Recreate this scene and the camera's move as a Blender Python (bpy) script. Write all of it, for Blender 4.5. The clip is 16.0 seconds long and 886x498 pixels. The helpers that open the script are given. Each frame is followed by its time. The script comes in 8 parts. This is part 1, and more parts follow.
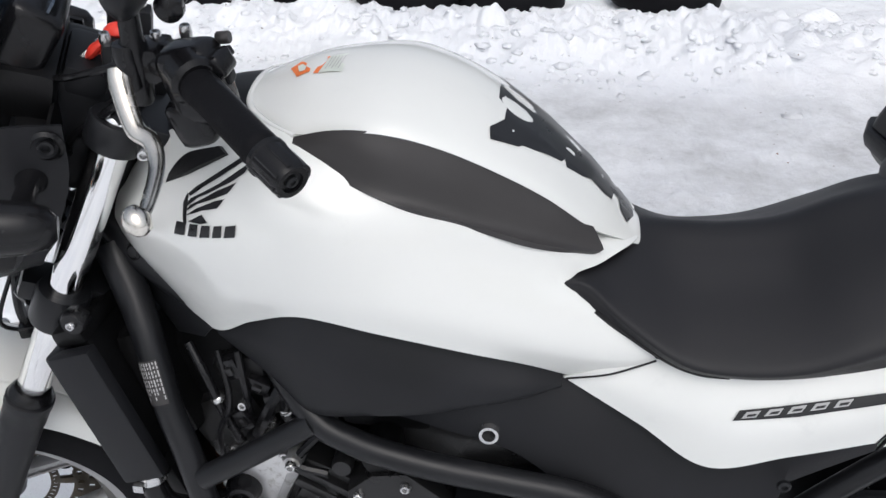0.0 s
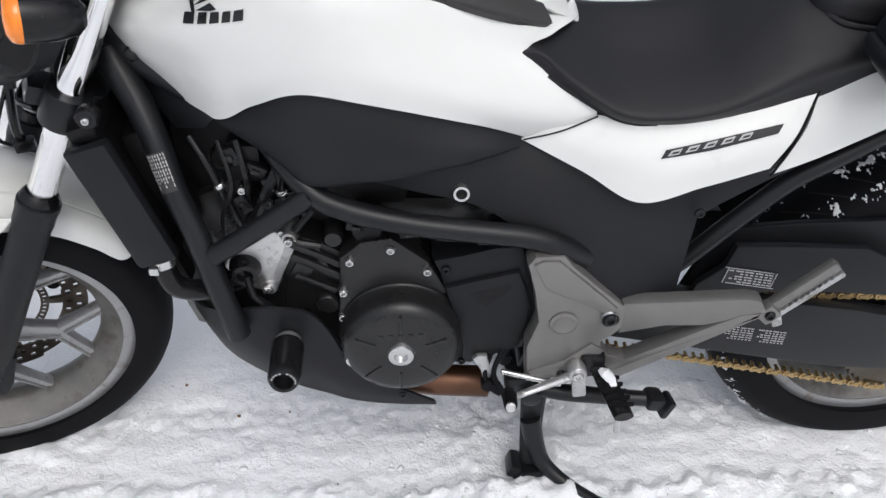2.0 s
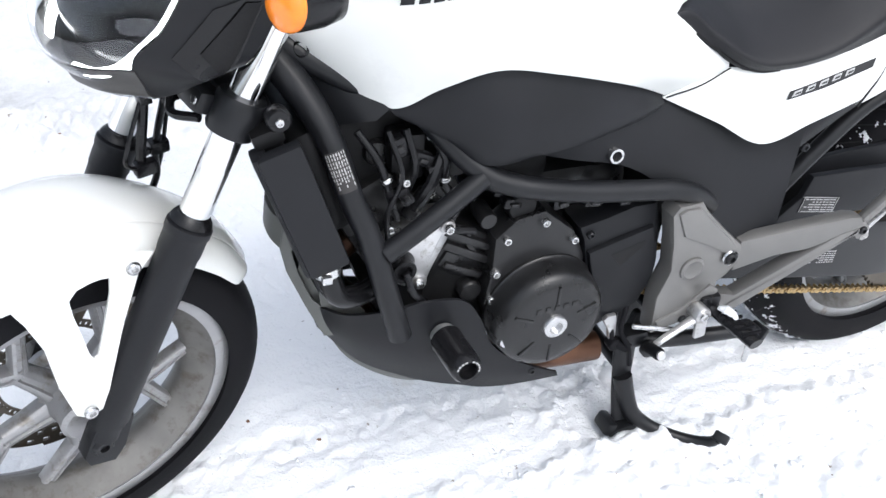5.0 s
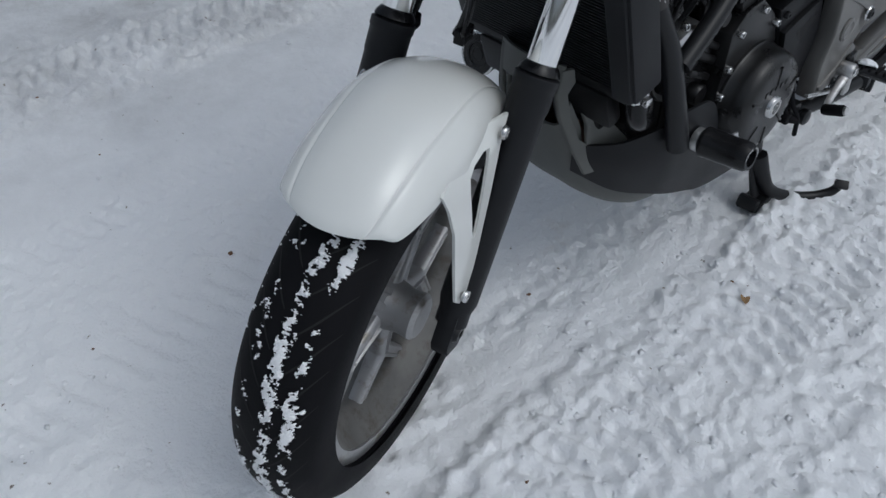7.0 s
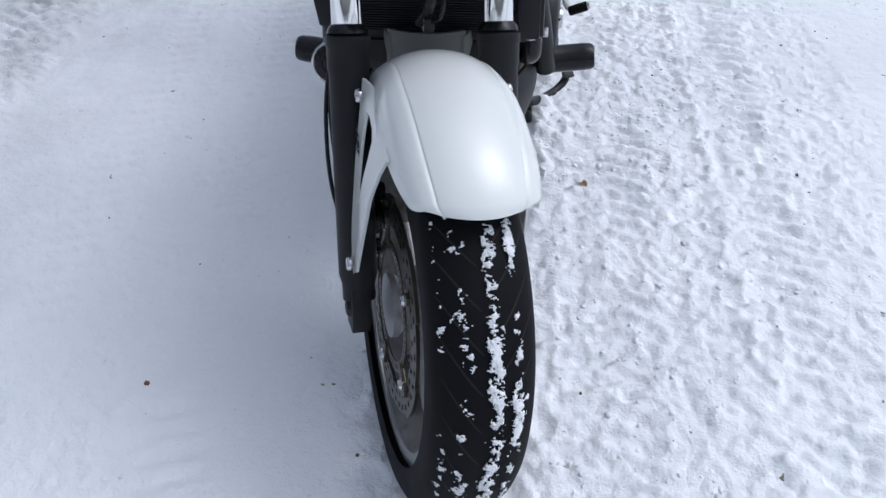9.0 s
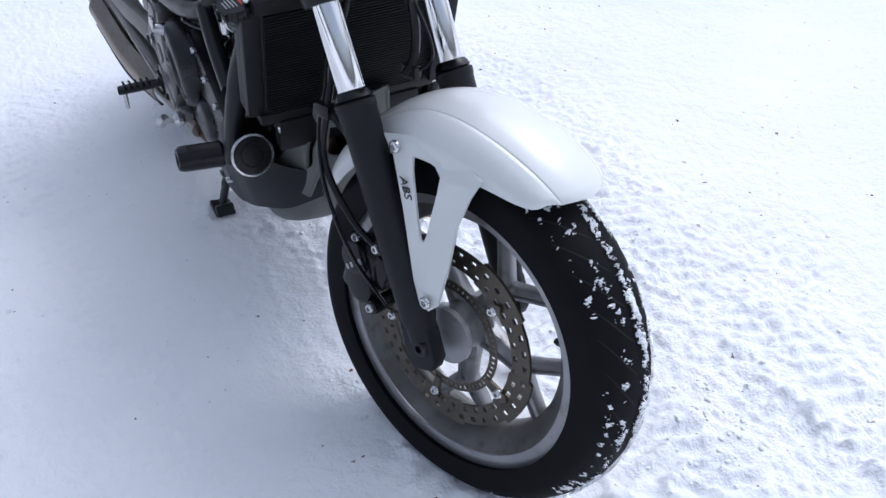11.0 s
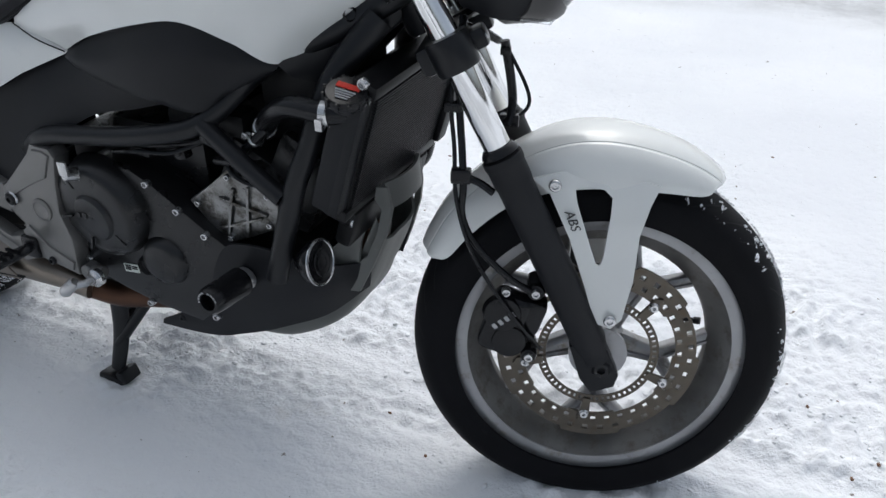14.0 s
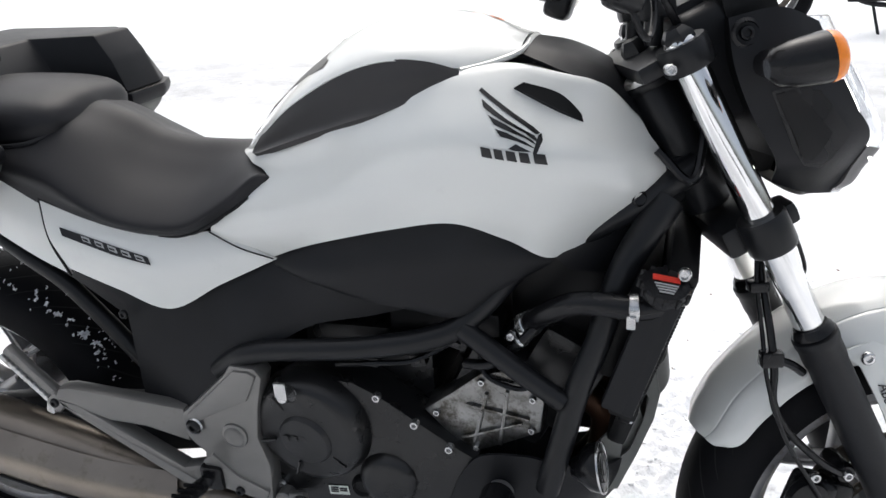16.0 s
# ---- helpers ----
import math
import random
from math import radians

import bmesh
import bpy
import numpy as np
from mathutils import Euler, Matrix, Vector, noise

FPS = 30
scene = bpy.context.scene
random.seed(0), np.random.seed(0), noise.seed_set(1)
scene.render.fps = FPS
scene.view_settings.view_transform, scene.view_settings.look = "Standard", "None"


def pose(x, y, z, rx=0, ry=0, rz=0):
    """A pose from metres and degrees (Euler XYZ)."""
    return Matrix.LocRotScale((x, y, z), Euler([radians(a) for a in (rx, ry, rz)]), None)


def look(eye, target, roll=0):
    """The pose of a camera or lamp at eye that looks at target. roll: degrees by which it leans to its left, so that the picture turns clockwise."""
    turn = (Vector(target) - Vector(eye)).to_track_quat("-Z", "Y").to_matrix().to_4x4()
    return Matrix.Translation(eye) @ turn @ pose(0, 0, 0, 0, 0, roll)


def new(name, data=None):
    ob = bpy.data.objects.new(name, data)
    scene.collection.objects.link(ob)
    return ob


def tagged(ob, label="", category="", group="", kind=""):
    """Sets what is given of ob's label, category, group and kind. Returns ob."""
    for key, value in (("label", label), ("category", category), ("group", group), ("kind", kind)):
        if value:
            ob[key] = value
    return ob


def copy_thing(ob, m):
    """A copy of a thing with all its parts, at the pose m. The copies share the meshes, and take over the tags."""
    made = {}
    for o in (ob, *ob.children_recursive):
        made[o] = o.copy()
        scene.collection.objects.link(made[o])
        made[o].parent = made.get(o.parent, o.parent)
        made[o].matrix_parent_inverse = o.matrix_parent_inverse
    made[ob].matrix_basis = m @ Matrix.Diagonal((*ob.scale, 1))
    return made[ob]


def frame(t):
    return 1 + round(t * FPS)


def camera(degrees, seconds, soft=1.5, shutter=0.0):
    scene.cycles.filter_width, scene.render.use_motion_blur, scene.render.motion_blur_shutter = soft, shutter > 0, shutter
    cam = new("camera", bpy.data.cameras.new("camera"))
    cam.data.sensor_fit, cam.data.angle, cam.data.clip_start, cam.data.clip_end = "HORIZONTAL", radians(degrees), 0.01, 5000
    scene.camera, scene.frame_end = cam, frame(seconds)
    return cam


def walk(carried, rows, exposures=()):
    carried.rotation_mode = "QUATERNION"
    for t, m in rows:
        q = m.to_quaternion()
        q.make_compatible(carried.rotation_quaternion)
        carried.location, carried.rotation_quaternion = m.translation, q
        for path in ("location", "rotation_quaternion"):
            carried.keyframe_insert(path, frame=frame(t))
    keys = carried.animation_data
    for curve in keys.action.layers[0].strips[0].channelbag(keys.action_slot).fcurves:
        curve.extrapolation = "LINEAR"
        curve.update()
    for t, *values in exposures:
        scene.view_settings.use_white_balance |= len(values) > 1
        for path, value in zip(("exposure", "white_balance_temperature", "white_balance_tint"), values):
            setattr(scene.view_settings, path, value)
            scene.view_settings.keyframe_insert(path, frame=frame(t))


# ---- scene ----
cam = camera(54.78, 16.0)
PATH = [
    (0, (0.1835, 0.8763, 1.3580), (0.3365, -0.3865, 0.5632), -0.47),
    (0.5, (0.1407, 0.9085, 1.3352), (0.3188, -0.3170, 0.4888), -2.02),
    (1, (0.2147, 0.9485, 1.3102), (0.2931, -0.2503, 0.4120), -1.07),
    (1.5, (0.2934, 1.0336, 1.3269), (0.2677, -0.1187, 0.3670), 0.19),
    (2, (0.2895, 1.1025, 1.3427), (0.2355, -0.0497, 0.3839), 0.98),
    (2.5, (0.2570, 1.1239, 1.3514), (0.2638, -0.0275, 0.3901), -0.01),
    (3, (0.2859, 1.1160, 1.3355), (0.2285, -0.0253, 0.3638), 0.39),
    (3.2, (0.3197, 1.1256, 1.3351), (0.2322, -0.0258, 0.3776), 0.30),
    (5.3, (0.9900, 1.0284, 1.2736), (0.4306, -0.0313, 0.3713), 5.05),
    (5.5, (1.0737, 1.0462, 1.2814), (0.4603, 0.0095, 0.3875), 5.14),
    (6, (1.2448, 1.0139, 1.2655), (0.5926, 0.0051, 0.3672), 5.74),
    (6.5, (1.4191, 0.8287, 1.1916), (0.7461, -0.0218, 0.1553), 2.73),
    (7, (1.5568, 0.6978, 1.1928), (0.7955, -0.0828, 0.1627), 1.63),
    (7.5, (1.7719, 0.5921, 1.1951), (0.8882, -0.0513, 0.1680), -0.33),
    (8, (1.8629, 0.4362, 1.1741), (0.9196, -0.0739, 0.1253), -1.22),
    (8.5, (1.8713, 0.2564, 1.1666), (0.8446, -0.0640, 0.1210), -1.04),
    (8.7, (1.8921, 0.2125, 1.1765), (0.8239, -0.0276, 0.1511), -0.64),
    (10.8, (1.9224, -0.4255, 1.1561), (0.8209, 0.0753, 0.2696), 0.46),
    (11, (1.9221, -0.5004, 1.1607), (0.8419, 0.0721, 0.2917), -0.06),
    (11.5, (1.9145, -0.6542, 1.1556), (0.9206, 0.0783, 0.3038), 0.14),
    (12, (1.7828, -0.7588, 1.1206), (0.8881, 0.0828, 0.2596), 0.82),
    (12.5, (1.6758, -0.8461, 1.1184), (0.8759, 0.0811, 0.2520), 0.60),
    (13, (1.5719, -0.9825, 1.1348), (0.8568, 0.0553, 0.3214), -0.03),
    (13.5, (1.4645, -1.1138, 1.1371), (0.8353, 0.0044, 0.3601), 0.31),
    (14, (1.2871, -1.1467, 1.1253), (0.7376, 0.0317, 0.3773), -0.17),
    (14.5, (1.1238, -1.1878, 1.1574), (0.6045, 0.0395, 0.4689), -1.04),
    (15, (0.9799, -1.2931, 1.1934), (0.5138, 0.0091, 0.6128), -1.00),
    (15.5, (0.8646, -1.3176, 1.1952), (0.4248, 0.0085, 0.6492), -0.67),
    (16, (0.7300, -1.1868, 1.1905), (0.3072, 0.1330, 0.6166), -2.87),
]
EXPOSURE = [
    (0.0, -0.17, 6150, 10),
    (0.5, -0.07, 6150, 10),
    (1.0, -0.1, 6250, 10),
    (2.0, -0.1, 6200, 10),
    (2.5, 0.4, 6100, 10),
    (3.0, 0.8, 6000, 9),
    (5.5, 0.42, 6000, 9),
    (6.0, -0.05, 5950, 8),
    (6.5, -0.5, 5850, 7),
    (7.0, -0.95, 5750, 6),
    (8.0, -1.1, 5700, 8),
    (8.5, -0.6, 5650, 9),
    (11.0, 0.0, 5500, 13),
    (12.5, 0.0, 5650, 10),
    (13.5, -0.17, 5800, 8),
    (14.5, -0.1, 6200, 7),
    (15.0, 0.05, 6250, 8),
    (16.0, 0.3, 6350, 9),
]
walk(cam, [(t, look(eye, target, roll)) for t, eye, target, roll in PATH], EXPOSURE)

# ---- light ----
world = bpy.data.worlds.new("overcast_sky")
scene.world = world
world.use_nodes = True
wn, wl = world.node_tree.nodes, world.node_tree.links
sky = wn.new("ShaderNodeTexSky")
sky.sky_type = "NISHITA"
sky.sun_disc = False
sky.sun_elevation, sky.sun_rotation = radians(58), radians(345)
sky.air_density, sky.dust_density, sky.ozone_density = 1.0, 6.0, 0.4
bg = wn["Background"]
bg.inputs["Strength"].default_value = 0.15
haze = wn.new("ShaderNodeHueSaturation")
haze.inputs["Saturation"].default_value = 0.45
wl.new(sky.outputs["Color"], haze.inputs["Color"])
wl.new(haze.outputs["Color"], bg.inputs["Color"])
SUN_DIR = (-0.12, 0.42, 0.9)
sun_data = bpy.data.lights.new("overcast_sun", "SUN")
sun_data.energy, sun_data.angle, sun_data.color = 0.5, radians(140), (1.0, 0.97, 0.93)
sun = new("overcast_sun", sun_data)
sun.matrix_world = look(SUN_DIR, (0, 0, 0))

# ---- materials ----
def material(name, color, rough=0.5, metal=0.0, vary=0.12, scale=6.0, grain=180.0, bump=0.15, coat=0.0, dirt=None, dirt_at=0.62, rough_vary=0.1, trans=0.0, ior=1.45, dist=0.001, spec=0.5):
    """A surface with slow stains and a fine grain, in object space."""
    m = bpy.data.materials.new(name)
    m.use_nodes = True
    nt, ln = m.node_tree.nodes, m.node_tree.links
    b = nt["Principled BSDF"]
    b.inputs["Metallic"].default_value = metal
    b.inputs["IOR"].default_value = ior
    b.inputs["Specular IOR Level"].default_value = spec
    b.inputs["Coat Weight"].default_value = coat
    b.inputs["Coat Roughness"].default_value = 0.06
    b.inputs["Transmission Weight"].default_value = trans
    tc = nt.new("ShaderNodeTexCoord")
    slow = nt.new("ShaderNodeTexNoise")
    slow.inputs["Scale"].default_value, slow.inputs["Detail"].default_value = scale, 5.0
    fine = nt.new("ShaderNodeTexNoise")
    fine.inputs["Scale"].default_value, fine.inputs["Detail"].default_value = grain, 3.0
    for n in (slow, fine):
        ln.new(tc.outputs["Object"], n.inputs["Vector"])
    ramp = nt.new("ShaderNodeValToRGB")
    lo, hi = [max(0.0, c * (1 - vary)) for c in color], [min(1.0, c * (1 + vary)) for c in color]
    ramp.color_ramp.elements[0].position, ramp.color_ramp.elements[1].position = 0.3, 0.7
    ramp.color_ramp.elements[0].color, ramp.color_ramp.elements[1].color = (*lo, 1), (*hi, 1)
    ln.new(slow.outputs["Fac"], ramp.inputs["Fac"])
    out = ramp.outputs["Color"]
    if dirt:
        step = nt.new("ShaderNodeMapRange")
        step.inputs["From Min"].default_value, step.inputs["From Max"].default_value = dirt_at - 0.06, dirt_at + 0.1
        mixn = nt.new("ShaderNodeTexNoise")
        mixn.inputs["Scale"].default_value, mixn.inputs["Detail"].default_value, mixn.inputs["Roughness"].default_value = scale * 2.3, 8.0, 0.7
        ln.new(tc.outputs["Object"], mixn.inputs["Vector"])
        ln.new(mixn.outputs["Fac"], step.inputs["Value"])
        mix = nt.new("ShaderNodeMix")
        mix.data_type = "RGBA"
        ln.new(step.outputs["Result"], mix.inputs[0])
        ln.new(out, mix.inputs[6])
        mix.inputs[7].default_value = (*dirt, 1)
        out = mix.outputs[2]
    ln.new(out, b.inputs["Base Color"])
    rr = nt.new("ShaderNodeMapRange")
    rr.inputs["To Min"].default_value, rr.inputs["To Max"].default_value = max(0.02, rough - rough_vary), min(1.0, rough + rough_vary)
    ln.new(slow.outputs["Fac"], rr.inputs["Value"])
    ln.new(rr.outputs["Result"], b.inputs["Roughness"])
    if bump:
        bp = nt.new("ShaderNodeBump")
        bp.inputs["Strength"].default_value, bp.inputs["Distance"].default_value = bump, dist
        ln.new(fine.outputs["Fac"], bp.inputs["Height"])
        ln.new(bp.outputs["Normal"], b.inputs["Normal"])
    return m


WHITE = material("white_paint", (0.735, 0.745, 0.72), 0.2, vary=0.025, scale=5, bump=0.0, coat=0.6, rough_vary=0.06, dirt=(0.68, 0.69, 0.67), dirt_at=0.66)
PLASTIC = material("black_textured_plastic", (0.0095, 0.01, 0.0118), 0.48, vary=0.25, scale=9, grain=900, bump=0.25, dist=0.0006, rough_vary=0.12, dirt=(0.022, 0.022, 0.022), dirt_at=0.72, spec=0.3)
GLOSSBLACK = material("smooth_black_plastic", (0.008, 0.008, 0.009), 0.25, vary=0.2, scale=8, bump=0.0, rough_vary=0.1, spec=0.35)
FRAME = material("satin_black_steel", (0.0105, 0.011, 0.0125), 0.34, vary=0.2, scale=10, grain=500, bump=0.1, dirt=(0.03, 0.029, 0.027), dirt_at=0.73, spec=0.35)
VINYL = material("black_seat_vinyl", (0.012, 0.012, 0.014), 0.5, vary=0.18, scale=7, grain=1300, bump=0.3, dist=0.0006, rough_vary=0.1, spec=0.35)
PADGREY = material("dark_grey_rubber_pad", (0.04, 0.038, 0.038), 0.42, vary=0.15, scale=8, grain=900, bump=0.15, rough_vary=0.1, spec=0.35)
CHROME = material("chrome", (0.86, 0.86, 0.86), 0.1, metal=1.0, vary=0.05, scale=14, bump=0.0, rough_vary=0.04, dirt=(0.62, 0.58, 0.5), dirt_at=0.75)
PLATEGREY = material("grey_painted_aluminium", (0.2, 0.195, 0.187), 0.36, metal=0.55, vary=0.1, scale=12, grain=400, bump=0.12, dirt=(0.15, 0.14, 0.125), dirt_at=0.68)
ALU = material("cast_aluminium", (0.52, 0.52, 0.52), 0.36, metal=0.85, vary=0.2, scale=18, grain=260, bump=0.25, dirt=(0.2, 0.18, 0.15), dirt_at=0.58)
GRIMALU = material("grimy_dark_engine_alloy", (0.26, 0.26, 0.255), 0.3, metal=0.9, vary=0.35, scale=16, grain=240, bump=0.15, dirt=(0.08, 0.075, 0.065), dirt_at=0.52)
RIMSILVER = material("grimy_silver_alloy", (0.33, 0.33, 0.335), 0.38, metal=0.55, vary=0.15, scale=11, grain=300, bump=0.1, dirt=(0.2, 0.18, 0.15), dirt_at=0.6)
RUBBER = material("tyre_rubber", (0.0055, 0.0055, 0.0068), 0.66, vary=0.3, scale=14, grain=420, bump=0.35, rough_vary=0.15, dirt=(0.015, 0.015, 0.016), dirt_at=0.68, spec=0.14)
ENGINEBLACK = material("black_engine_paint", (0.011, 0.011, 0.0115), 0.3, vary=0.3, scale=16, grain=350, bump=0.3, rough_vary=0.14, dirt=(0.027, 0.026, 0.024), dirt_at=0.68, spec=0.5)
BRAKESTEEL = material("brown_tinged_brake_steel", (0.105, 0.092, 0.075), 0.32, metal=0.75, vary=0.2, scale=20, grain=500, bump=0.1, dirt=(0.1, 0.075, 0.05), dirt_at=0.6)
BOLTSTEEL = material("bright_bolt_steel", (0.6, 0.6, 0.6), 0.25, metal=0.95, vary=0.1, scale=30, bump=0.0, dirt=(0.3, 0.26, 0.2), dirt_at=0.66)
GOLD = material("gold_chain_plate", (0.5, 0.36, 0.17), 0.35, metal=0.85, vary=0.25, scale=40, bump=0.0, dirt=(0.06, 0.045, 0.03), dirt_at=0.56)
COPPER = material("heat_browned_pipe", (0.1, 0.05, 0.03), 0.4, metal=0.7, vary=0.3, scale=14, grain=220, bump=0.15, dirt=(0.1, 0.05, 0.03), dirt_at=0.6)
MUFFLER = material("brushed_steel_muffler", (0.27, 0.235, 0.2), 0.36, metal=0.95, vary=0.14, scale=9, grain=300, bump=0.05, dirt=(0.2, 0.17, 0.13), dirt_at=0.62)
BELLYGREY = material("matte_olive_grey_plastic", (0.12, 0.123, 0.114), 0.55, vary=0.12, scale=9, grain=700, bump=0.2, dirt=(0.2, 0.2, 0.185), dirt_at=0.7)
AMBER = material("amber_lens", (0.9, 0.24, 0.015), 0.12, vary=0.15, scale=60, grain=250, bump=0.3, coat=0.5)
RED = material("red_cord", (0.75, 0.05, 0.03), 0.45, vary=0.1, scale=30, bump=0.1)
BARREL = material("grimy_rim_barrel", (0.15, 0.146, 0.138), 0.5, metal=0.35, vary=0.3, scale=13, grain=260, bump=0.15, dirt=(0.1, 0.09, 0.075), dirt_at=0.55)
LEVERALU = material("satin_polished_lever", (0.72, 0.69, 0.63), 0.24, metal=1.0, vary=0.08, scale=30, bump=0.0, dirt=(0.5, 0.46, 0.4), dirt_at=0.7)
LABEL = material("silver_grey_label", (0.42, 0.42, 0.42), 0.4, vary=0.06, scale=20, bump=0.0)
DECAL = material("black_decal", (0.012, 0.012, 0.013), 0.3, vary=0.15, scale=20, bump=0.0)
ORANGE = material("orange_sticker", (0.85, 0.2, 0.04), 0.35, vary=0.05, scale=20, bump=0.0)
PAPER = material("pale_sticker", (0.62, 0.66, 0.6), 0.35, vary=0.06, scale=30, bump=0.0)
LENS = material("clear_lamp_lens", (0.95, 0.97, 1.0), 0.03, vary=0.0, bump=0.0, trans=1.0, rough_vary=0.01)
SMOKE = material("smoked_screen", (0.05, 0.07, 0.1), 0.06, vary=0.1, bump=0.0, coat=0.6, rough_vary=0.02)
REFLECT = material("lamp_reflector", (0.8, 0.8, 0.82), 0.12, metal=1.0, vary=0.1, scale=40, bump=0.0)
# near-black: shade put into the colour of bay, gaps, openings; also seams, radiator
SHADOWBLACK = material("shade_black", (0.0055, 0.0055, 0.006), 0.45, vary=0.4, scale=16, grain=200, bump=0.3, spec=0.3)
LEAF = material("dry_leaf", (0.3, 0.19, 0.085), 0.7, vary=0.3, scale=60, grain=300, bump=0.3)
WOOD = material("brown_weathered_wood", (0.16, 0.085, 0.045), 0.7, vary=0.3, scale=8, grain=90, bump=0.4)


def glow(name, color, power):
    m = bpy.data.materials.new(name)
    m.use_nodes = True
    b = m.node_tree.nodes["Principled BSDF"]
    b.inputs["Base Color"].default_value = (*color, 1)
    b.inputs["Emission Color"].default_value = (*color, 1)
    b.inputs["Emission Strength"].default_value = power
    return m


DAYLAMP = glow("lit_position_lamp", (1.0, 0.97, 0.9), 6.0)
GREENLED = glow("green_pilot_light", (0.05, 0.9, 0.3), 2.0)
ORANGELED = glow("orange_pilot_light", (1.0, 0.3, 0.02), 2.0)


def snow_material():
    m = bpy.data.materials.new("trodden_snow")
    m.use_nodes = True
    nt, ln = m.node_tree.nodes, m.node_tree.links
    b = nt["Principled BSDF"]
    geo = nt.new("ShaderNodeNewGeometry")
    big = nt.new("ShaderNodeTexNoise")
    big.inputs["Scale"].default_value, big.inputs["Detail"].default_value = 0.9, 6.0
    dirt = nt.new("ShaderNodeTexNoise")
    dirt.inputs["Scale"].default_value, dirt.inputs["Detail"].default_value, dirt.inputs["Roughness"].default_value = 3.1, 10.0, 0.75
    speck = nt.new("ShaderNodeTexNoise")
    speck.inputs["Scale"].default_value, speck.inputs["Detail"].default_value = 38.0, 4.0
    grain = nt.new("ShaderNodeTexNoise")
    grain.inputs["Scale"].default_value, grain.inputs["Detail"].default_value = 160.0, 6.0
    for n in (big, dirt, speck, grain):
        ln.new(geo.outputs["Position"], n.inputs["Vector"])
    # trampled icy lanes along the bike: greyer and glossier than the loose snow
    sep = nt.new("ShaderNodeSeparateXYZ")
    ln.new(geo.outputs["Position"], sep.inputs["Vector"])

    def lane(lo, lo2, hi2, hi):
        up, down = nt.new("ShaderNodeMapRange"), nt.new("ShaderNodeMapRange")
        wob = nt.new("ShaderNodeMath")
        wob.operation = "MULTIPLY_ADD"
        ln.new(big.outputs["Fac"], wob.inputs[0])
        wob.inputs[1].default_value = 0.9
        ln.new(sep.outputs["Y"], wob.inputs[2])
        for n, u, v in ((up, lo, lo2), (down, hi, hi2)):
            n.inputs["From Min"].default_value, n.inputs["From Max"].default_value = u + 0.45, v + 0.45
            ln.new(wob.outputs["Value"], n.inputs["Value"])
        both_ways = nt.new("ShaderNodeMath")
        both_ways.operation = "MULTIPLY"
        ln.new(up.outputs["Result"], both_ways.inputs[0])
        ln.new(down.outputs["Result"], both_ways.inputs[1])
        return both_ways

    one, two = lane(-2.9, -2.45, -1.3, -0.7), lane(3.3, 3.8, 5.0, 5.6)
    lanes = nt.new("ShaderNodeMath")
    lanes.operation = "MAXIMUM"
    ln.new(one.outputs["Value"], lanes.inputs[0])
    ln.new(two.outputs["Value"], lanes.inputs[1])
    patch = nt.new("ShaderNodeMapRange")
    patch.inputs["From Min"].default_value, patch.inputs["From Max"].default_value = 0.34, 0.62
    patch.inputs["To Min"].default_value, patch.inputs["To Max"].default_value = 1.0, 0.25
    ln.new(dirt.outputs["Fac"], patch.inputs["Value"])
    icy = nt.new("ShaderNodeMath")
    icy.operation = "MULTIPLY"
    ln.new(lanes.outputs["Value"], icy.inputs[0])
    ln.new(patch.outputs["Result"], icy.inputs[1])
    loose = nt.new("ShaderNodeValToRGB")
    loose.color_ramp.elements[0].position, loose.color_ramp.elements[1].position = 0.4, 0.62
    loose.color_ramp.elements[0].color, loose.color_ramp.elements[1].color = (0.8, 0.815, 0.84, 1), (0.88, 0.89, 0.9, 1)
    ln.new(big.outputs["Fac"], loose.inputs["Fac"])
    ice = nt.new("ShaderNodeMix")
    ice.data_type = "RGBA"
    ln.new(icy.outputs["Value"], ice.inputs[0])
    ln.new(loose.outputs["Color"], ice.inputs[6])
    ice.inputs[7].default_value = (0.47, 0.475, 0.48, 1)
    soil = nt.new("ShaderNodeMapRange")
    soil.inputs["From Min"].default_value, soil.inputs["From Max"].default_value = 0.62, 0.8
    soil.inputs["To Max"].default_value = 0.45
    ln.new(dirt.outputs["Fac"], soil.inputs["Value"])
    mix = nt.new("ShaderNodeMix")
    mix.data_type = "RGBA"
    ln.new(soil.outputs["Result"], mix.inputs[0])
    ln.new(ice.outputs[2], mix.inputs[6])
    mix.inputs[7].default_value = (0.5, 0.44, 0.36, 1)
    dots = nt.new("ShaderNodeMapRange")
    dots.inputs["From Min"].default_value, dots.inputs["From Max"].default_value = 0.715, 0.75
    ln.new(speck.outputs["Fac"], dots.inputs["Value"])
    mix2 = nt.new("ShaderNodeMix")
    mix2.data_type = "RGBA"
    ln.new(dots.outputs["Result"], mix2.inputs[0])
    ln.new(mix.outputs[2], mix2.inputs[6])
    mix2.inputs[7].default_value = (0.2, 0.17, 0.14, 1)
    ln.new(mix2.outputs[2], b.inputs["Base Color"])
    b.inputs["Roughness"].default_value = 0.55
    b.inputs["Subsurface Weight"].default_value = 0.0
    clump = nt.new("ShaderNodeTexNoise")
    clump.inputs["Scale"].default_value, clump.inputs["Detail"].default_value, clump.inputs["Roughness"].default_value = 34.0, 5.0, 0.62
    ln.new(geo.outputs["Position"], clump.inputs["Vector"])
    bp0 = nt.new("ShaderNodeBump")
    bp0.inputs["Strength"].default_value, bp0.inputs["Distance"].default_value = 0.7, 0.011
    ln.new(clump.outputs["Fac"], bp0.inputs["Height"])
    bp = nt.new("ShaderNodeBump")
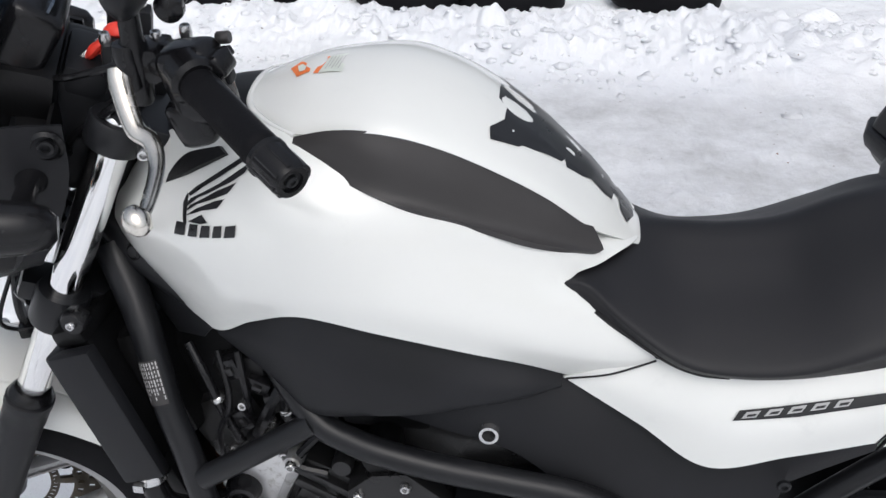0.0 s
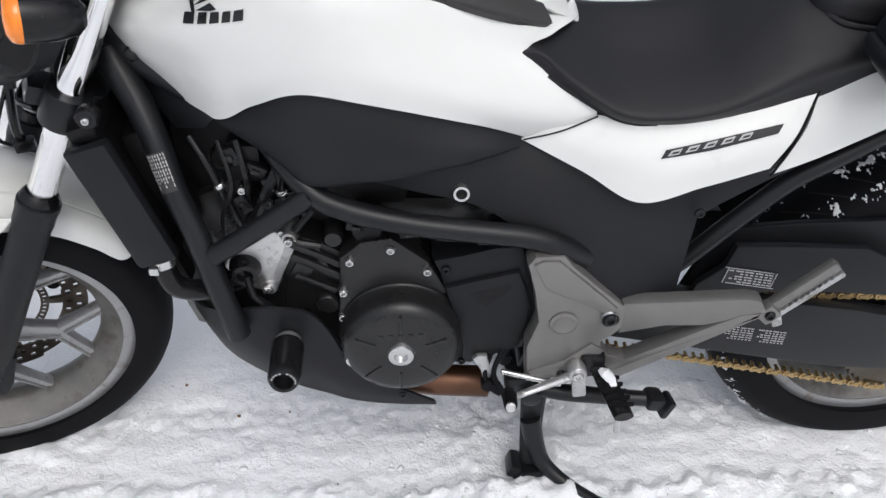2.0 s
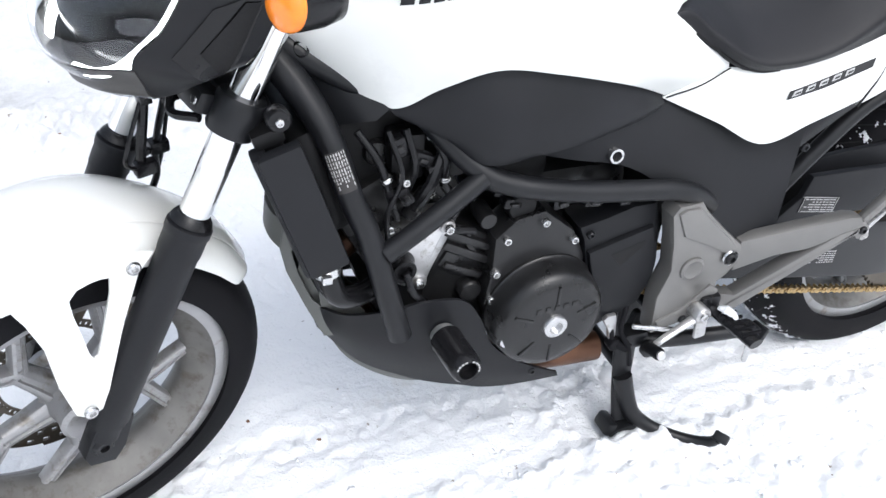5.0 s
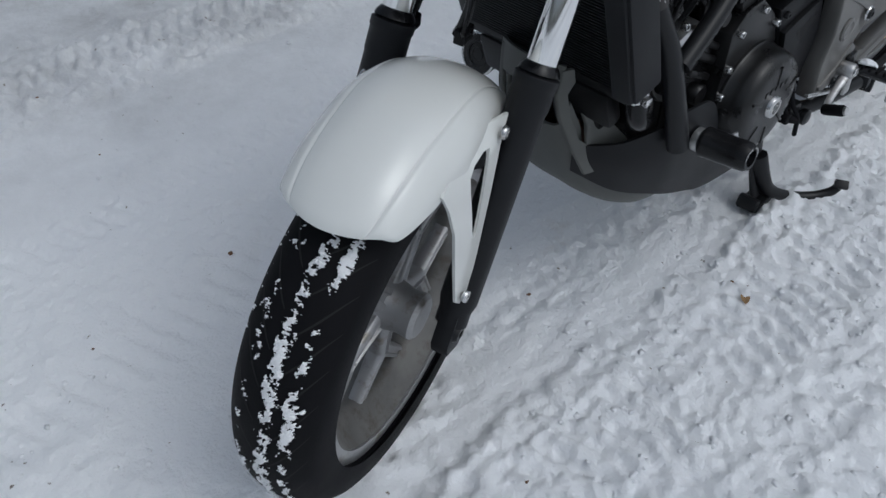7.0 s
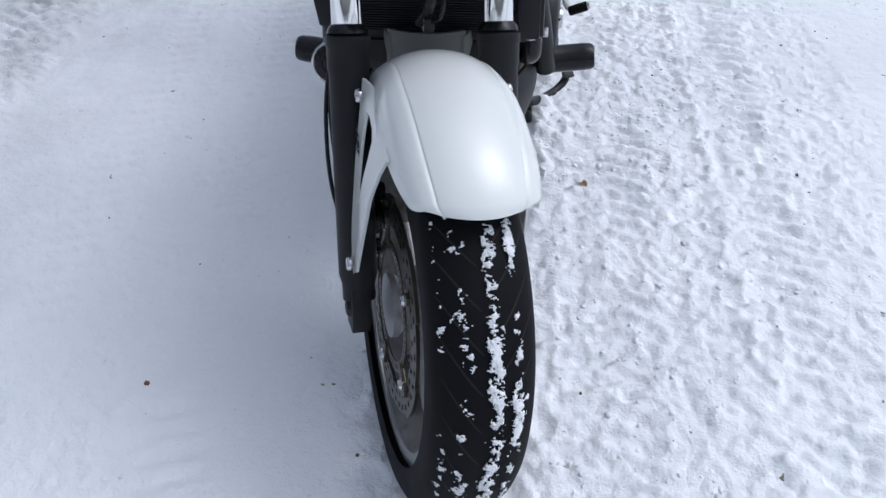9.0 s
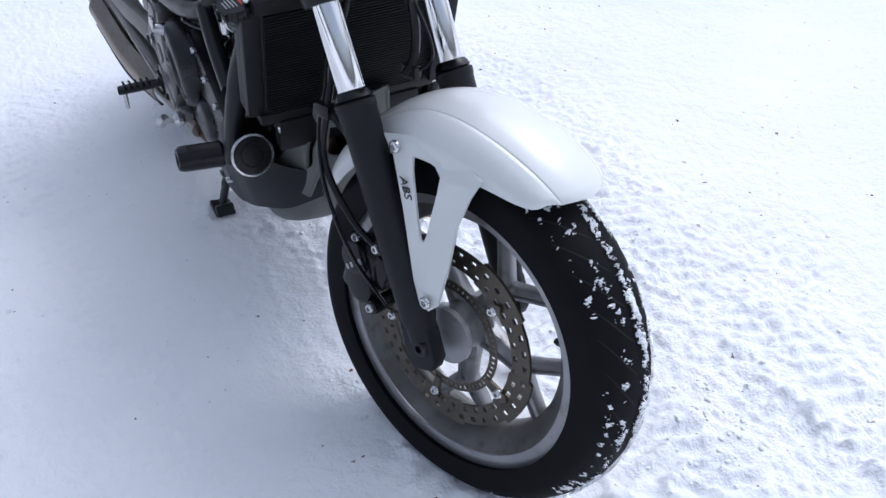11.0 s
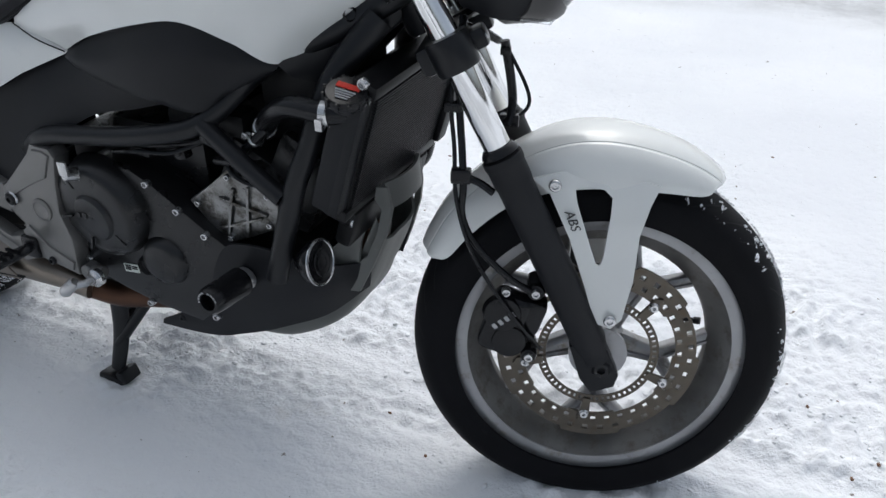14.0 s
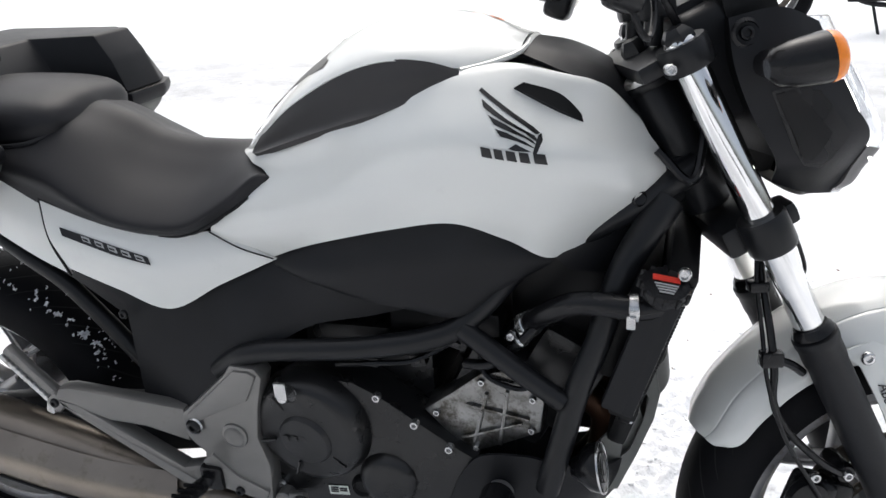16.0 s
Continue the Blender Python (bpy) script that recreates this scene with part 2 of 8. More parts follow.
    bp.inputs["Strength"].default_value, bp.inputs["Distance"].default_value = 0.55, 0.004
    ln.new(grain.outputs["Fac"], bp.inputs["Height"])
    ln.new(bp0.outputs["Normal"], bp.inputs["Normal"])
    ln.new(bp.outputs["Normal"], b.inputs["Normal"])
    return m


SNOW = snow_material()

# ---- mesh tools ----
def curve(pts, n, smooth=True):
    """n points at even steps along a smooth line through pts."""
    p = np.array(pts, float)
    if len(p) == 1:
        return np.repeat(p, n, 0)
    if smooth and len(p) > 2:
        ext = np.vstack([2 * p[0] - p[1], p, 2 * p[-1] - p[-2]])
        fine = []
        for i in range(1, len(ext) - 2):
            a, b, c, d = ext[i - 1 : i + 3]
            for t in np.linspace(0, 1, 12, endpoint=False):
                fine.append(0.5 * (2 * b + (c - a) * t + (2 * a - 5 * b + 4 * c - d) * t * t + (3 * b - a - 3 * c + d) * t**3))
        p = np.array(fine + [p[-1]])
    far = np.r_[0, np.cumsum(np.linalg.norm(np.diff(p, axis=0), axis=1))]
    at = np.linspace(0, far[-1], n)
    return np.stack([np.interp(at, far, p[:, k]) for k in range(p.shape[1])], 1)


def stations(rows, nu):
    """Each row at nu shared steps: a smooth line through its points, point by point."""
    out = []
    for r in rows:
        p = np.array(r, float)
        ext = np.vstack([2 * p[0] - p[1], p, 2 * p[-1] - p[-2]])
        line = []
        for u in np.linspace(0, len(p) - 1, nu):
            i = min(int(u), len(p) - 2)
            t = u - i
            a, b, c, d = ext[i : i + 4]
            line.append(0.5 * (2 * b + (c - a) * t + (2 * a - 5 * b + 4 * c - d) * t * t + (3 * b - a - 3 * c + d) * t**3))
        out.append(line)
    return np.array(out)


def from_arrays(verts, faces):
    bm = bmesh.new()
    vs = [bm.verts.new(v) for v in verts]
    for f in faces:
        if len(set(f)) == len(f):
            try:
                bm.faces.new([vs[i] for i in f])
            except ValueError:
                pass
    bmesh.ops.remove_doubles(bm, verts=bm.verts, dist=1e-6)
    bmesh.ops.recalc_face_normals(bm, faces=bm.faces)
    return bm


def loft(rows, nu=24, nv=16, thick=0.004, smooth_v=True, away=None):
    """A shell through rows of matching points, with thickness towards the bike's middle plane or along away."""
    g = stations(rows, nu)
    cols = [curve(g[:, k], nv, smooth_v) for k in range(nu)] if nv != len(rows) or smooth_v else [g[:, k] for k in range(nu)]
    g = np.array(cols)
    nv = g.shape[1]
    du, dv = np.gradient(g, axis=0), np.gradient(g, axis=1)
    nrm = np.cross(du, dv)
    nrm /= np.linalg.norm(nrm, axis=2, keepdims=True) + 1e-12
    mid = g.reshape(-1, 3).mean(0)
    inward = np.array(away if away is not None else (0, -np.sign(mid[1]) if abs(mid[1]) > 0.01 else 0, 0 if abs(mid[1]) > 0.01 else -1.0))
    if (nrm * inward).sum() < 0:
        nrm = -nrm
    inner = g + nrm * thick
    idx = lambda k, i, j: (k * nu + i) * nv + j
    faces = []
    for i in range(nu - 1):
        for j in range(nv - 1):
            faces.append((idx(0, i, j), idx(0, i + 1, j), idx(0, i + 1, j + 1), idx(0, i, j + 1)))
            faces.append((idx(1, i, j), idx(1, i, j + 1), idx(1, i + 1, j + 1), idx(1, i + 1, j)))
    for i in range(nu - 1):
        for j in (0, nv - 1):
            faces.append((idx(0, i, j), idx(0, i + 1, j), idx(1, i + 1, j), idx(1, i, j)))
    for j in range(nv - 1):
        for i in (0, nu - 1):
            faces.append((idx(0, i, j), idx(0, i, j + 1), idx(1, i, j + 1), idx(1, i, j)))
    return from_arrays(np.concatenate([g.reshape(-1, 3), inner.reshape(-1, 3)]), faces)


def tube(pts, r, n=None, seg=14, smooth=True, flat=1.0):
    """A round bar along a line; r may change along it. flat squeezes it in height."""
    line = curve(pts, n or max(2, 8 * (len(pts) - 1) + 1), smooth) if len(pts) > 2 else curve(pts, n or 2)
    rad = np.interp(np.linspace(0, 1, len(line)), np.linspace(0, 1, len(r)), r) if isinstance(r, (list, tuple)) else np.full(len(line), r)
    tang = np.gradient(line, axis=0)
    tang /= np.linalg.norm(tang, axis=1, keepdims=True)
    up = np.array((0, 0, 1.0)) if abs(tang[0][2]) < 0.9 else np.array((0, 1.0, 0))
    verts, faces = [], []
    for p, t, q in zip(line, tang, rad):
        side = np.cross(up, t)
        side /= np.linalg.norm(side)
        up = np.cross(t, side)
        for k in range(seg):
            a = 2 * math.pi * k / seg
            verts.append(p + q * (math.cos(a) * side + flat * math.sin(a) * up))
    for i in range(len(line) - 1):
        for k in range(seg):
            faces.append((i * seg + k, i * seg + (k + 1) % seg, (i + 1) * seg + (k + 1) % seg, (i + 1) * seg + k))
    faces += [tuple(range(seg))[::-1], tuple((len(line) - 1) * seg + k for k in range(seg))]
    return from_arrays(verts, faces)


def lathe(profile, seg=64, closed=True, at=(0, 0, 0), axis="y"):
    """Turns a profile of (radius, along) about an axis."""
    verts, faces, n = [], [], len(profile)
    for k in range(seg):
        a = 2 * math.pi * k / seg
        for r, y in profile:
            p = (r * math.cos(a), y, r * math.sin(a))
            verts.append(Vector(p) + Vector(at))
    rounds = n if closed else n - 1
    for k in range(seg):
        for j in range(rounds):
            a, b = k * n + j, k * n + (j + 1) % n
            c, d = ((k + 1) % seg) * n + (j + 1) % n, ((k + 1) % seg) * n + j
            faces.append((a, b, c, d))
    bm = from_arrays(verts, faces)
    if not closed:
        bmesh.ops.holes_fill(bm, edges=bm.edges, sides=0)
    return bm


def turned(profile, p0, p1, seg=24):
    """A turned piece: (radius, share of the way) from p0 to p1, with closed ends."""
    p0, p1 = Vector(p0), Vector(p1)
    length = (p1 - p0).length
    bm = lathe([(r, t * length) for r, t in profile], seg, closed=False)
    q = Vector((0, 1, 0)).rotation_difference((p1 - p0).normalized())
    bmesh.ops.transform(bm, matrix=Matrix.Translation(p0) @ q.to_matrix().to_4x4(), verts=bm.verts)
    return bm


def rod(p0, p1, r0, r1=None, seg=18, chamfer=0.08):
    r1 = r1 or r0
    return turned([(r0 * 0.86, 0), (r0, chamfer), (r1, 1 - chamfer), (r1 * 0.86, 1)], p0, p1, seg)


def plate(outline, y0, y1, bevel=0.003, flare=None, n=0):
    """An outline in (x, z) made solid from y0 to y1; flare adds to y by place."""
    pts = [tuple(p) for p in outline]
    if n:
        pts = [tuple(p) for p in curve([(*p, 0) for p in pts + pts[:1]], n, True)[:-1, :2]]
    bm = bmesh.new()
    lower = [bm.verts.new((x, y0, z)) for x, z in pts]
    f = bm.faces.new(lower)
    res = bmesh.ops.extrude_face_region(bm, geom=[f])
    bmesh.ops.translate(bm, vec=(0, y1 - y0, 0), verts=[v for v in res["geom"] if isinstance(v, bmesh.types.BMVert)])
    bmesh.ops.recalc_face_normals(bm, faces=bm.faces)
    if bevel:
        rim = [e for e in bm.edges if len(e.link_faces) == 2 and abs(e.verts[0].co.y - e.verts[1].co.y) < 1e-6]
        bmesh.ops.bevel(bm, geom=rim, offset=bevel, segments=2, affect="EDGES", profile=0.6)
    if flare:
        for v in bm.verts:
            v.co.y += flare(v.co.x, v.co.z)
    return bm


def block(size, at=(0, 0, 0), bevel=0.004, turn=(0, 0, 0), segments=2):
    bm = bmesh.new()
    bmesh.ops.create_cube(bm, size=1)
    bmesh.ops.scale(bm, vec=size, verts=bm.verts)
    if bevel:
        bmesh.ops.bevel(bm, geom=list(bm.edges), offset=bevel, segments=segments, affect="EDGES", profile=0.6)
    bmesh.ops.transform(bm, matrix=pose(*at, *turn), verts=bm.verts)
    return bm


def joined(*bms):
    """One bmesh out of several."""
    out = bmesh.new()
    for bm in bms:
        me = bpy.data.meshes.new("joined")
        bm.to_mesh(me)
        bm.free()
        out.from_mesh(me)
        bpy.data.meshes.remove(me)
    return out


def mirrored(bm):
    """Flips y."""
    for v in bm.verts:
        v.co.y = -v.co.y
    bmesh.ops.reverse_faces(bm, faces=bm.faces)
    return bm


def part(name, bm, mat, parent, label="", smooth=40, m=None):
    """Links a bmesh as one mesh object under a thing or a part."""
    me = bpy.data.meshes.new(name)
    if m is not None:
        bmesh.ops.transform(bm, matrix=m, verts=bm.verts)
    bm.to_mesh(me)
    bm.free()
    me.materials.append(mat)
    if smooth:
        me.polygons.foreach_set("use_smooth", [True] * len(me.polygons))
        me.set_sharp_from_angle(angle=radians(smooth))
    ob = new(name, me)
    ob.parent = parent
    if label:
        tagged(ob, label)
    return ob


def each(name, bms, mat, parent, label="", smooth=40, m=None):
    """Several like pieces, each a part of its own."""
    return [part(name, bm, mat, parent, label, smooth, m) for bm in bms]


def again(name, ob, parent, m):
    """The same mesh as ob, as a part of its own at m."""
    o = new(name, ob.data)
    o.parent, o.matrix_local = parent, m
    return o


def bolt(p, way, r=0.008, h=0.006, socket=True):
    """A round bolt head with a hexagonal socket."""
    prof = [(r * 0.95, 0), (r, 0.3), (r * 0.9, 0.85), (r * 0.75, 1.0)]
    if socket:
        prof += [(r * 0.5, 1.0), (r * 0.45, 0.45), (r * 0.1, 0.4)]
    p = Vector(p)
    return turned(prof, p, p + Vector(way).normalized() * h, 12)

# ---- snow ground, one sheet to the horizon ----
def lattice(seed):
    ang = np.random.RandomState(seed).uniform(0, 2 * math.pi, (256, 256))
    return np.cos(ang), np.sin(ang)


GRADS = [lattice(k) for k in range(8)]


def perlin(x, y, k):
    """Smooth gradient noise, about -0.7 to 0.7, over arrays of places."""
    gx, gy = GRADS[k % 8]
    ix, iy = np.floor(x).astype(int), np.floor(y).astype(int)
    fx, fy = x - ix, y - iy
    u, v = fx * fx * fx * (fx * (fx * 6 - 15) + 10), fy * fy * fy * (fy * (fy * 6 - 15) + 10)

    def corner(a, b):
        i, j = (ix + a) & 255, (iy + b) & 255
        return gx[i, j] * (fx - a) + gy[i, j] * (fy - b)

    low = corner(0, 0) + u * (corner(1, 0) - corner(0, 0))
    high = corner(0, 1) + u * (corner(1, 1) - corner(0, 1))
    return low + v * (high - low)


def fbm(x, y, s, octaves=4, seed=0):
    out, amp = 0.0, 1.0
    for o in range(octaves):
        out = out + amp * perlin(x * s + 13.7 * seed, y * s - 7.1 * seed, seed + o)
        s, amp = s * 2.07, amp * 0.55
    return out


def ramp01(v):
    v = np.clip(v, 0, 1)
    return v * v * (3 - 2 * v)


def clods(x, y, size, seed):
    """Broken clods: a rounded lump of its own height in each cell of a jittered lattice."""
    x, y = x / size, y / size
    ix, iy = np.floor(x).astype(int), np.floor(y).astype(int)
    rnd = np.random.RandomState(seed)
    jx, jy, tall = rnd.uniform(0.1, 0.9, (256, 256)), rnd.uniform(0.1, 0.9, (256, 256)), rnd.uniform(0, 1, (256, 256)) ** 1.6
    best = 0.0 * x
    for a in (-1, 0, 1):
        for b in (-1, 0, 1):
            i, j = (ix + a) & 255, (iy + b) & 255
            d = (x - ix - a - jx[i, j]) ** 2 + (y - iy - b - jy[i, j]) ** 2
            best = np.maximum(best, tall[i, j] * np.sqrt(np.maximum(0, 1 - d / 0.42)))
    return best


def snow_height(x, y):
    """Trodden snow: low swells, the ruts along the parked bike, a churned lane with tyre lugs, a ploughed bank."""
    h = 0.010 * fbm(x, y, 1.3) + 0.004 * fbm(x, y, 7.0, 3, 3)
    rough = fbm(x, y, 22.0, 4, 7)
    crumb = np.maximum(0, fbm(x, y, 48.0, 3, 5) - 0.12)
    scallop = 0.008 * np.tanh(2 * np.sin(2 * math.pi * x / 0.052))
    edge = 0.15 + 0.012 * np.sin(1.3 * x + 0.6) + scallop + 0.04 * fbm(x, 0 * y, 5.0, 4, 2)
    lane = ramp01((y - edge) / 0.035) * ramp01((1.25 - y + 0.2 * fbm(x, y, 2.0, 2, 4)) / 0.35)
    churn = 0.007 + 0.006 * rough + 0.012 * crumb + 0.006 * fbm(x, y, 9.0, 3, 1)
    keep = ramp01(0.55 + 1.2 * fbm(x, y, 2.6, 2, 6))
    lugs = 0.0 * x
    for mid, wide, period, slant in ((0.285, 0.045, 0.052, 2.0), (0.385, 0.04, 0.046, -3.0), (0.6, 0.055, 0.05, 2.5), (0.71, 0.045, 0.048, -2.5), (0.95, 0.06, 0.055, 1.5)):
        inside = np.exp(-(((y - mid - 0.02 * np.sin(0.9 * x + 7 * mid)) / wide) ** 4))
        bars = np.tanh(2.5 * np.sin(2 * math.pi * ((x + 0.006 * rough) / period + slant * (y - mid) * 1.6)))
        lugs = lugs + inside * (-0.004 + 0.0078 * bars)
    calm = (1 - 0.55 * ramp01((x - 1.25) / 0.4)) * (1 - 0.4 * ramp01((y - 0.75) / 0.3))
    h = h + (1 - 0.5 * ramp01((x - 1.25) / 0.4)) * 0.006 * np.exp(-(((y - edge - 0.02) / 0.016) ** 2)) * (0.8 + rough)
    h = h + lane * (0.006 + calm * (churn - 0.006 + keep * lugs))
    warp = 0.02 * fbm(x, y, 6.0, 2, 2)
    loose = ramp01(0.55 + 1.1 * fbm(x, y, 3.2, 3, 1))
    clod = 0.0055 * clods(x + warp, y - warp, 0.036, 4) + 0.0055 * clods(x - warp, y + warp, 0.019, 9) + 0.003 * rough
    h = h + lane * clod * (0.35 + 0.75 * loose) * (1 - 0.35 * ramp01((y - 0.75) / 0.3))
    # a raised seam between two wheel tracks
    h = h + 0.010 * np.exp(-(((y - 0.57 - 0.03 * x + 0.02 * fbm(x, 0 * y, 4.0, 3, 3)) / 0.022) ** 2)) * (0.6 + rough) * lane
    # the bike's own track and the strip beside it, with faint ridges along the way
    own = np.exp(-((y / 0.05) ** 4)) * np.where(x < 0.95, 1.0, np.where(x < 1.45, 0.7, 0.25))
    h = h + own * (-0.005 + 0.0012 * np.tanh(2 * np.sin(2 * math.pi * (x * 24 + 14 * np.abs(y)))) + 0.006 * rough + 0.006 * crumb)
    strip = ramp01((0.27 - y) / 0.05) * ramp01((y + 0.3) / 0.2)
    h = h + strip * (0.004 * fbm(x * 0.35, y, 26.0, 3, 2) + 0.003 * rough + 0.007 * np.maximum(0, fbm(x, y, 30.0, 3, 4) - 0.25))
    side = np.exp(-(((y + 0.62) / 0.3) ** 4))
    tracks = np.exp(-(((y + 0.52 - 0.12 * x) / 0.06) ** 4)) + np.exp(-(((y + 0.8 - 0.05 * x) / 0.05) ** 4))
    h = h + side * (0.004 * rough + 0.009 * crumb) + tracks * (-0.003 + 0.003 * np.tanh(2 * np.sin(2 * math.pi * (x * 20 + 8 * y))))
    h = h + 0.006 * crumb * ramp01((y - 1.2) / 0.3)
    ahead = np.exp(-(((x - 1.75) / 0.4) ** 4)) * np.exp(-(((y - 0.15) / 0.6) ** 4))
    h = h + ahead * (0.004 * rough + 0.010 * crumb)
    for tx, ty in ((1.035, 0.0), (0.105, 0.105), (0.105, -0.105)):
        d = np.hypot(x - tx, y - ty)
        h = h + 0.010 * np.exp(-(((d - 0.09) / 0.04) ** 2)) * (0.6 + rough)
    # a tyre track on the far side, and scuffed patches ahead of the bike
    band = ramp01((-1.14 - y + 0.02 * rough) / 0.03) * ramp01((y + 1.47 + 0.05 * fbm(x, y, 3.0, 2, 5)) / 0.06)
    prints = np.tanh(2.5 * np.sin(2 * math.pi * (x / 0.05 + 9 * np.abs(y + 1.3)))) * np.exp(-(((y + 1.3) / 0.09) ** 4))
    h = h + band * (0.006 + 1.6 * clod + 0.006 * prints + 0.007 * rough)
    scuff = np.exp(-(((x - 1.03) / 0.16) ** 2) - ((y + 0.5) / 0.05) ** 2) * ramp01(0.5 + 1.5 * fbm(x, y, 9.0, 2, 6))
    h = h + scuff * (0.9 * clod + 0.003 * rough)
    # the far lane and the low ploughed bank beyond it
    far = ramp01((-1.1 - y) / 0.2)
    h = h + far * (0.016 * np.maximum(0, fbm(x, y, 5.0, 4, 3)) + 0.02 * np.maximum(0, fbm(x, y, 12.0, 3, 1) - 0.15))
    foot = -2.8 + 0.25 * fbm(x, 0 * y, 0.9, 3, 6)
    up = ramp01((foot + 0.15 - y) / 0.5) * (1 - 0.75 * ramp01((-3.35 - y) / 0.5))
    billow = 2.4 * np.abs(fbm(x, y, 4.0, 4, 5)) - 0.2
    h = h + up * (0.07 * (1 + 0.3 * fbm(x, y, 1.4, 3, 2)) + 0.045 * billow + 0.035 * np.maximum(0, fbm(x, y, 8.0, 3, 4)))
    near = ramp01((9 - np.abs(x)) / 2) * ramp01((9 - np.abs(y)) / 2)
    return h * near


def axis_steps(zones, reach, grow):
    """Steps along an axis: (end, step) zones from the first number on, then ever wider to the horizon."""
    at = [zones[0]]
    for end, step in zones[1:]:
        n = max(1, round((end - at[-1]) / step))
        at += list(np.linspace(at[-1], end, n + 1)[1:])
    for sign in (1, -1):
        step = 0.04
        while abs(at[-1 if sign > 0 else 0]) < reach:
            step *= grow
            if sign > 0:
                at.append(at[-1] + step)
            else:
                at.insert(0, at[0] - step)
    return np.array(at)


def build_ground():
    xs = axis_steps([-2.4, (-0.9, 0.03), (2.0, 0.006), (4.0, 0.03)], 400, 1.16)
    ys = axis_steps([-4.4, (-1.55, 0.025), (-1.1, 0.009), (1.0, 0.006), (1.45, 0.009), (2.6, 0.03)], 400, 1.16)
    gx, gy = np.meshgrid(xs, ys, indexing="ij")
    co = np.stack([gx, gy, snow_height(gx, gy)], 2).reshape(-1, 3)
    nx, ny = len(xs), len(ys)
    a = (np.arange(nx - 1)[:, None] * ny + np.arange(ny - 1)[None, :]).ravel()
    quads = np.stack([a, a + ny, a + ny + 1, a + 1], 1)
    me = bpy.data.meshes.new("ground")
    me.vertices.add(len(co))
    me.vertices.foreach_set("co", co.ravel())
    me.loops.add(quads.size)
    me.loops.foreach_set("vertex_index", quads.ravel())
    me.polygons.add(len(quads))
    me.polygons.foreach_set("loop_start", np.arange(0, quads.size, 4))
    me.polygons.foreach_set("use_smooth", [True] * len(quads))
    me.update(calc_edges=True)
    me.validate()
    me.materials.append(SNOW)
    ob = new("ground", me)
    return tagged(ob, "white trodden snow with tyre ruts and icy patches", "ground", kind="structure")


ground = build_ground()

# ---- motorcycle ----
bike = tagged(new("motorcycle"), "white and black naked motorcycle parked on its centre stand in snow", "motorcycle")
bike.empty_display_size = 0.2
bike.matrix_world = Matrix(((1.0, -0.0002, -0.0091, 0), (0.0, 0.9996, -0.0273, 0), (0.0091, 0.0273, 0.9996, 0), (0, 0, 0, 1)))

# the front end is turned left about the steering axis
S_UP, S_FWD, S_AT = Vector((-0.454, 0, 0.891)), Vector((0.891, 0, 0.454)), Vector((0.842, 0, 0.595))
LEAN = Matrix.Translation((0, 0, 0.84)) @ Matrix.Rotation(radians(2.9), 4, "X") @ Matrix.Translation((0, 0, -0.84))
STEER = Matrix.Translation(S_AT) @ Matrix.Rotation(radians(22), 4, S_UP) @ Matrix.Translation(-S_AT) @ LEAN

HEAD = Matrix.Translation(S_AT) @ Matrix.Rotation(radians(22), 4, S_UP) @ Matrix.Translation(-S_AT)


def leg(k, y=0.0, e=0.03):
    """A point k metres up the steering axis from its mark, e ahead of it."""
    p = S_AT + k * S_UP + e * S_FWD
    return Vector((p.x, y, p.z))


AXLE = leg(-0.372, 0.0, 0.027)


def tyre_mesh(radius, half, bead, seg=120):
    prof = []
    for k in range(13):
        a = radians(-78 + 13 * k)
        prof.append((radius - half * 0.92 * (1 - math.cos(a)) * 0.78, half * math.sin(a) / math.sin(radians(78))))
    side = [(radius - half * 0.95, half * 1.0), (radius - half * 1.15, half * 0.98), (bead + 0.012, half * 0.86), (bead, half * 0.78), (bead - 0.004, half * 0.7), (bead, half * 0.45)]
    ring = [(r, -y) for r, y in side[::-1]] + prof + side
    return lathe(ring, seg)


def tread_grooves(radius, half, count, slant):
    """Curved sipes as thin dark slits laid a hair above the tread."""
    out = bmesh.new()
    for k in range(count):
        for sgn in (1, -1):
            a0 = 2 * math.pi * (k + (0.5 if sgn < 0 else 0)) / count
            last = None
            for j in range(7):
                t = j / 6
                y = sgn * half * (0.16 + 0.72 * t)
                b = math.asin(min(1, abs(y) / half * math.sin(radians(78))))
                r = radius - half * 0.92 * (1 - math.cos(b)) * 0.78 + 0.0006
                a = a0 + slant * (t + 0.5 * t * t)
                w = 0.0026 * math.sin(math.pi * (0.12 + 0.8 * t)) / radius
                pair = [out.verts.new((r * math.cos(a + d), y, r * math.sin(a + d))) for d in (-w, w)]
                if last:
                    out.faces.new((last[0], last[1], pair[1], pair[0]))
                last = pair
    bmesh.ops.recalc_face_normals(out, faces=out.faces)
    return out


GROOVE = material("tread_groove", (0.006, 0.006, 0.006), 0.8, bump=0.0)


def rim_mesh(bead, half):
    lip = bead + 0.014
    ring = [(lip, half), (lip, half - 0.004), (bead - 0.004, half - 0.009), (bead - 0.012, half * 0.55), (bead - 0.03, half * 0.35), (bead - 0.033, 0), (bead - 0.03, -half * 0.35), (bead - 0.012, -half * 0.55), (bead - 0.004, -half + 0.009), (lip, -half + 0.004), (lip, -half)]
    inner = [(bead - 0.006, -half - 0.001), (bead - 0.012, -half + 0.004), (bead - 0.022, -half * 0.6), (bead - 0.04, -half * 0.3), (bead - 0.043, 0), (bead - 0.04, half * 0.3), (bead - 0.022, half * 0.6), (bead - 0.012, half - 0.004), (bead - 0.006, half + 0.001)]
    return lathe(ring + inner, 96)


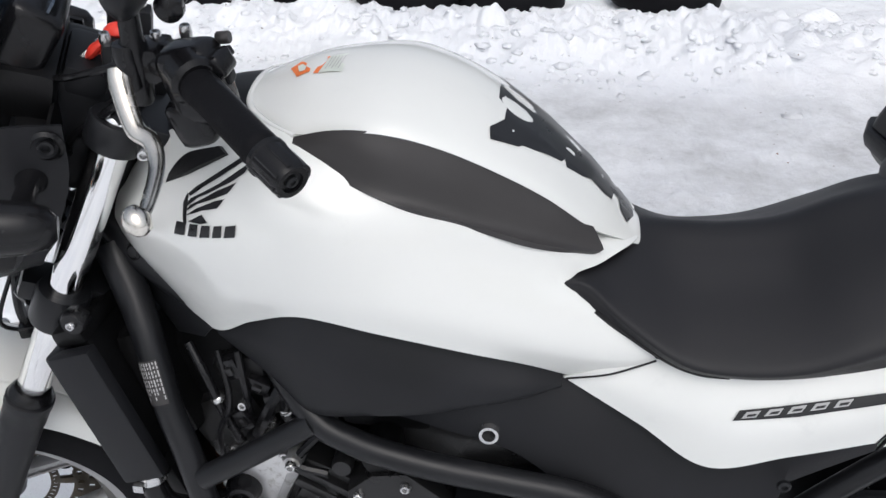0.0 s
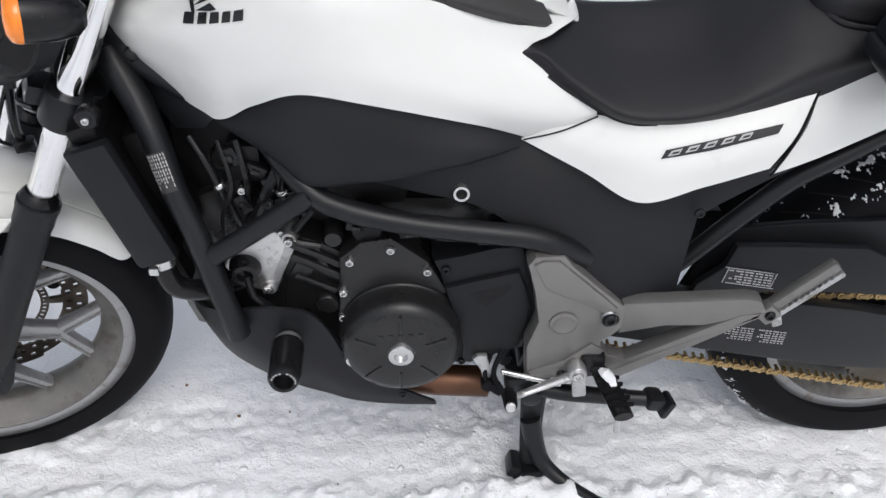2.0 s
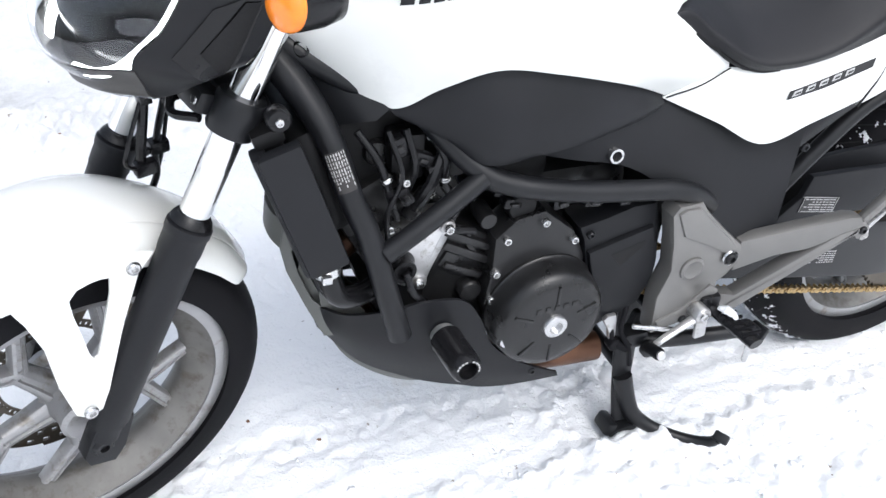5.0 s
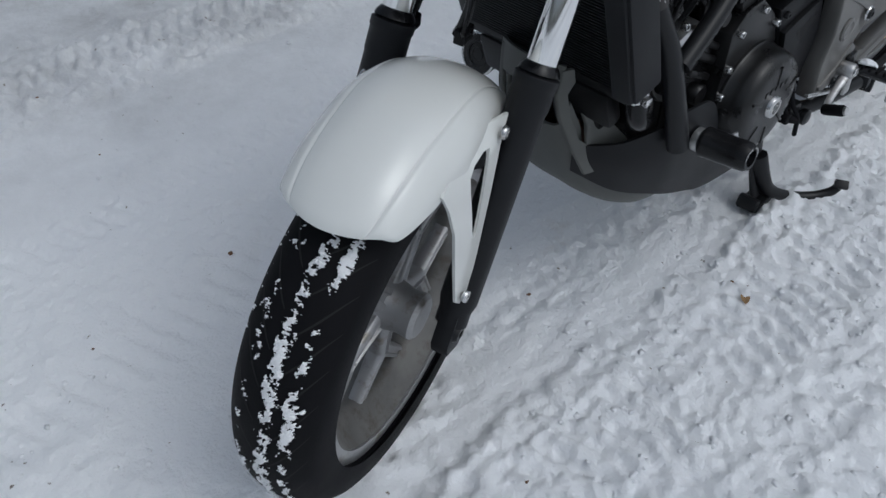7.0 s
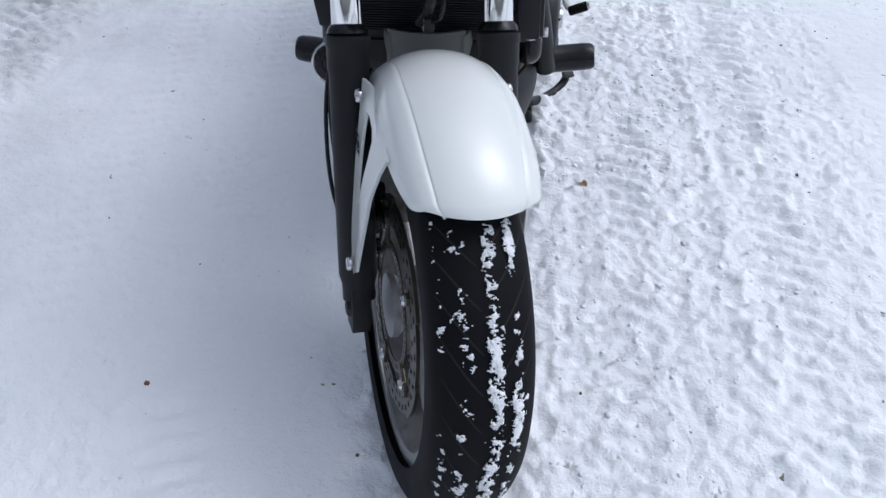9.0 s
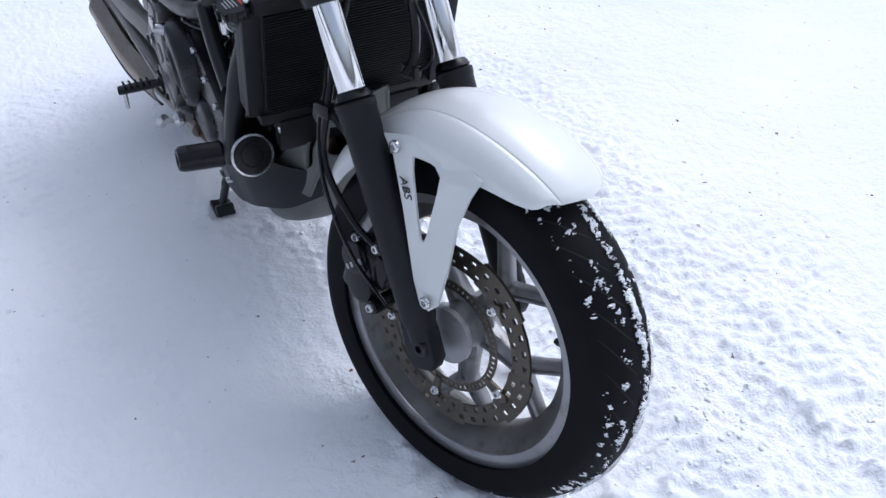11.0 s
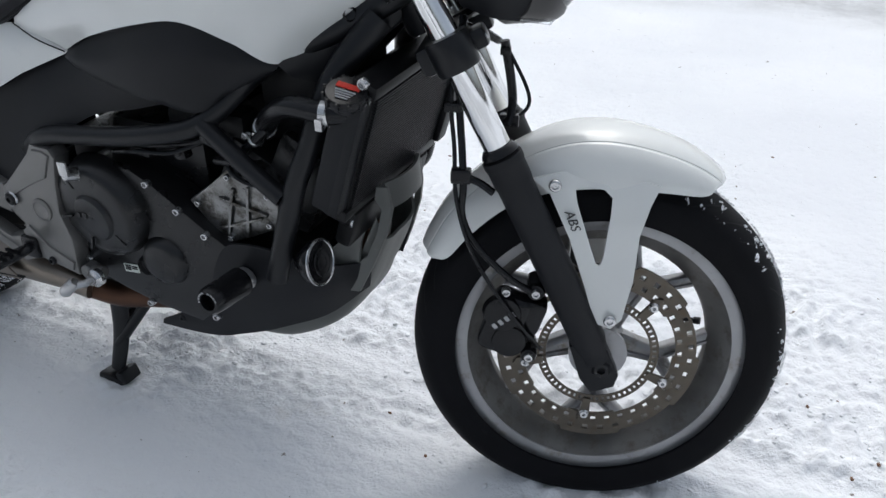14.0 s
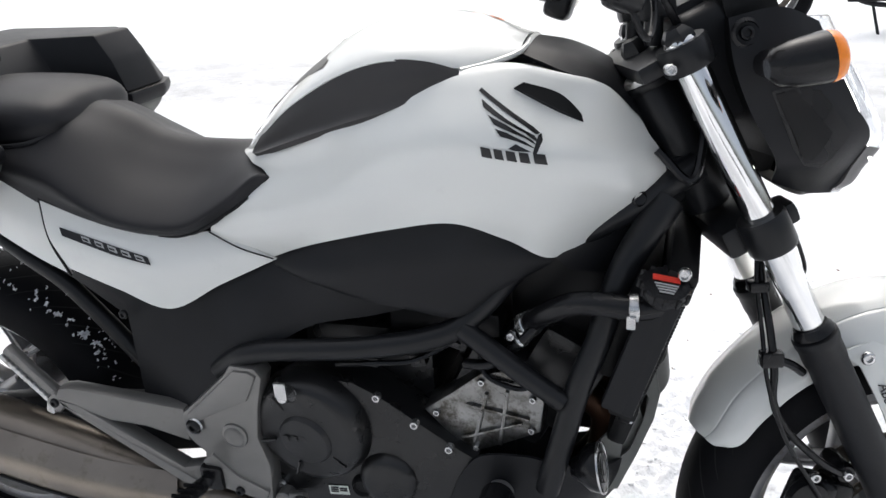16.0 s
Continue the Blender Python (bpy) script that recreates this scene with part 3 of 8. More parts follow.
def rim_lips(bead, half, wheel):
    """The bright turned lip on each side of a rim."""
    for s in (1, -1):
        y = half * s
        part("rim_lip", lathe([(bead + 0.0145, y + 0.0005 * s), (bead + 0.0145, y - 0.004 * s), (bead - 0.01, y - 0.002 * s), (bead - 0.0105, y + 0.0012 * s), (bead - 0.004, y + 0.0022 * s), (bead + 0.008, y + 0.0022 * s)], 96), RIMSILVER, wheel)


def y_spoke(r_in, r_fork, r_out, spread, wide, deep):
    """One spoke that forks towards the rim, each bar with a raised rib."""
    def bar(p, q, w0, w1, d0, d1):
        p, q = Vector(p), Vector(q)
        u = (q - p).normalized()
        side = Vector((0, 1, 0)).cross(u)
        bm = bmesh.new()
        rings = []
        for pt, w, d in ((p, w0, d0), (p.lerp(q, 0.5), (w0 + w1) * 0.46, (d0 + d1) * 0.48), (q, w1, d1)):
            rings.append([bm.verts.new(pt + side * a * w + Vector((0, b * d, 0))) for a, b in ((1, 0.55), (0.75, 0.9), (0.35, 1), (0.25, 0.72), (-0.25, 0.72), (-0.35, 1), (-0.75, 0.9), (-1, 0.55), (-1, -0.55), (-0.75, -0.9), (-0.35, -1), (-0.25, -0.72), (0.25, -0.72), (0.35, -1), (0.75, -0.9), (1, -0.55))])
        for a, b in zip(rings, rings[1:]):
            for i in range(16):
                bm.faces.new((a[i], a[(i + 1) % 16], b[(i + 1) % 16], b[i]))
        bm.faces.new(rings[0][::-1])
        bm.faces.new(rings[-1])
        bmesh.ops.recalc_face_normals(bm, faces=bm.faces)
        return bm

    fork = (r_fork, 0, 0)
    ends = [(r_out * math.cos(s * spread), 0, r_out * math.sin(s * spread)) for s in (1, -1)]
    return joined(bar((r_in, 0, 0), (r_fork + 0.008, 0, 0), wide * 1.5, wide, deep * 1.25, deep), *[bar(fork, e, wide * 0.85, wide * 0.75, deep, deep * 0.85) for e in ends])


def snow_on_tyre(radius, half, bands, seed, seg=520, across=44, a_from=0.0, a_to=2 * math.pi):
    """Snow packed on the tread in broken streaks."""
    out = bmesh.new()
    made = {}

    def vert(i, j, lift):
        key = (i, j)
        if key not in made:
            y = half * 0.97 * (2 * j / across - 1)
            b = math.asin(min(1, abs(y) / half * math.sin(radians(78))))
            r = radius - half * 0.92 * (1 - math.cos(b)) * 0.78
            a = a_from + (a_to - a_from) * i / seg
            made[key] = out.verts.new(((r + lift) * math.cos(a), y, (r + lift) * math.sin(a)))
        return made[key]

    def amount(i, j):
        a, y = a_from + (a_to - a_from) * i / seg, 2 * j / across - 1
        q = Vector((math.cos(a) * radius * 62, y * half * 74, math.sin(a) * radius * 62))
        v = noise.fractal(q + Vector((seed, 0, 0)), 0.3, 2.2, 5)
        w = noise.fractal(q * 0.17 + Vector((0, seed, 0)), 0.8, 2.0, 2)
        best = -1.0
        for mid, wide, dense in bands:
            best = max(best, dense - ((y - mid) / wide) ** 2)
        return best + 0.95 * v + 0.7 * w

    level = {(i, j): amount(i, j) for i in range(seg + 1) for j in range(across + 1)}
    for i in range(seg):
        for j in range(across):
            c = [(i, j), (i + 1, j), (i + 1, j + 1), (i, j + 1)]
            if min(level[k] for k in c) > 0:
                out.faces.new([vert(*k, 0.0008 + min(0.004, 0.006 * level[k])) for k in c])
    bmesh.ops.recalc_face_normals(out, faces=out.faces)
    return out


# front wheel
wheel_at = STEER @ Matrix.Translation(AXLE)
front_wheel = part("front_wheel", rim_mesh(0.219, 0.05), BARREL, bike, "dull silver alloy front wheel with forked spokes")
rim_lips(0.219, 0.05, front_wheel)
front_wheel.matrix_local = wheel_at @ Matrix.Scale(1.02, 4)
tyre = part("tyre", tyre_mesh(0.3, 0.0635, 0.227), RUBBER, front_wheel, "black road tyre with packed snow")
part("tread", tread_grooves(0.3, 0.0635, 38, 0.16), GROOVE, front_wheel)
crust = part("snow_crust", snow_on_tyre(0.3, 0.0635, ((0.07, 0.2, 0.45), (0.52, 0.16, 0.25), (-0.5, 0.24, -0.12), (-0.86, 0.12, -0.32)), 4.0, 1000, 84, a_from=radians(-95), a_to=radians(75)), SNOW, front_wheel, "packed snow in broken streaks")
tagged(crust, "packed snow in broken streaks", kind="stuff")
SPOKE_OFF = radians(15)
spoke_bm = y_spoke(0.03, 0.105, 0.195, 0.36, 0.0148, 0.014)
spoke = part("spoke", spoke_bm, RIMSILVER, front_wheel)
spoke.matrix_local = Matrix.Rotation(SPOKE_OFF, 4, "Y")
for k in range(1, 5):
    again("spoke", spoke, front_wheel, Matrix.Rotation(SPOKE_OFF + k * 2 * math.pi / 5, 4, "Y"))
part("hub", joined(turned([(0.03, 0), (0.036, 0.05), (0.034, 0.2), (0.04, 0.42), (0.046, 0.5), (0.04, 0.58), (0.034, 0.8), (0.046, 0.9), (0.046, 0.97), (0.02, 1.0)], (0, 0.062, 0), (0, -0.066, 0), 40)), RIMSILVER, front_wheel)
part("valve", turned([(0.006, 0), (0.006, 0.3), (0.004, 0.35), (0.004, 0.8), (0.0055, 0.82), (0.0055, 1)], (0.168, 0.012, 0.03), (0.14, 0.026, 0.025), 10), FRAME, front_wheel)


def brake_disc(r_out, r_in, waves=6):
    """A wavy brake disc with drilled holes, round the y axis."""
    seg, thick = 288, 0.0025
    bm = bmesh.new()
    rows = [r_in, r_in + 0.004, 0.1245, 0.1325, 0.1415, 0.1495, 0.1525, r_out]
    holes = set()
    for k in range(seg):
        ph = k % 8
        if ph in (0, 1, 2):
            holes.add((k, 2))
        if ph in (4, 5, 6):
            holes.add((k, 4))
    grid = {}
    for k in range(seg):
        a = 2 * math.pi * k / seg
        step = 0.006 * (1 if (a * waves / (2 * math.pi)) % 1 < 0.5 else 0)
        for j, r in enumerate(rows):
            q = r - (step if j == len(rows) - 1 else 0) + (step * 0.6 if j == 0 else 0)
            for s in (0, 1):
                grid[k, j, s] = bm.verts.new((q * math.cos(a), (-thick, thick)[s], q * math.sin(a)))
    solid = lambda k, j: 0 <= j < len(rows) - 1 and (k % seg, j) not in holes
    for k in range(seg):
        n = (k + 1) % seg
        for j in range(len(rows) - 1):
            if not solid(k, j):
                continue
            bm.faces.new((grid[k, j, 1], grid[k, j + 1, 1], grid[n, j + 1, 1], grid[n, j, 1]))
            bm.faces.new((grid[k, j, 0], grid[n, j, 0], grid[n, j + 1, 0], grid[k, j + 1, 0]))
            if not solid(k, j + 1):
                bm.faces.new((grid[k, j + 1, 0], grid[n, j + 1, 0], grid[n, j + 1, 1], grid[k, j + 1, 1]))
            if not solid(k, j - 1):
                bm.faces.new((grid[k, j, 0], grid[k, j, 1], grid[n, j, 1], grid[n, j, 0]))
            if not solid(k + 1, j):
                bm.faces.new((grid[n, j, 0], grid[n, j, 1], grid[n, j + 1, 1], grid[n, j + 1, 0]))
            if not solid(k - 1, j):
                bm.faces.new((grid[k, j, 0], grid[k, j + 1, 0], grid[k, j + 1, 1], grid[k, j, 1]))
    bmesh.ops.recalc_face_normals(bm, faces=bm.faces)
    return bm


def sensor_ring(r_in, r_out, teeth=60):
    """A flat ring with a slot between every two teeth."""
    bm = bmesh.new()
    for k in range(teeth):
        a0, a1 = 2 * math.pi * k / teeth, 2 * math.pi * (k + 0.55) / teeth
        vs = [[bm.verts.new((r * math.cos(a), y, r * math.sin(a))) for y in (-0.001, 0.001)] for r, a in ((r_in + 0.003, a0), (r_out - 0.003, a0), (r_out - 0.003, a1), (r_in + 0.003, a1))]
        bm.faces.new([v[1] for v in vs])
        bm.faces.new([v[0] for v in vs][::-1])
        for i in range(4):
            j = (i + 1) % 4
            bm.faces.new((vs[i][0], vs[j][0], vs[j][1], vs[i][1]))
    bmesh.ops.recalc_face_normals(bm, faces=bm.faces)
    return joined(bm, lathe([(r_in, -0.001), (r_in + 0.004, -0.001), (r_in + 0.004, 0.001), (r_in, 0.001)], 96), lathe([(r_out - 0.004, -0.001), (r_out, -0.001), (r_out, 0.001), (r_out - 0.004, 0.001)], 96))


disc = part("brake_disc", brake_disc(0.16, 0.118, 5), BRAKESTEEL, front_wheel, "wavy drilled steel brake disc, brown-tinged", smooth=30)
disc.location = (0, -0.053, 0)
ring = part("sensor_ring", sensor_ring(0.082, 0.096), BRAKESTEEL, front_wheel, "slotted steel sensor ring", smooth=30)
ring.location = (0, -0.056, 0)
carrier_arm = joined(plate([(0.088, -0.006), (0.128, -0.009), (0.136, 0.0), (0.128, 0.009), (0.088, 0.006)], -0.0605, -0.0545, 0.001))
arm = part("disc_arm", carrier_arm, BRAKESTEEL, front_wheel)
button = part("disc_bolt", turned([(0.008, 0), (0.0085, 0.5), (0.006, 0.9), (0.003, 0.9), (0.003, 0.4)], (0.117, -0.057, 0), (0.117, -0.066, 0), 14), BOLTSTEEL, front_wheel)
for k in range(5):
    m = Matrix.Rotation(radians(-48) + k * 2 * math.pi / 5, 4, "Y")
    if k:
        again("disc_arm", arm, front_wheel, m)
        again("disc_bolt", button, front_wheel, m)
    else:
        arm.matrix_local = button.matrix_local = m

# fork
for sgn, side in ((1, "L"), (-1, "R")):
    y = 0.105 * sgn
    fork = part("fork_leg", turned([(0.0235, 0), (0.0235, 0.06), (0.0275, 0.1), (0.0275, 0.86), (0.029, 0.88), (0.029, 0.955), (0.0305, 0.96), (0.0305, 0.99), (0.024, 1.0)], leg(-0.355, y), leg(0.012, y), 32), PLASTIC, bike, "satin black lower fork leg", m=STEER)
    part("chrome_tube", rod(leg(-0.01, y), leg(0.445, y), 0.0205, seg=32, chamfer=0.01), CHROME, fork, "polished chrome fork tube", m=STEER)
    part("dust_seal", turned([(0.0235, 0), (0.0285, 0.2), (0.0265, 0.6), (0.0225, 1)], leg(0.01, y), leg(0.024, y), 28), GLOSSBLACK, fork, m=STEER)
    foot = plate([(-0.024, -0.03), (0.014, -0.034), (0.028, -0.018), (0.03, 0.03), (0.022, 0.06), (-0.022, 0.06), (-0.03, 0.0)], -0.014, 0.014, 0.004)
    bmesh.ops.transform(foot, matrix=Matrix.Translation(leg(-0.372, y, 0.022)) @ Matrix.Rotation(radians(-27), 4, "Y"), verts=foot.verts)
    part("axle_lug", foot, PLASTIC, fork, m=STEER)
    part("axle_nut", turned([(0.016, 0), (0.016, 0.7), (0.012, 1), (0.007, 1), (0.007, 0.4)], leg(-0.367, y), leg(-0.367, y + 0.02 * sgn), 6 if sgn < 0 else 20), FRAME, fork, m=STEER)
    part("lower_clamp", turned([(0.03, 0), (0.032, 0.1), (0.032, 0.9), (0.03, 1)], leg(0.145, y), leg(0.195, y), 28), FRAME, fork, m=STEER)
    part("upper_clamp", turned([(0.03, 0), (0.032, 0.1), (0.032, 0.9), (0.03, 1)], leg(0.405, y), leg(0.44, y), 28), FRAME, fork, m=STEER)
    part("fork_cap", turned([(0.02, 0), (0.021, 0.4), (0.017, 0.7), (0.012, 1)], leg(0.44, y), leg(0.458, y), 6), FRAME, fork, m=STEER)
    each("clamp_bolt", [bolt(leg(0.422, y + 0.024 * sgn, 0.0), (0, sgn, 0), 0.008, 0.012), bolt(leg(0.17, y * 0.8, 0.068), tuple(S_FWD), 0.008, 0.012)], BOLTSTEEL, fork, m=STEER)
part("lower_yoke", joined(block((0.07, 0.19, 0.042), tuple(leg(0.17, 0, 0.012)), 0.01, (0, -27, 0)), block((0.05, 0.05, 0.03), tuple(leg(0.17, 0.07, 0.055)), 0.008, (0, -27, 0)), block((0.05, 0.05, 0.03), tuple(leg(0.17, -0.07, 0.055)), 0.008, (0, -27, 0))), FRAME, bike, "black steel lower fork bridge", m=STEER)
part("upper_yoke", joined(block((0.075, 0.2, 0.024), tuple(leg(0.422, 0, 0.008)), 0.009, (0, -27, 0)), turned([(0.018, 0), (0.02, 0.5), (0.012, 1)], leg(0.425, 0, 0), leg(0.452, 0, 0), 6)), FRAME, bike, "black cast upper fork bridge", m=STEER)
part("steering_head", joined(rod(S_AT + 0.2 * S_UP, S_AT + 0.405 * S_UP, 0.034, 0.034, 28, 0.03), turned([(0.036, 0), (0.04, 0.3), (0.04, 0.7), (0.036, 1)], S_AT + 0.385 * S_UP, S_AT + 0.402 * S_UP, 28)), FRAME, bike, "black steel steering head")
part("head_ring", turned([(0.03, 0), (0.042, 0.2), (0.042, 0.8), (0.03, 1)], S_AT + 0.395 * S_UP, S_AT + 0.408 * S_UP, 28), ALU, bike)

# front mudguard
GUARD_AT = STEER @ Matrix.Translation((0.006, 0, 0.003))


def guard_ring(deg, r_top, r_side, half):
    """A cross line of the mudguard at an angle, from one edge over the flat top and its two creases to the other."""
    front = max(0.0, min(1.0, (deg - 61) / 17))
    drop = 0.007 + 0.007 * front - 0.004 * max(0.0, min(1.0, (deg - 100) / 35))
    crest = r_top - drop
    side = ((1.0, r_side), (0.965, r_side * 0.6 + crest * 0.4), (0.87, r_side * 0.28 + crest * 0.72), (0.73, r_side * 0.07 + crest * 0.93), (0.655, crest - 0.002), (0.63, crest), (0.45, r_top - 0.45 * drop), (0.24, r_top - 0.12 * drop))
    line = [(-f, r) for f, r in side] + [(0, r_top)] + [(f, r) for f, r in side[::-1]]
    pts = []
    for f, r in line:
        a = radians(deg + 4.0 * (1 - front) * f * f)
        pts.append(tuple(AXLE + Vector((math.cos(a) * r, f * half, math.sin(a) * r))))
    return pts


GUARD = [(60.5, 0.334, 0.316, 0.068), (62, 0.339, 0.309, 0.077), (67, 0.346, 0.301, 0.083), (74, 0.353, 0.296, 0.088), (83, 0.36, 0.291, 0.091), (93, 0.3675, 0.291, 0.093), (103, 0.3695, 0.293, 0.089), (113, 0.3635, 0.296, 0.083), (125, 0.355, 0.298, 0.08), (138, 0.349, 0.296, 0.077), (148, 0.341, 0.298, 0.074), (152.5, 0.337, 0.314, 0.05)]
rows = [guard_ring(a, rt, rs, h) for a, rt, rs, h in GUARD]
guard = part("front_mudguard", loft(rows, 71, 72, 0.003, away=tuple(S_UP * -1)), WHITE, bike, "glossy white front mudguard", smooth=60, m=GUARD_AT)


def guard_flap(sgn):
    """The side arm of the mudguard with its triangular window, reaching down to the fork foot."""
    outer = [(0.905, 0.577), (0.955, 0.588), (1.02, 0.59), (1.09, 0.574), (1.078, 0.545), (1.066, 0.5), (1.063, 0.43), (1.052, 0.366), (1.037, 0.35), (1.012, 0.358), (0.995, 0.41), (0.965, 0.49), (0.932, 0.556)]
    inner = [(0.968, 0.566), (0.985, 0.57), (1.01, 0.566), (1.022, 0.555), (1.022, 0.53), (1.019, 0.50), (1.016, 0.465), (1.013, 0.455), (1.0105, 0.452), (1.006, 0.455), (0.998, 0.475), (0.985, 0.51), (0.972, 0.545)]
    o, i = [(p[0], p[1]) for p in outer], [(p[0], p[1]) for p in inner]
    bm = bmesh.new()
    rings = []
    flare = lambda x, z: 0.089 - 0.55 * max(0, z - 0.572) + (0.606 - z) * 0.11 + 0.006 * math.sin(max(0, min(1, (0.606 - z) / 0.26)) * math.pi)
    for d in (0.0, -0.004):
        rings.append(([bm.verts.new((x, flare(x, z) + d, z)) for x, z in o], [bm.verts.new((x, flare(x, z) + d, z)) for x, z in i]))
    n = len(o)
    for k in range(n):
        j = (k + 1) % n
        for d in (0, 1):
            bm.faces.new((rings[d][0][k], rings[d][0][j], rings[d][1][j], rings[d][1][k]))
        bm.faces.new((rings[0][0][k], rings[0][0][j], rings[1][0][j], rings[1][0][k]))
        bm.faces.new((rings[0][1][k], rings[0][1][j], rings[1][1][j], rings[1][1][k]))
    bmesh.ops.recalc_face_normals(bm, faces=bm.faces)
    if sgn < 0:
        mirrored(bm)
    return bm


for sgn in (1, -1):
    part("mudguard_arm", guard_flap(sgn), WHITE, guard, "white mudguard side arm with a triangular opening", smooth=25, m=GUARD_AT)
    part("mudguard_bolt", bolt((0.938, 0.099 * sgn, 0.571), (0, sgn, 0), 0.010, 0.007), BOLTSTEEL, guard, m=GUARD_AT)
    part("mudguard_bolt", bolt((1.034, 0.120 * sgn, 0.366), (0, sgn, 0), 0.010, 0.007), BOLTSTEEL, guard, m=GUARD_AT)


def lettering(text, size, mat, m, name, parent, label, depth=0.0006, shear=0.0):
    """Raised letters in the built-in font, as a mesh."""
    cu = bpy.data.curves.new(name, "FONT")
    cu.body, cu.size, cu.extrude, cu.shear = text, size, depth, shear
    cu.align_x, cu.align_y = "CENTER", "CENTER"
    tmp = new(name, cu)
    me = bpy.data.meshes.new_from_object(tmp.evaluated_get(bpy.context.evaluated_depsgraph_get()))
    bpy.data.objects.remove(tmp)
    me.materials.append(mat)
    ob = new(name, me)
    ob.parent, ob.matrix_local = parent, m
    return tagged(ob, label)


def facing(at, right, up):
    """A pose whose x runs along right and whose y runs up."""
    r, u = Vector(right).normalized(), Vector(up).normalized()
    n = r.cross(u).normalized()
    u = n.cross(r)
    return Matrix(((r.x, u.x, n.x, at[0]), (r.y, u.y, n.y, at[1]), (r.z, u.z, n.z, at[2]), (0, 0, 0, 1)))


lettering("ABS", 0.02, DECAL, GUARD_AT @ facing((0.966, -0.1055, 0.52), (0.40, 0.0, -0.9), (0.9, 0, 0.4)), "abs_letters", guard, "black letters on the white mudguard arm", shear=0.25)

# brake caliper and hoses
CAL_AT = STEER @ Matrix.Translation((0.022, 0.004, 0.018))
cal = part("brake_caliper", joined(block((0.066, 0.045, 0.108), (0.862, -0.09, 0.322), 0.02, (0, 18, 0), 4), turned([(0.03, 0), (0.032, 0.3), (0.028, 0.9), (0.02, 1)], (0.856, -0.1, 0.345), (0.856, -0.118, 0.345), 24), turned([(0.028, 0), (0.03, 0.3), (0.026, 0.9), (0.018, 1)], (0.868, -0.1, 0.297), (0.868, -0.117, 0.297), 24), block((0.04, 0.05, 0.06), (0.90, -0.085, 0.335), 0.012, (0, 18, 0)), rod((0.905, -0.06, 0.385), (0.905, -0.115, 0.385), 0.014), rod((0.90, -0.06, 0.275), (0.90, -0.118, 0.275), 0.013)), GLOSSBLACK, bike, "black two-piston brake caliper", m=CAL_AT)
each("caliper_mark", [block((0.006, 0.001, 0.009), (0.845 + 0.009 * k, -0.1188, 0.326 + 0.007 * k), 0.0, (0, -38, 0)) for k in range(4)], LABEL, cal, m=CAL_AT, smooth=0)
each("caliper_bolt", [bolt(p, (0, -1, 0), 0.008, 0.009) for p in ((0.905, -0.113, 0.385), (0.90, -0.116, 0.275), (0.86, -0.112, 0.385))], BOLTSTEEL, cal, m=CAL_AT)
part("brake_hose", tube([(0.80, -0.04, 0.80), (0.80, -0.075, 0.70), (0.808, -0.1, 0.62), (0.812, -0.112, 0.57), (0.812, -0.117, 0.525), (0.835, -0.12, 0.48), (0.885, -0.118, 0.43), (0.92, -0.11, 0.405)], 0.0055, 60, 10), GLOSSBLACK, bike, "black rubber brake hose", m=STEER)
part("sensor_cable", tube([(0.805, -0.05, 0.80), (0.79, -0.085, 0.70), (0.797, -0.1, 0.62), (0.803, -0.118, 0.55), (0.83, -0.128, 0.47), (0.885, -0.125, 0.38), (0.94, -0.1, 0.30)], 0.0032, 60, 8), GLOSSBLACK, bike, m=STEER)
each("hose_clip", [block((0.03, 0.02, 0.022), (0.808, -0.108, 0.585), 0.004), tube([(0.81, -0.108, 0.585), (0.835, -0.108, 0.575), (0.855, -0.105, 0.56)], 0.006, 12, 8), block((0.026, 0.02, 0.014), (0.793, -0.085, 0.68), 0.003)], GLOSSBLACK, bike, m=STEER)
each("lamp_wire", [tube([(0.80, -0.02, 0.785), (0.83, 0.02, 0.765), (0.85, 0.05, 0.75), (0.83, 0.085, 0.755)], 0.006, 30, 8), tube([(0.86, 0.0, 0.76), (0.872, 0.005, 0.70), (0.876, 0.0, 0.66), (0.87, -0.01, 0.635)], 0.007, 24, 8), tube([(0.864, 0.0, 0.75), (0.895, 0.012, 0.69), (0.9, 0.01, 0.66), (0.876, 0.0, 0.638)], 0.003, 24, 6), block((0.03, 0.016, 0.02), (0.872, 0.0, 0.64), 0.003), block((0.016, 0.018, 0.012), (0.862, 0.0, 0.745), 0.002)], GLOSSBLACK, bike, "black wiring below the headlamp", m=STEER)

# ---- headlamp and cockpit (turned with the fork) ----
def both(pts, sgn):
    return [(x, y * sgn, z) for x, y, z in pts]


def decal(points, mat, name, parent, label="", surface=None, sgn=1, lift=0.0016, m=None):
    """A thin film cut to points on the flank and pressed onto it."""
    bm = bmesh.new()
    vs = [bm.verts.new((x, 0, z)) for x, z in points]
    f = bm.faces.new(vs)
    bmesh.ops.triangulate(bm, faces=[f])
    bmesh.ops.subdivide_edges(bm, edges=bm.edges, cuts=2, use_grid_fill=True)
    for v in bm.verts:
        v.co.y = (surface(v.co.x, v.co.z) + lift) * sgn
    bmesh.ops.recalc_face_normals(bm, faces=bm.faces)
    if sum(f.normal.y for f in bm.faces) * sgn < 0:
        bmesh.ops.reverse_faces(bm, faces=bm.faces)
    return part(name, bm, mat, parent, label, m=m)


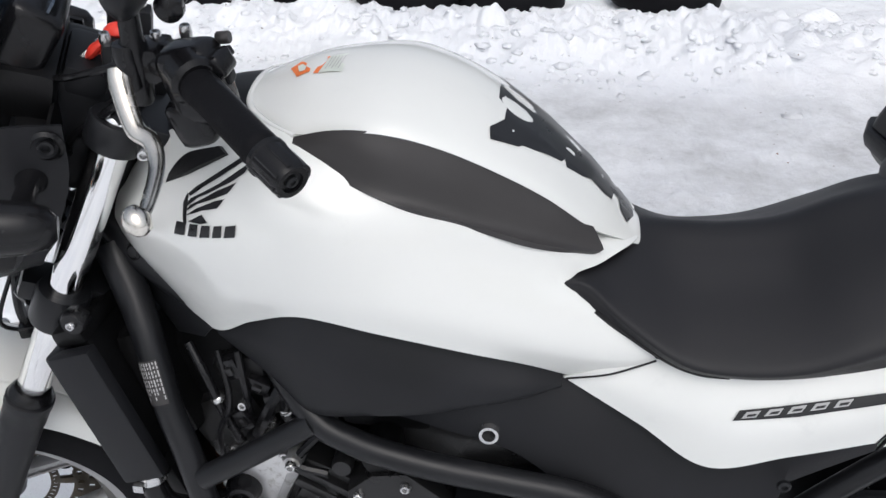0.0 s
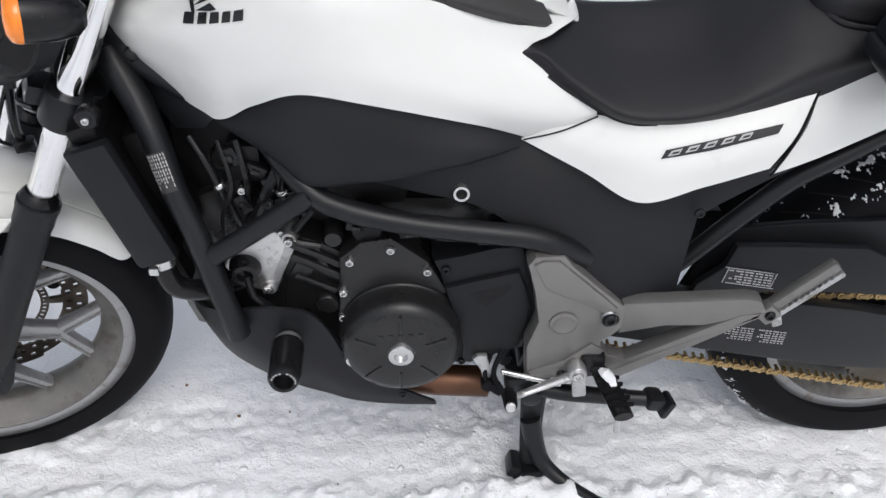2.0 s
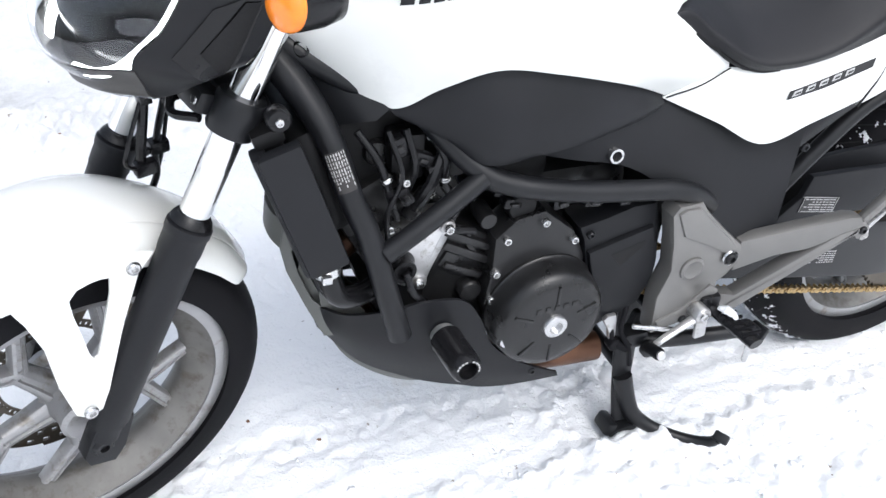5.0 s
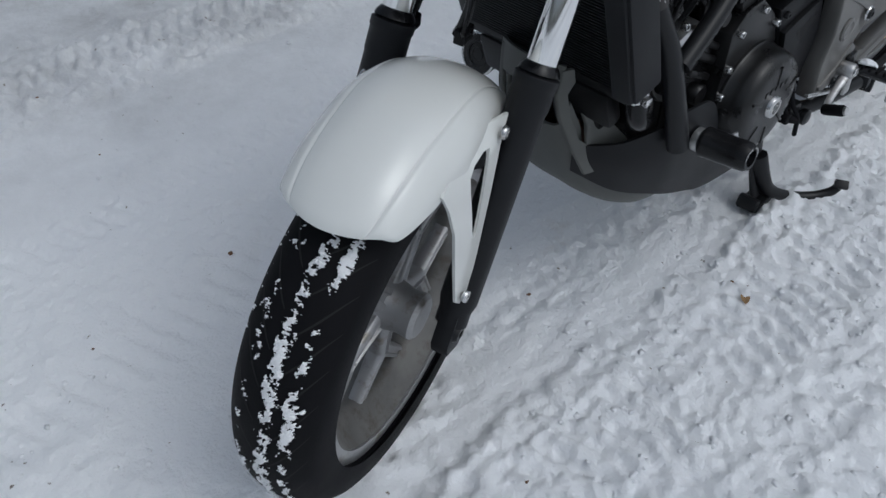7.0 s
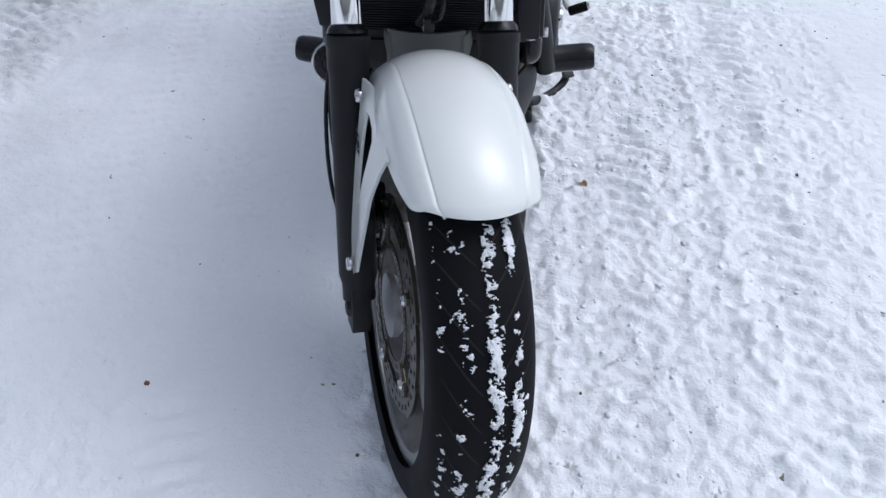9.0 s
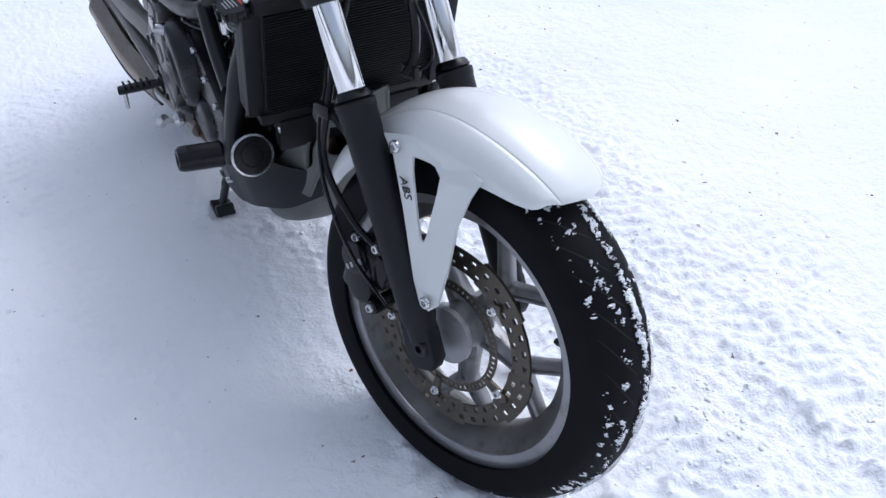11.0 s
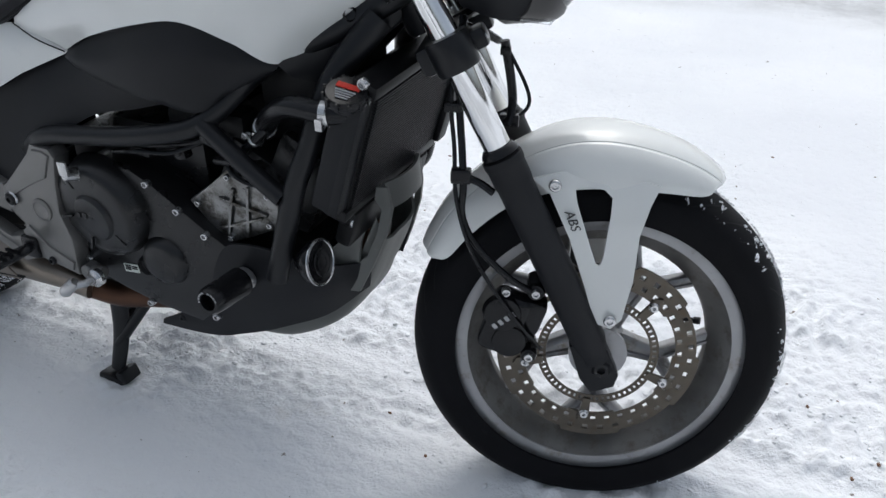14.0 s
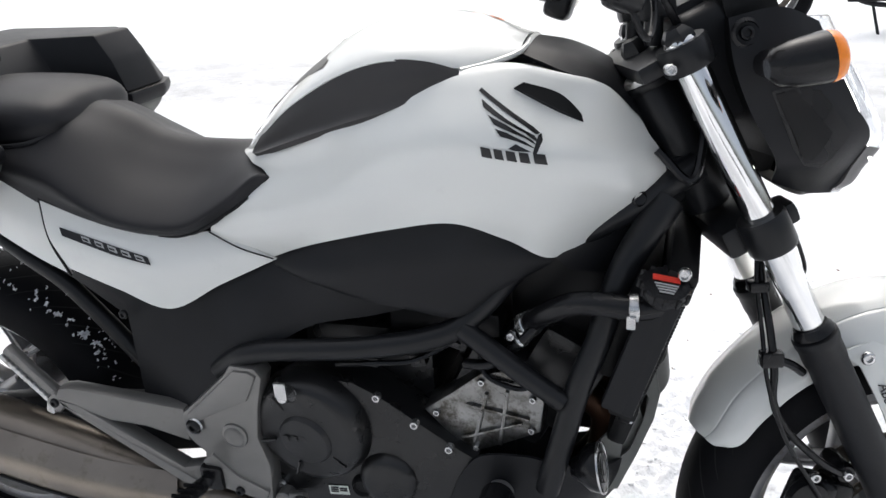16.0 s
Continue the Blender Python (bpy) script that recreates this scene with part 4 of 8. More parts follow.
def flank(rows, nu, nv):
    """The y of a lofted panel at (x, z)."""
    g = stations(rows, nu)
    cells = np.array([curve(g[:, k], nv) for k in range(nu)]).reshape(-1, 3)

    def y(x, z):
        d = (cells[:, 0] - x) ** 2 + (cells[:, 2] - z) ** 2
        near = np.argpartition(d, 4)[:4]
        w = 1 / (d[near] + 1e-7)
        return float((cells[near, 1] * w).sum() / w.sum())

    return y


lamp_rear = [(0.722, 0.126, 1.02), (0.728, 0.135, 0.965), (0.75, 0.135, 0.91), (0.785, 0.13, 0.85), (0.80, 0.085, 0.815)]
lamp_mid = [(0.778, 0.138, 1.03), (0.793, 0.143, 0.965), (0.818, 0.141, 0.905), (0.848, 0.133, 0.85), (0.846, 0.085, 0.80)]
lamp_front = [(0.83, 0.126, 1.012), (0.858, 0.128, 0.955), (0.884, 0.124, 0.91), (0.912, 0.106, 0.866), (0.88, 0.08, 0.797)]
lamp_nose = [(0.885, 0.0, 1.02), (0.921, 0.0, 0.96), (0.951, 0.0, 0.908), (0.972, 0.0, 0.85), (0.926, 0.0, 0.785)]
lamp_half = [(0.87, 0.07, 1.018), (0.905, 0.07, 0.958), (0.934, 0.068, 0.909), (0.957, 0.058, 0.856), (0.912, 0.042, 0.79)]
headlamp = part("headlamp", loft([both(lamp_front, -1), both(lamp_half, -1), lamp_nose, lamp_half, lamp_front], 24, 20, 0.003, away=(-1, 0, 0)), LENS, bike, "clear headlamp lens in a dark surround", m=HEAD)
back = lambda pts, d, s: [(x - d, y * s, z) for x, y, z in pts]
part("bezel", loft([back(lamp_front, 0.012, -0.97), back(lamp_half, 0.03, -0.95), back(lamp_nose, 0.04, 1), back(lamp_half, 0.03, 0.95), back(lamp_front, 0.012, 0.97)], 20, 16, 0.003, away=(-1, 0, 0)), GLOSSBLACK, headlamp, m=HEAD)
part("reflector", joined(lathe([(0.045, -0.001), (0.04, -0.014), (0.026, -0.026), (0.01, -0.03), (0.01, -0.024), (0.03, -0.012), (0.042, 0.001)], 32)), REFLECT, headlamp, "silver lamp reflector", m=HEAD @ Matrix.Translation((0.895, 0, 0.932)) @ Matrix.Rotation(radians(-90), 4, "Z") @ Matrix.Rotation(radians(12), 4, "X"))
part("reflector", block((0.012, 0.07, 0.04), (0.91, 0, 0.868), 0.004, (0, -12, 0)), REFLECT, headlamp, m=HEAD)
for sgn in (1, -1):
    strip = [(x - 0.004, (y - 0.006) * sgn, z) for x, y, z in lamp_front[1:3]] + [(0.903, 0.098 * sgn, 0.872), (0.918, 0.082 * sgn, 0.85), (0.936, 0.06 * sgn, 0.838), (0.948, 0.034 * sgn, 0.834)]
    part("position_lamp", tube(strip, [0.004, 0.005, 0.006, 0.0065, 0.005], 30, 8), DAYLAMP, headlamp, "lit white position lamp strip", m=HEAD)
    cowl = part("headlamp_cowl", loft([both(lamp_rear, sgn), both(lamp_mid, sgn), both(lamp_front, sgn)], 26, 14, 0.005), PLASTIC, bike, "dark grey plastic headlamp side cover", m=HEAD)
    on_cowl = flank([lamp_rear, lamp_mid, lamp_front], 60, 40)
    rim_pts = [(0.77, 0.934), (0.797, 0.94), (0.832, 0.932), (0.877, 0.878), (0.842, 0.838), (0.82, 0.842), (0.803, 0.862)]
    decal(rim_pts, GLOSSBLACK, "cowl_recess", cowl, "smooth black recess in the side cover", on_cowl, sgn, 0.0015, HEAD)
    # no hole is cut: a dark film paints the opening's shade
    decal([(0.776, 0.93), (0.797, 0.935), (0.849, 0.882), (0.827, 0.849), (0.815, 0.853)], SHADOWBLACK, "cowl_window_shade", cowl, "opening in the side cover, its shade laid on as a dark film", on_cowl, sgn, 0.003, HEAD)
    part("cowl_bolt", bolt((0.741, 0.134 * sgn, 1.002), (0, sgn, 0), 0.009, 0.005), FRAME, cowl, m=HEAD)
    part("bolt_cup", turned([(0.017, 0), (0.018, 0.6), (0.014, 1), (0.012, 0.3)], (0.741, 0.129 * sgn, 1.002), (0.741, 0.137 * sgn, 1.002), 20), GLOSSBLACK, cowl, m=HEAD)
    sig = part("turn_signal", joined(turned([(0.011, 0), (0.021, 0.1), (0.0265, 0.35), (0.0285, 0.7), (0.028, 0.78), (0.0, 0.78)], (0.73, 0.222 * sgn, 0.964), (0.814, 0.225 * sgn, 0.978), 28), turned([(0.02, 0), (0.011, 0.3), (0.011, 0.8), (0.02, 1)], (0.765, 0.13 * sgn, 0.966), (0.768, 0.212 * sgn, 0.972), 16)), GLOSSBLACK, bike, "black turn signal with an amber lens", m=HEAD)
    part("signal_lens", turned([(0.028, 0), (0.0285, 0.2), (0.0265, 0.6), (0.019, 0.9), (0.006, 1)], (0.794, 0.2244 * sgn, 0.9745), (0.812, 0.225 * sgn, 0.9778), 28), AMBER, sig, "amber lens", m=HEAD)
chin = lambda k, f, d, sgn: [(p[0] + d, (p[1] + 0.003) * sgn, p[2]) for p in [tuple(a + (b - a) * f for a, b in zip(k[3], k[4]))]][0]
CHIN = [(lamp_front, -1), (lamp_half, -1), (lamp_nose, 1), (lamp_half, 1), (lamp_front, 1)]
part("lamp_chin", loft([[chin(k, f, 0.0015, sg) for k, sg in CHIN] for f in (0.12, 0.5, 0.88)] + [[(0.85, -0.075, 0.797), (0.86, -0.04, 0.788), (0.862, 0.0, 0.785), (0.86, 0.04, 0.788), (0.85, 0.075, 0.797)]], 24, 12, 0.004, away=(-1, 0, 0)), PADGREY, bike, "dark grey chin below the headlamp", m=HEAD)
part("flyscreen", loft([[(0.80, -0.125, 1.048), (0.775, -0.12, 1.10), (0.755, -0.095, 1.16)], [(0.852, -0.07, 1.046), (0.826, -0.07, 1.11), (0.795, -0.055, 1.18)], [(0.868, 0, 1.046), (0.842, 0, 1.115), (0.808, 0, 1.19)], [(0.852, 0.07, 1.046), (0.826, 0.07, 1.11), (0.795, 0.055, 1.18)], [(0.80, 0.125, 1.048), (0.775, 0.12, 1.10), (0.755, 0.095, 1.16)]], 14, 18, 0.003, away=(-1, 0, 0)), SMOKE, bike, "dark smoked flyscreen", m=HEAD)
part("cockpit_panel", loft([[(x + 0.012, y * f, z) for x, y, z in lamp_rear[:4]] for f in (0.98, 0.5, 0, -0.5, -0.98)], 14, 14, 0.004, away=(1, 0, 0)), SHADOWBLACK, bike, "black inner cockpit panel", m=HEAD)
part("dash_housing", joined(block((0.075, 0.14, 0.15), (0.735, -0.01, 0.965), 0.02, (0, -25, 0), 3), block((0.05, 0.1, 0.04), (0.705, 0.01, 1.025), 0.01, (0, -25, 0))), PLASTIC, bike, "black housing below the instruments", m=HEAD)
# added blocks closing the hollow behind the lamp, shade put into their colour
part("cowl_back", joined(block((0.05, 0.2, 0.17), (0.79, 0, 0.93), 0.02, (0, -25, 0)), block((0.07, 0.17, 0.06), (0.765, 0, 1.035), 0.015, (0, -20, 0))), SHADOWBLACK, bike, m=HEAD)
dash = part("instrument", joined(block((0.055, 0.15, 0.105), (0.755, 0.0, 1.075), 0.014, (0, -38, 0), 3)), GLOSSBLACK, bike, "black digital instrument panel", m=HEAD)
part("display", block((0.003, 0.125, 0.075), (0.7335, 0.0, 1.0925), 0.001, (0, -38, 0)), SMOKE, dash, m=HEAD)
part("pilot_light", block((0.003, 0.008, 0.005), (0.7352, 0.05, 1.0785), 0.0, (0, -38, 0)), GREENLED, dash, "lit green pilot light", m=HEAD)
part("pilot_light", block((0.003, 0.008, 0.005), (0.7425, 0.05, 1.0695), 0.0, (0, -38, 0)), ORANGELED, dash, "lit orange pilot light", m=HEAD)
part("pilot_light", block((0.003, 0.006, 0.005), (0.7205, 0.05, 1.0975), 0.0, (0, -38, 0)), ORANGELED, dash, m=HEAD)

HALF_BAR = [(0.655, 0.0, 1.055), (0.655, 0.05, 1.055), (0.645, 0.10, 1.075), (0.61, 0.165, 1.104), (0.575, 0.215, 1.112), (0.53, 0.30, 1.098), (0.497, 0.36, 1.0885)]
bar = part("handlebar", tube(both(HALF_BAR[::-1], -1) + HALF_BAR[1:], 0.011, 90, 14), FRAME, bike, "black tubular handlebar", m=HEAD)
for sgn in (1, -1):
    g = lambda x, y, z: Vector((x, y * sgn, z))
    grip_ring = [(0.017, 0), (0.0215, 0.015), (0.0215, 0.05), (0.0175, 0.065), (0.0168, 0.2), (0.0172, 0.22), (0.0166, 0.24), (0.0166, 0.9), (0.0174, 0.92)]
    part("grip", turned(grip_ring + [(0.0165, 0.97), (0.015, 1.0)], g(0.577, 0.221, 1.108), g(0.523, 0.331, 1.094), 28), RUBBER, bar, "black rubber grip", m=HEAD)
    end0, end1 = g(0.523, 0.331, 1.094), g(0.5035, 0.367, 1.0873)
    weight = joined(turned([(0.0165, 0), (0.0192, 0.06), (0.0192, 0.16), (0.0178, 0.19), (0.0172, 0.85), (0.015, 1.0), (0.010, 1.0), (0.0095, 0.92), (0.003, 0.92)], end0, end1, 28))
    weight_ob = part("bar_weight", weight, GLOSSBLACK, bar, "black fluted bar end weight", m=HEAD)
    way = (end1 - end0).normalized()
    u = way.orthogonal().normalized()
    w = way.cross(u)
    each("weight_rib", [rod(end0 + way * 0.009 + (u * math.cos(a) + w * math.sin(a)) * 0.0168, end1 - way * 0.003 + (u * math.cos(a) + w * math.sin(a)) * 0.0155, 0.0024, seg=8) for a in (k * math.pi / 4 for k in range(8))], GLOSSBLACK, weight_ob, m=HEAD)
    part("weight_screw", bolt(end1 - way * 0.003, way, 0.006, 0.003), FRAME, weight_ob, m=HEAD)
    box = part("switch_box", joined(block((0.056, 0.046, 0.078), g(0.574, 0.198, 1.094), 0.017, (0, 12, -25 * sgn), 4), block((0.042, 0.04, 0.05), g(0.583, 0.197, 1.055), 0.014, (0, 20, -25 * sgn), 3), turned([(0.02, 0), (0.0245, 0.12), (0.0245, 0.85), (0.02, 1)], g(0.583, 0.205, 1.111), g(0.572, 0.23, 1.108), 24), block((0.018, 0.03, 0.022), g(0.552, 0.212, 1.118), 0.006, (0, 25, -25 * sgn), 3)), GLOSSBLACK, bar, "black switch housing", m=HEAD)
    each("switch_button", [block((0.014, 0.018, 0.01), g(0.548, 0.196, 1.118), 0.003, (0, 30, -25 * sgn)), block((0.012, 0.016, 0.012), g(0.548, 0.2, 1.098), 0.003, (0, 10, -25 * sgn))], PLASTIC, box, m=HEAD)
    part("switch_knob", rod(g(0.552, 0.188, 1.131), g(0.54, 0.192, 1.133), 0.006), PADGREY, box, m=HEAD)
    each("box_screw", [bolt(g(0.608, 0.16, 1.118), (0, 0, 1), 0.006, 0.012), bolt(g(0.58, 0.165, 1.124), (0, 0, 1), 0.006, 0.012)], BOLTSTEEL, box, m=HEAD)
    perch = part("lever_perch", joined(block((0.05, 0.04, 0.035), g(0.62, 0.165, 1.105), 0.008, (0, 10, -25 * sgn)), turned([(0.014, 0), (0.018, 0.2), (0.018, 0.8), (0.014, 1)], g(0.615, 0.155, 1.104), g(0.598, 0.187, 1.11), 18), rod(g(0.635, 0.18, 1.085), g(0.635, 0.18, 1.13), 0.012)), GLOSSBLACK, bar, m=HEAD)
    part("lever", joined(tube([g(0.644, 0.183, 1.106), g(0.644, 0.195, 1.096), g(0.635, 0.232, 1.072), g(0.621, 0.25, 1.067), g(0.617, 0.28, 1.059), g(0.624, 0.33, 1.056), g(0.629, 0.352, 1.058)], [0.011, 0.010, 0.009, 0.008, 0.0075, 0.006], 36, 12, flat=0.55), turned([(0.003, 0), (0.008, 0.12), (0.0115, 0.4), (0.0115, 0.6), (0.008, 0.88), (0.003, 1)], g(0.637, 0.345, 1.066), g(0.624, 0.368, 1.056), 20)), LEVERALU, bar, "polished hand lever with a ball end", m=HEAD)
    stalk = part("mirror_stalk", joined(turned([(0.010, 0), (0.0125, 0.04), (0.0125, 0.6), (0.0105, 0.64), (0.0095, 1)], g(0.631, 0.175, 1.066), g(0.6245, 0.178, 1.172), 20), tube([g(0.6245, 0.178, 1.165), g(0.612, 0.181, 1.185), g(0.60, 0.184, 1.185), g(0.588, 0.184, 1.166)], 0.008, 20, 12), turned([(0.004, 0), (0.012, 0.2), (0.014, 0.5), (0.012, 0.8), (0.004, 1)], g(0.588, 0.176, 1.164), g(0.588, 0.2, 1.164), 18)), GLOSSBLACK, bar, "black mirror stalk", m=HEAD)
    head = bmesh.new()
    bmesh.ops.create_icosphere(head, subdivisions=4, radius=1)
    for v in head.verts:
        x, y, z = v.co
        v.co = Vector((0.03 * (x if x > 0 else 0.5 * x), 0.062 * math.copysign(abs(y) ** 0.8, y), 0.042 * math.copysign(abs(z) ** 0.8, z)))
    bmesh.ops.transform(head, matrix=Matrix.Translation(g(0.606, 0.182, 1.198)) @ Euler((radians(8 * sgn), radians(-25), radians(-12 * sgn))).to_matrix().to_4x4(), verts=head.verts)
    part("mirror", head, PLASTIC, bar, "dark mirror housing", m=HEAD)
each("bar_clamp", [*[block((0.05, 0.03, 0.045), (0.657, 0.045 * s, 1.045), 0.008, (0, -10, 0)) for s in (1, -1)], *[rod((0.657 + d, 0.045 * s, 0.99), (0.657 + d, 0.045 * s, 1.05), 0.012) for s in (1, -1) for d in (0.0,)]], FRAME, bar, m=HEAD)
each("clamp_nut", [bolt((0.657 + d, 0.045 * s, 1.066), (0, 0, 1), 0.007, 0.013) for s in (1, -1) for d in (0.016, -0.016)], BOLTSTEEL, bar, m=HEAD)
lock = part("ignition_lock", joined(rod((0.70, 0.0, 0.985), (0.69, 0.0, 1.03), 0.022, 0.02, 24)), GLOSSBLACK, bike, m=HEAD)
part("key", joined(tube([(0.69, 0.0, 1.03), (0.688, 0.006, 1.05), (0.69, 0.02, 1.052), (0.715, 0.033, 1.04), (0.728, 0.036, 1.034)], [0.004, 0.004, 0.003, 0.0035, 0.003], 24, 8)), BOLTSTEEL, bike, "steel ignition key", m=HEAD)
part("key_fob", tube([(0.70, 0.024, 1.042), (0.685, 0.027, 1.056), (0.676, 0.024, 1.062), (0.668, 0.026, 1.072), (0.655, 0.03, 1.072), (0.648, 0.032, 1.066)], [0.007, 0.011, 0.007, 0.011, 0.012, 0.008], 30, 12, flat=0.6), RED, bike, "red plastic key fob", m=HEAD)
part("key_tag", tube([(0.682, 0.03, 1.05), (0.668, 0.034, 1.048), (0.66, 0.035, 1.04)], [0.006, 0.009, 0.006], 14, 10, flat=0.5), RED, bike, "red key tag", m=HEAD)
each("control_cable", [tube([(0.60, -0.15, 1.09), (0.64, -0.13, 1.05), (0.70, -0.07, 0.97), (0.72, -0.02, 0.90), (0.69, 0.0, 0.80)], 0.005, 30, 8), tube([(0.59, -0.19, 1.08), (0.59, -0.2, 1.03), (0.61, -0.19, 1.0), (0.625, -0.16, 1.03), (0.62, -0.15, 1.08)], 0.004, 30, 8), tube([(0.61, 0.15, 1.08), (0.68, 0.11, 1.02), (0.74, 0.06, 0.95), (0.72, 0.02, 0.86), (0.68, 0.02, 0.78)], 0.005, 30, 8), tube([(0.62, 0.13, 1.09), (0.70, 0.10, 1.06), (0.74, 0.05, 1.03), (0.74, 0.0, 0.96)], 0.004, 30, 8), tube([(0.66, -0.06, 0.86), (0.70, -0.075, 0.82), (0.72, -0.06, 0.87), (0.73, -0.03, 0.93)], 0.006, 30, 8)], GLOSSBLACK, bike, "black control cable", m=HEAD)

# ---- bodywork ----
SHROUD = [
    [(0.692, 0.045, 0.806), (0.63, 0.086, 0.772), (0.559, 0.124, 0.735), (0.50, 0.150, 0.768), (0.435, 0.178, 0.799), (0.35, 0.182, 0.787), (0.25, 0.165, 0.757), (0.19, 0.145, 0.733), (0.138, 0.127, 0.708)],
    [(0.696, 0.05, 0.83), (0.64, 0.105, 0.822), (0.56, 0.152, 0.815), (0.50, 0.175, 0.825), (0.435, 0.189, 0.842), (0.35, 0.19, 0.835), (0.25, 0.173, 0.805), (0.15, 0.152, 0.772), (0.046, 0.138, 0.749)],
    [(0.686, 0.052, 0.865), (0.63, 0.118, 0.872), (0.56, 0.168, 0.889), (0.50, 0.188, 0.908), (0.435, 0.192, 0.912), (0.35, 0.18, 0.902), (0.25, 0.154, 0.872), (0.195, 0.141, 0.851), (0.145, 0.1285, 0.829)],
    [(0.672, 0.05, 0.885), (0.63, 0.087, 0.903), (0.58, 0.112, 0.925), (0.50, 0.142, 0.957), (0.44, 0.152, 0.962), (0.35, 0.161, 0.938), (0.25, 0.147, 0.905), (0.175, 0.128, 0.876), (0.112, 0.1, 0.846)],
    [(0.66, 0.047, 0.905), (0.617, 0.066, 0.950), (0.56, 0.085, 0.970), (0.50, 0.105, 0.984), (0.439, 0.126, 0.983), (0.35, 0.146, 0.954), (0.25, 0.132, 0.918), (0.165, 0.099, 0.881), (0.08, 0.062, 0.849)],
    [(0.655, 0.042, 0.91), (0.61, 0.06, 0.955), (0.555, 0.078, 0.974), (0.5, 0.09, 0.988), (0.439, 0.105, 0.987), (0.35, 0.118, 0.96), (0.25, 0.106, 0.925), (0.16, 0.076, 0.884), (0.068, 0.036, 0.846)],
]
REAR_PANEL = [
    [(0.145, 0.128, 0.706), (0.058, 0.155, 0.669), (-0.02, 0.179, 0.634), (-0.105, 0.181, 0.661), (-0.188, 0.181, 0.691)],
    [(0.112, 0.135, 0.724), (0.02, 0.167, 0.706), (-0.04, 0.183, 0.70), (-0.12, 0.186, 0.716), (-0.21, 0.182, 0.742)],
    [(0.05, 0.135, 0.748), (0.0, 0.15, 0.748), (-0.06, 0.159, 0.752), (-0.14, 0.162, 0.764), (-0.232, 0.158, 0.792)],
]
TAIL_PANEL = [
    [(-0.2, 0.167, 0.672), (-0.26, 0.167, 0.70), (-0.36, 0.15, 0.742), (-0.5, 0.12, 0.80)],
    [(-0.225, 0.17, 0.74), (-0.28, 0.166, 0.76), (-0.38, 0.148, 0.795), (-0.5, 0.118, 0.84)],
    [(-0.24, 0.15, 0.793), (-0.30, 0.145, 0.812), (-0.39, 0.13, 0.838), (-0.5, 0.105, 0.87)],
]
LOWER_COVER = [
    [(0.562, 0.112, 0.737), (0.50, 0.140, 0.768), (0.435, 0.166, 0.797), (0.35, 0.170, 0.785), (0.25, 0.155, 0.755), (0.15, 0.122, 0.715), (0.06, 0.140, 0.672), (-0.027, 0.156, 0.63), (-0.12, 0.156, 0.657)],
    [(0.555, 0.117, 0.730), (0.49, 0.146, 0.735), (0.43, 0.162, 0.735), (0.36, 0.166, 0.725), (0.27, 0.157, 0.70), (0.17, 0.148, 0.67), (0.07, 0.165, 0.60), (-0.02, 0.180, 0.535), (-0.108, 0.172, 0.57)],
    [(0.548, 0.120, 0.722), (0.48, 0.142, 0.695), (0.43, 0.15, 0.667), (0.36, 0.152, 0.655), (0.29, 0.153, 0.636), (0.19, 0.160, 0.610), (0.09, 0.184, 0.540), (-0.01, 0.193, 0.438), (-0.098, 0.186, 0.476)],
]
UPPER_COVER = [
    [(0.562, 0.112, 0.737), (0.50, 0.140, 0.767), (0.435, 0.166, 0.796), (0.35, 0.170, 0.784), (0.25, 0.155, 0.754), (0.19, 0.141, 0.730), (0.148, 0.130, 0.712)],
    [(0.556, 0.121, 0.728), (0.49, 0.156, 0.737), (0.43, 0.180, 0.737), (0.355, 0.186, 0.729), (0.27, 0.177, 0.716), (0.195, 0.161, 0.710), (0.147, 0.138, 0.705)],
    [(0.549, 0.122, 0.721), (0.485, 0.152, 0.693), (0.434, 0.172, 0.663), (0.36, 0.181, 0.670), (0.28, 0.176, 0.680), (0.2, 0.162, 0.693), (0.146, 0.139, 0.70)],
    [(0.549, 0.112, 0.72), (0.485, 0.140, 0.691), (0.434, 0.160, 0.661), (0.36, 0.166, 0.668), (0.28, 0.161, 0.678), (0.2, 0.148, 0.691), (0.146, 0.128, 0.698)],
]
PAD = [
    [(0.442, 0.130, 0.976), (0.40, 0.149, 0.959), (0.355, 0.162, 0.943), (0.31, 0.162, 0.93), (0.255, 0.151, 0.911), (0.19, 0.140, 0.888), (0.13, 0.110, 0.863)],
    [(0.441, 0.130, 0.980), (0.395, 0.1465, 0.967), (0.35, 0.156, 0.952), (0.30, 0.152, 0.934), (0.25, 0.143, 0.915), (0.18, 0.1225, 0.887), (0.113, 0.097, 0.859)],
    [(0.4405, 0.127, 0.983), (0.397, 0.143, 0.985), (0.352, 0.150, 0.980), (0.30, 0.144, 0.963), (0.247, 0.134, 0.942), (0.18, 0.116, 0.908), (0.116, 0.093, 0.867)],
    [(0.440, 0.124, 0.986), (0.40, 0.134, 0.999), (0.354, 0.139, 1.002), (0.30, 0.134, 0.989), (0.244, 0.123, 0.964), (0.18, 0.106, 0.926), (0.125, 0.0865, 0.882)],
]
